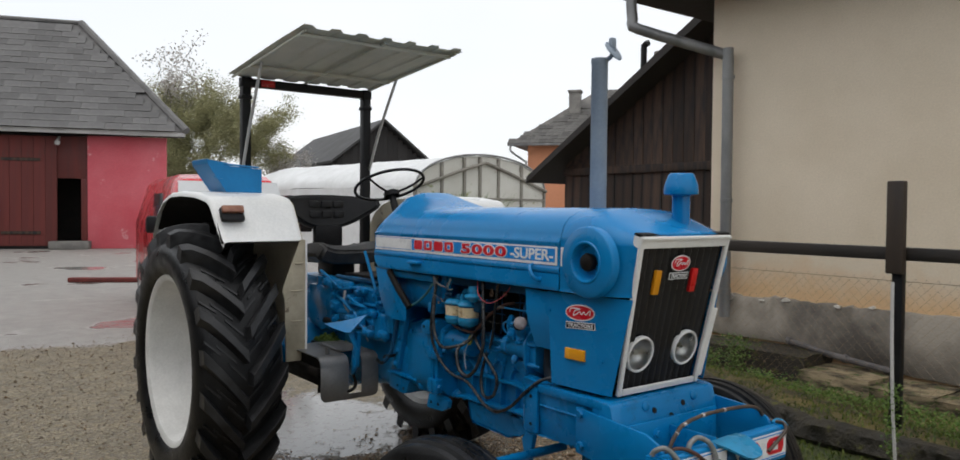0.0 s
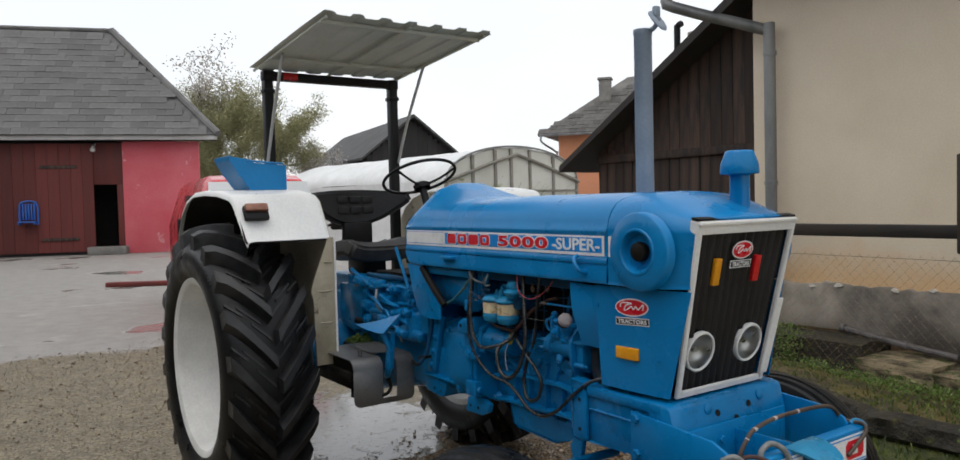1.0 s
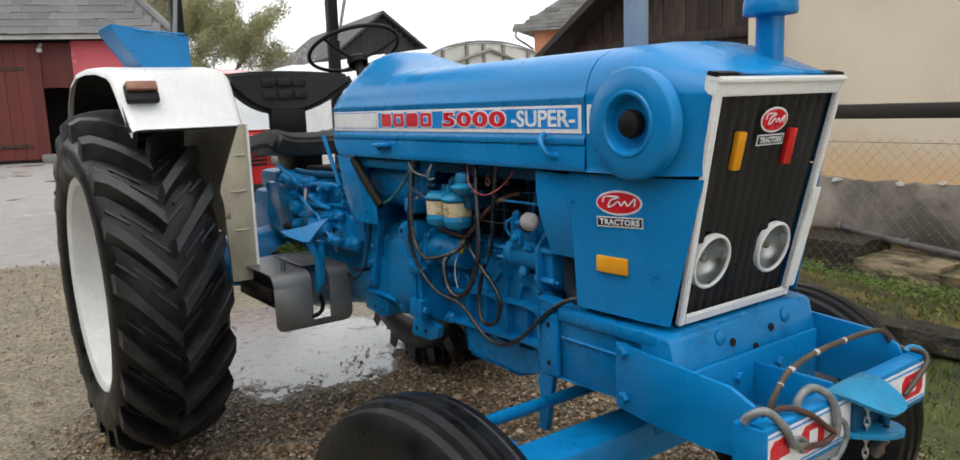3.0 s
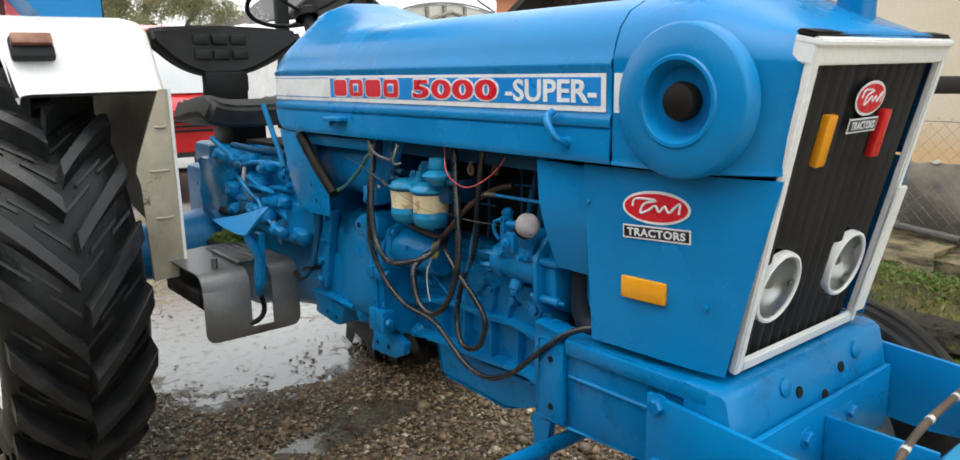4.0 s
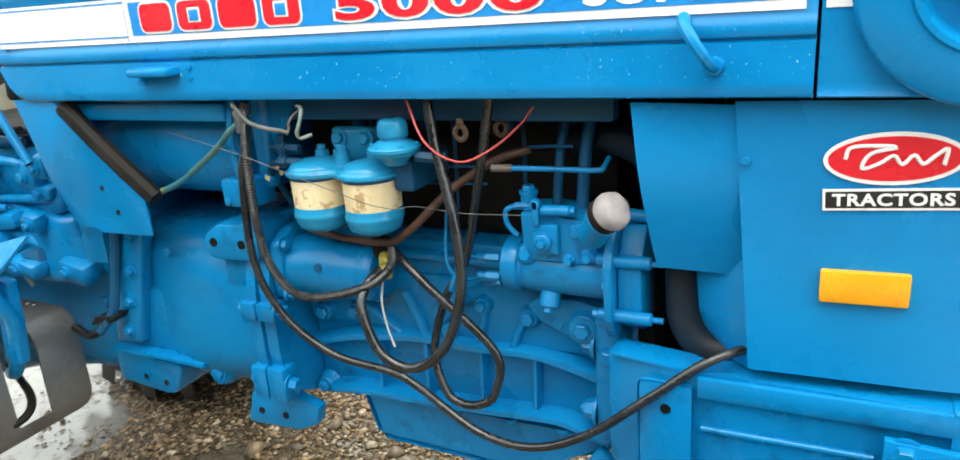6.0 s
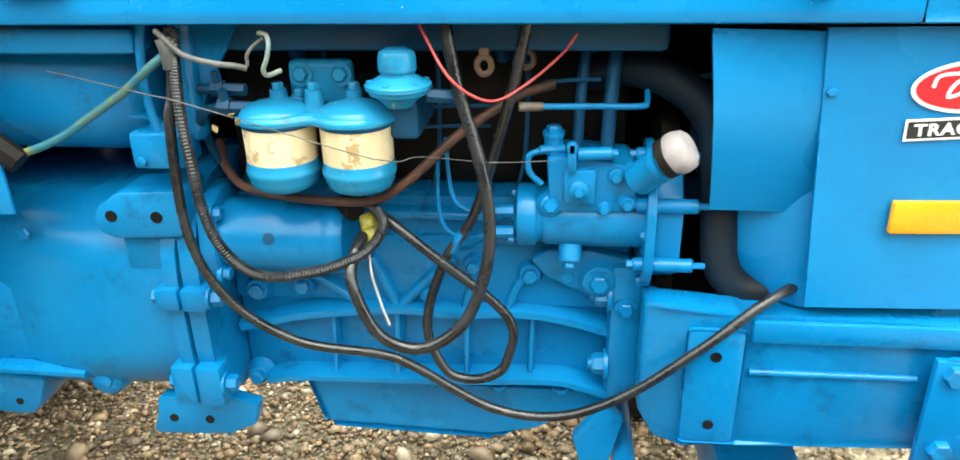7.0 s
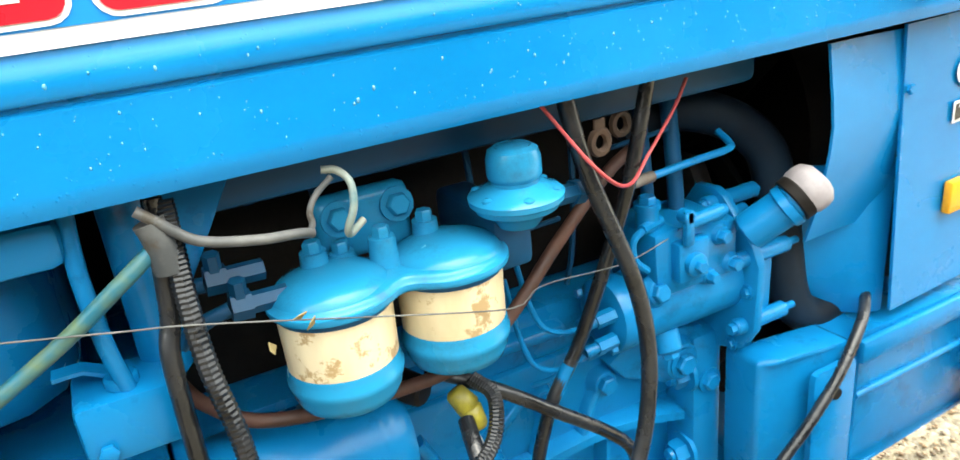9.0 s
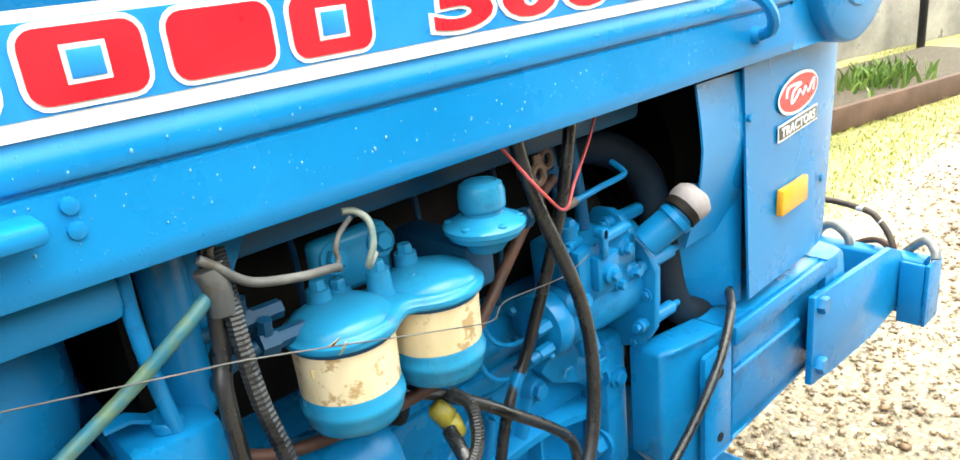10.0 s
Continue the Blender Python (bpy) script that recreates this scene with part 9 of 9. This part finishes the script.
# ---- stuff: gravel, grass, weeds ----
def scatter_stones(name, count, area, size, label, seed, z=0.0, mat_=PEBBLE):
    rng = np.random.default_rng(seed)
    base = np.array([(0, 0, 1), (0.9, 0, 0.1), (0.28, 0.85, 0.1), (-0.72, 0.53, 0.1), (-0.72, -0.53, 0.1), (0.28, -0.85, 0.1), (0, 0, -0.6)])
    tri = [(0, 1, 2), (0, 2, 3), (0, 3, 4), (0, 4, 5), (0, 5, 1), (6, 2, 1), (6, 3, 2), (6, 4, 3), (6, 5, 4), (6, 1, 5)]
    verts, faces = [], []
    x0, x1, y0, y1 = area
    for k in range(count):
        x, y = rng.uniform(x0, x1), rng.uniform(y0, y1)
        rim = min(x - x0, x1 - x, y - y0, y1 - y) + 0.5 * noise.noise(Vector((x * 1.3, y * 1.3, 7.0)))
        if rng.random() > rim / 0.5:
            continue
        d = math.hypot((x + 0.80) / 1.1, (y - 0.20) / 0.75) + 1.0 * noise.noise(Vector((x * 2.2, y * 2.2, 0.0)))
        if d < 0.95 and (rng.random() < 0.90 or noise.noise(Vector((x * 5.0, y * 5.0, 2.0))) < 0.12):
            continue
        s = size * rng.lognormal(0, 0.42)
        a = rng.uniform(0, 2 * math.pi)
        ca, sa = math.cos(a), math.sin(a)
        jit = base * rng.uniform(0.7, 1.25, (7, 3)) * np.array((s * rng.uniform(0.8, 1.5), s, s * rng.uniform(0.45, 0.8)))
        i = len(verts)
        for p in jit:
            verts.append((x + ca * p[0] - sa * p[1], y + sa * p[0] + ca * p[1], z + p[2] + s * 0.15))
        faces += [(a_ + i, b_ + i, c_ + i) for a_, b_, c_ in tri]
    me = bpy.data.meshes.new(name)
    me.from_pydata(verts, [], faces)
    me.materials.append(mat_)
    me.polygons.foreach_set("use_smooth", [True] * len(me.polygons))
    return tagged(new(name, me), label, "gravel", "", "stuff")


scatter_stones("gravel", 56000, (-0.5, 2.9, -1.3, 1.8), 0.0066, "coarse wet brown and cream gravel below the engine", 8, 0.0, PEBBLE_BRIGHTENED)
scatter_stones("stones", 700, (0.2, 2.6, -1.0, 1.3), 0.021, "larger pale wet stones lying in the gravel", 15, 0.0, PEBBLE_PALE)
scatter_stones("gravel", 24000, (-0.5, 3.4, -1.6, 1.5), 0.0062, "loose wet brown and cream gravel under the tractor", 5)
scatter_stones("gravel", 22000, (2.4, 7.6, -1.6, 0.85), 0.0062, "loose pale gravel ahead of the tractor", 6, 0.0, PEBBLE_PALE)
scatter_stones("gravel", 16000, (-5.9, 0.6, -4.4, 0.9), 0.0055, "fine loose gravel beside the rear wheel", 7, 0.0, PEBBLE_FINE)


def blades(name, count, place, h0, h1, mat_, label, seed, width=0.006):
    rng = np.random.default_rng(seed)
    verts, faces = [], []
    for k in range(count):
        x, y, z = place(rng)
        h = rng.uniform(h0, h1)
        a = rng.uniform(0, 2 * math.pi)
        dx, dy = math.cos(a) * width, math.sin(a) * width
        lx, ly = rng.normal(0, 0.35) * h, rng.normal(0, 0.35) * h
        i = len(verts)
        verts += [(x - dx, y - dy, z), (x + dx, y + dy, z), (x + lx * 0.4 + dx * 0.7, y + ly * 0.4 + dy * 0.7, z + h * 0.6), (x + lx * 0.4 - dx * 0.7, y + ly * 0.4 - dy * 0.7, z + h * 0.6), (x + lx, y + ly, z + h)]
        faces += [(i, i + 1, i + 2, i + 3), (i + 3, i + 2, i + 4)]
    me = bpy.data.meshes.new(name)
    me.from_pydata(verts, [], faces)
    me.materials.append(mat_)
    return tagged(new(name, me), label, "grass", "", "stuff")


def on_bank(rng):
    x, y = rng.uniform(-1.5, 6.2), rng.uniform(1.5, 4.15)
    return x, y, terrace_z(x, y) - 0.008


def on_strip(rng):
    y = rng.uniform(0.75, 2.6)
    return rng.uniform(5.0, 11.0), y, -0.008


blades("grass", 16000, on_bank, 0.01, 0.045, GRASS_MIX, "short yellow-green mossy grass along the bank", 11)
blades("grass", 9000, on_strip, 0.01, 0.04, GRASS_PALE, "yellowish moss and grass near the garden bed", 12)


def leafy(name, count, at, spread, height, label, seed):
    """A bushy weed: many small pointed leaves round thin leaning stems."""
    rng = np.random.default_rng(seed)
    verts, faces = [], []
    for k in range(count):
        f = rng.random() ** 0.7
        c = np.array(at) + np.array((rng.normal(0, spread) * (0.5 + f), rng.normal(0, spread * 0.5) * (0.5 + f), height * f))
        u = rng.normal(0, 1, 3)
        u[2] = abs(u[2]) * 0.4
        u = u / np.linalg.norm(u) * rng.uniform(0.010, 0.026)
        w = np.cross(u, rng.normal(0, 1, 3))
        w = w / (np.linalg.norm(w) + 1e-6) * rng.uniform(0.005, 0.010)
        i = len(verts)
        verts += [tuple(c), tuple(c + u * 0.5 + w), tuple(c + u), tuple(c + u * 0.5 - w)]
        faces.append((i, i + 1, i + 2, i + 3))
    me = bpy.data.meshes.new(name)
    me.from_pydata(verts, [], faces)
    me.materials.append(LEAF_GREEN)
    return tagged(new(name, me), label, "weed", "", "stuff")


WEEDS = ((0.17, 4.14, 0.04, 0.40, 0.075), (-0.10, 4.10, 0.04, 0.24, 0.11), (0.55, 4.02, 0.04, 0.13, 0.11), (0.88, 3.92, 0.04, 0.11, 0.10), (1.25, 3.90, 0.04, 0.10, 0.16),
         (1.60, 3.85, 0.04, 0.11, 0.16), (2.05, 3.75, 0.04, 0.10, 0.18), (2.50, 3.70, 0.04, 0.14, 0.18), (2.61, 1.99, 0.05, 0.66, 0.020), (2.47, 3.30, 0.11, 0.13, 0.12),
         (1.05, 4.05, 0.04, 0.07, 0.13), (1.42, 4.08, 0.04, 0.06, 0.13), (1.85, 4.02, 0.04, 0.08, 0.13), (2.30, 4.05, 0.04, 0.07, 0.13), (0.35, 3.70, 0.10, 0.06, 0.16), (2.95, 3.95, 0.04, 0.08, 0.16))
for k, (wx, wy, wz, wh, sp) in enumerate(WEEDS):
    leafy("weeds", int(30000 * wh * min(sp, 0.13)) + 60, (wx, wy, wz), sp, wh, "leafy green weeds at the foundation ledge", 20 + k)
blades("garden_plants", 260, lambda rng: (8.5 + rng.normal(0, 0.25), 1.78 + rng.normal(0, 0.13), 0.09), 0.06, 0.20, LEAF_GREEN, "young green plants in the garden bed", 30, 0.02)
blades("greenhouse_plants", 900, lambda rng: (-13.9 + rng.normal(0, 0.5), 10.6 + rng.normal(0, 0.4), 0.0), 0.8, 2.2, LEAF_GREEN, "green plants beside the greenhouse", 31, 0.05)

# ---- pieces of the setting ----
# foundation stones
stone_meshes, kerb_meshes = [], []
for k in range(12):
    bm = boxed((-0.5, -0.5, 0), (0.5, 0.5, 1), 0.0)
    bmesh.ops.subdivide_edges(bm, edges=bm.edges[:], cuts=2, use_grid_fill=True)
    for v in bm.verts:
        v.co += 0.07 * noise.noise_vector(v.co * 1.7 + Vector((k * 7, 0, 0))) + 0.035 * noise.noise_vector(v.co * 4.5 + Vector((0, k * 5, 0)))
        v.co.x *= 0.97
    if k < 6:
        stone_meshes.append(finish(bm, "stone", STONE, 45))
    else:
        kerb_meshes.append(finish(bm, "stone", KERB_STONE, 45))
for k, (x, w, h, dy) in enumerate(STONES):
    damp = -0.3 < x + w / 2 < 0.9
    ob = new("stone", (kerb_meshes if damp else stone_meshes)[k % 6])
    ob.parent = ledge
    ob.matrix_basis = Matrix.Translation((x + w / 2, 4.49 + dy + (0.06 if damp else 0.0), 0.0)) @ Matrix.Diagonal((w, 0.55, h, 1))

# planks of the shed's gable
plank_w = 0.19
plank_meshes = [finish(boxed((0, -0.012, 0), (plank_w - 0.008, 0.012, 1), 0.0), "plank", PLANK) for k in range(2)]
x = -5.05
k = 0
while x < -0.75:
    top = 2.10 + (x + plank_w + 5.56) / 4.66 * 2.73 - 0.03
    for z0, z1, d in ((0.0, 2.24, 0.0), (2.32, top, 0.012)):
        if z1 > z0:
            ob = new("plank", plank_meshes[k % 2])
            ob.parent = shed
            ob.matrix_basis = Matrix.Translation((x, SHED_Y + 0.012 + d + random.uniform(-0.006, 0.006), z0)) @ Matrix.Diagonal((1, 1, z1 - z0, 1))
    x += plank_w
    k += 1

# boards of the barn gate
board = finish(boxed((0, -0.02, 0), (0.385, 0.02, 1), 0.0), "board", RED_WOOD)
x = -14.0
while x < -4.9:
    ob = new("board", board)
    ob.parent = barn
    ob.matrix_basis = Matrix.Translation((x, -0.045 + random.uniform(-0.008, 0.008), 0.12)) @ Matrix.Diagonal((1, 1, 4.1, 1))
    x += 0.394
# boards of the dark barn's gable
board = finish(boxed((0, -0.02, 0), (0.29, 0.02, 1), 0.0), "board", PLANK_FAR)
x = -5.55
while x < -0.5:
    m_ = x + 0.15
    top = GH - 0.25 - (GH - EV) * abs(m_ + 2.9) / 3.1
    ob = new("board", board)
    ob.parent = dark_barn
    ob.matrix_basis = Matrix.Translation((x, -0.03 + random.uniform(-0.01, 0.01), 0.0)) @ Matrix.Diagonal((1, 1, top, 1))
    x += 0.30

# shingles: courses up the front slope and round the hipped end of the barn


def shingles(parent, p0, along_dir, up_dir, length, rise, course, width, mesh, left_cut, right_cut, lift=0.02, cap=300):
    """Lays courses on a slope; the cuts give how far each end draws in over the full rise."""
    a, u = Vector(along_dir).normalized(), Vector(up_dir).normalized()
    nrm = a.cross(u).normalized()
    rot = Matrix((a, u, nrm)).transposed().to_4x4()
    rows, singles, rest = int(rise / course), 0, []
    for r in range(rows):
        s0, s1 = left_cut * r / rows, length - right_cut * r / rows
        x = s0 + (width * 0.5 if r % 2 else 0.0)
        while x < s1 - width * 0.9:
            m = Matrix.Translation(Vector(p0) + a * x + u * (r * course) + nrm * (lift + random.uniform(0, 0.012))) @ rot @ pose(0, 0, 0, random.uniform(-3.4, -1.4), random.uniform(-0.6, 0.6), random.uniform(-1.1, 1.1))
            rest.append((x, m))
            x += width
    return rest


def lay(parent, placed, mesh, cap, name="shingle"):
    """The first ones as parts of their own, the others joined."""
    for m in placed[:cap]:
        ob = new(name, mesh)
        ob.parent = parent
        ob.matrix_basis = m
    if len(placed) > cap:
        vs, fs = [], []
        src = [v.co.copy() for v in mesh.vertices]
        pol = [tuple(p.vertices) for p in mesh.polygons]
        for m in placed[cap:]:
            i = len(vs)
            vs += [m @ v for v in src]
            fs += [tuple(q + i for q in p) for p in pol]
        me = bpy.data.meshes.new("shingles")
        me.from_pydata(vs, [], fs)
        me.materials.append(mesh.materials[0])
        ob = new("shingles", me)
        ob.parent = parent
        tagged(ob, kind="stuff")


sh_mesh = finish(boxed((0.004, -0.08, -0.013), (0.606, 0.42, 0.013), 0.0), "shingle", SLATE)
slope = Vector((0, ROOF_D + 0.8, RIDGE_H - 4.54))
front = shingles(barn_roof, (-15.0, -0.85, 4.52), (1, 0, 0), slope, 15.0, slope.length, 0.36, 0.61, sh_mesh, 0.0, 4.6)
front.sort(key=lambda q: -q[0])
lay(barn_roof, [m for x_, m in front], sh_mesh, 300)
tile_mesh = finish(boxed((0.005, -0.05, -0.015), (0.33, 0.36, 0.015), 0.0), "tile", SLATE_OLD)
up1 = Vector((0, 4.0, 2.78))
tiles = shingles(orange_roof, (-0.75, -0.66, 4.45), (1, 0, 0), up1, 7.0, up1.length, 0.30, 0.335, tile_mesh, 4.5, 0.0)
lay(orange_roof, [m for x_, m in tiles], tile_mesh, 150, "tile")
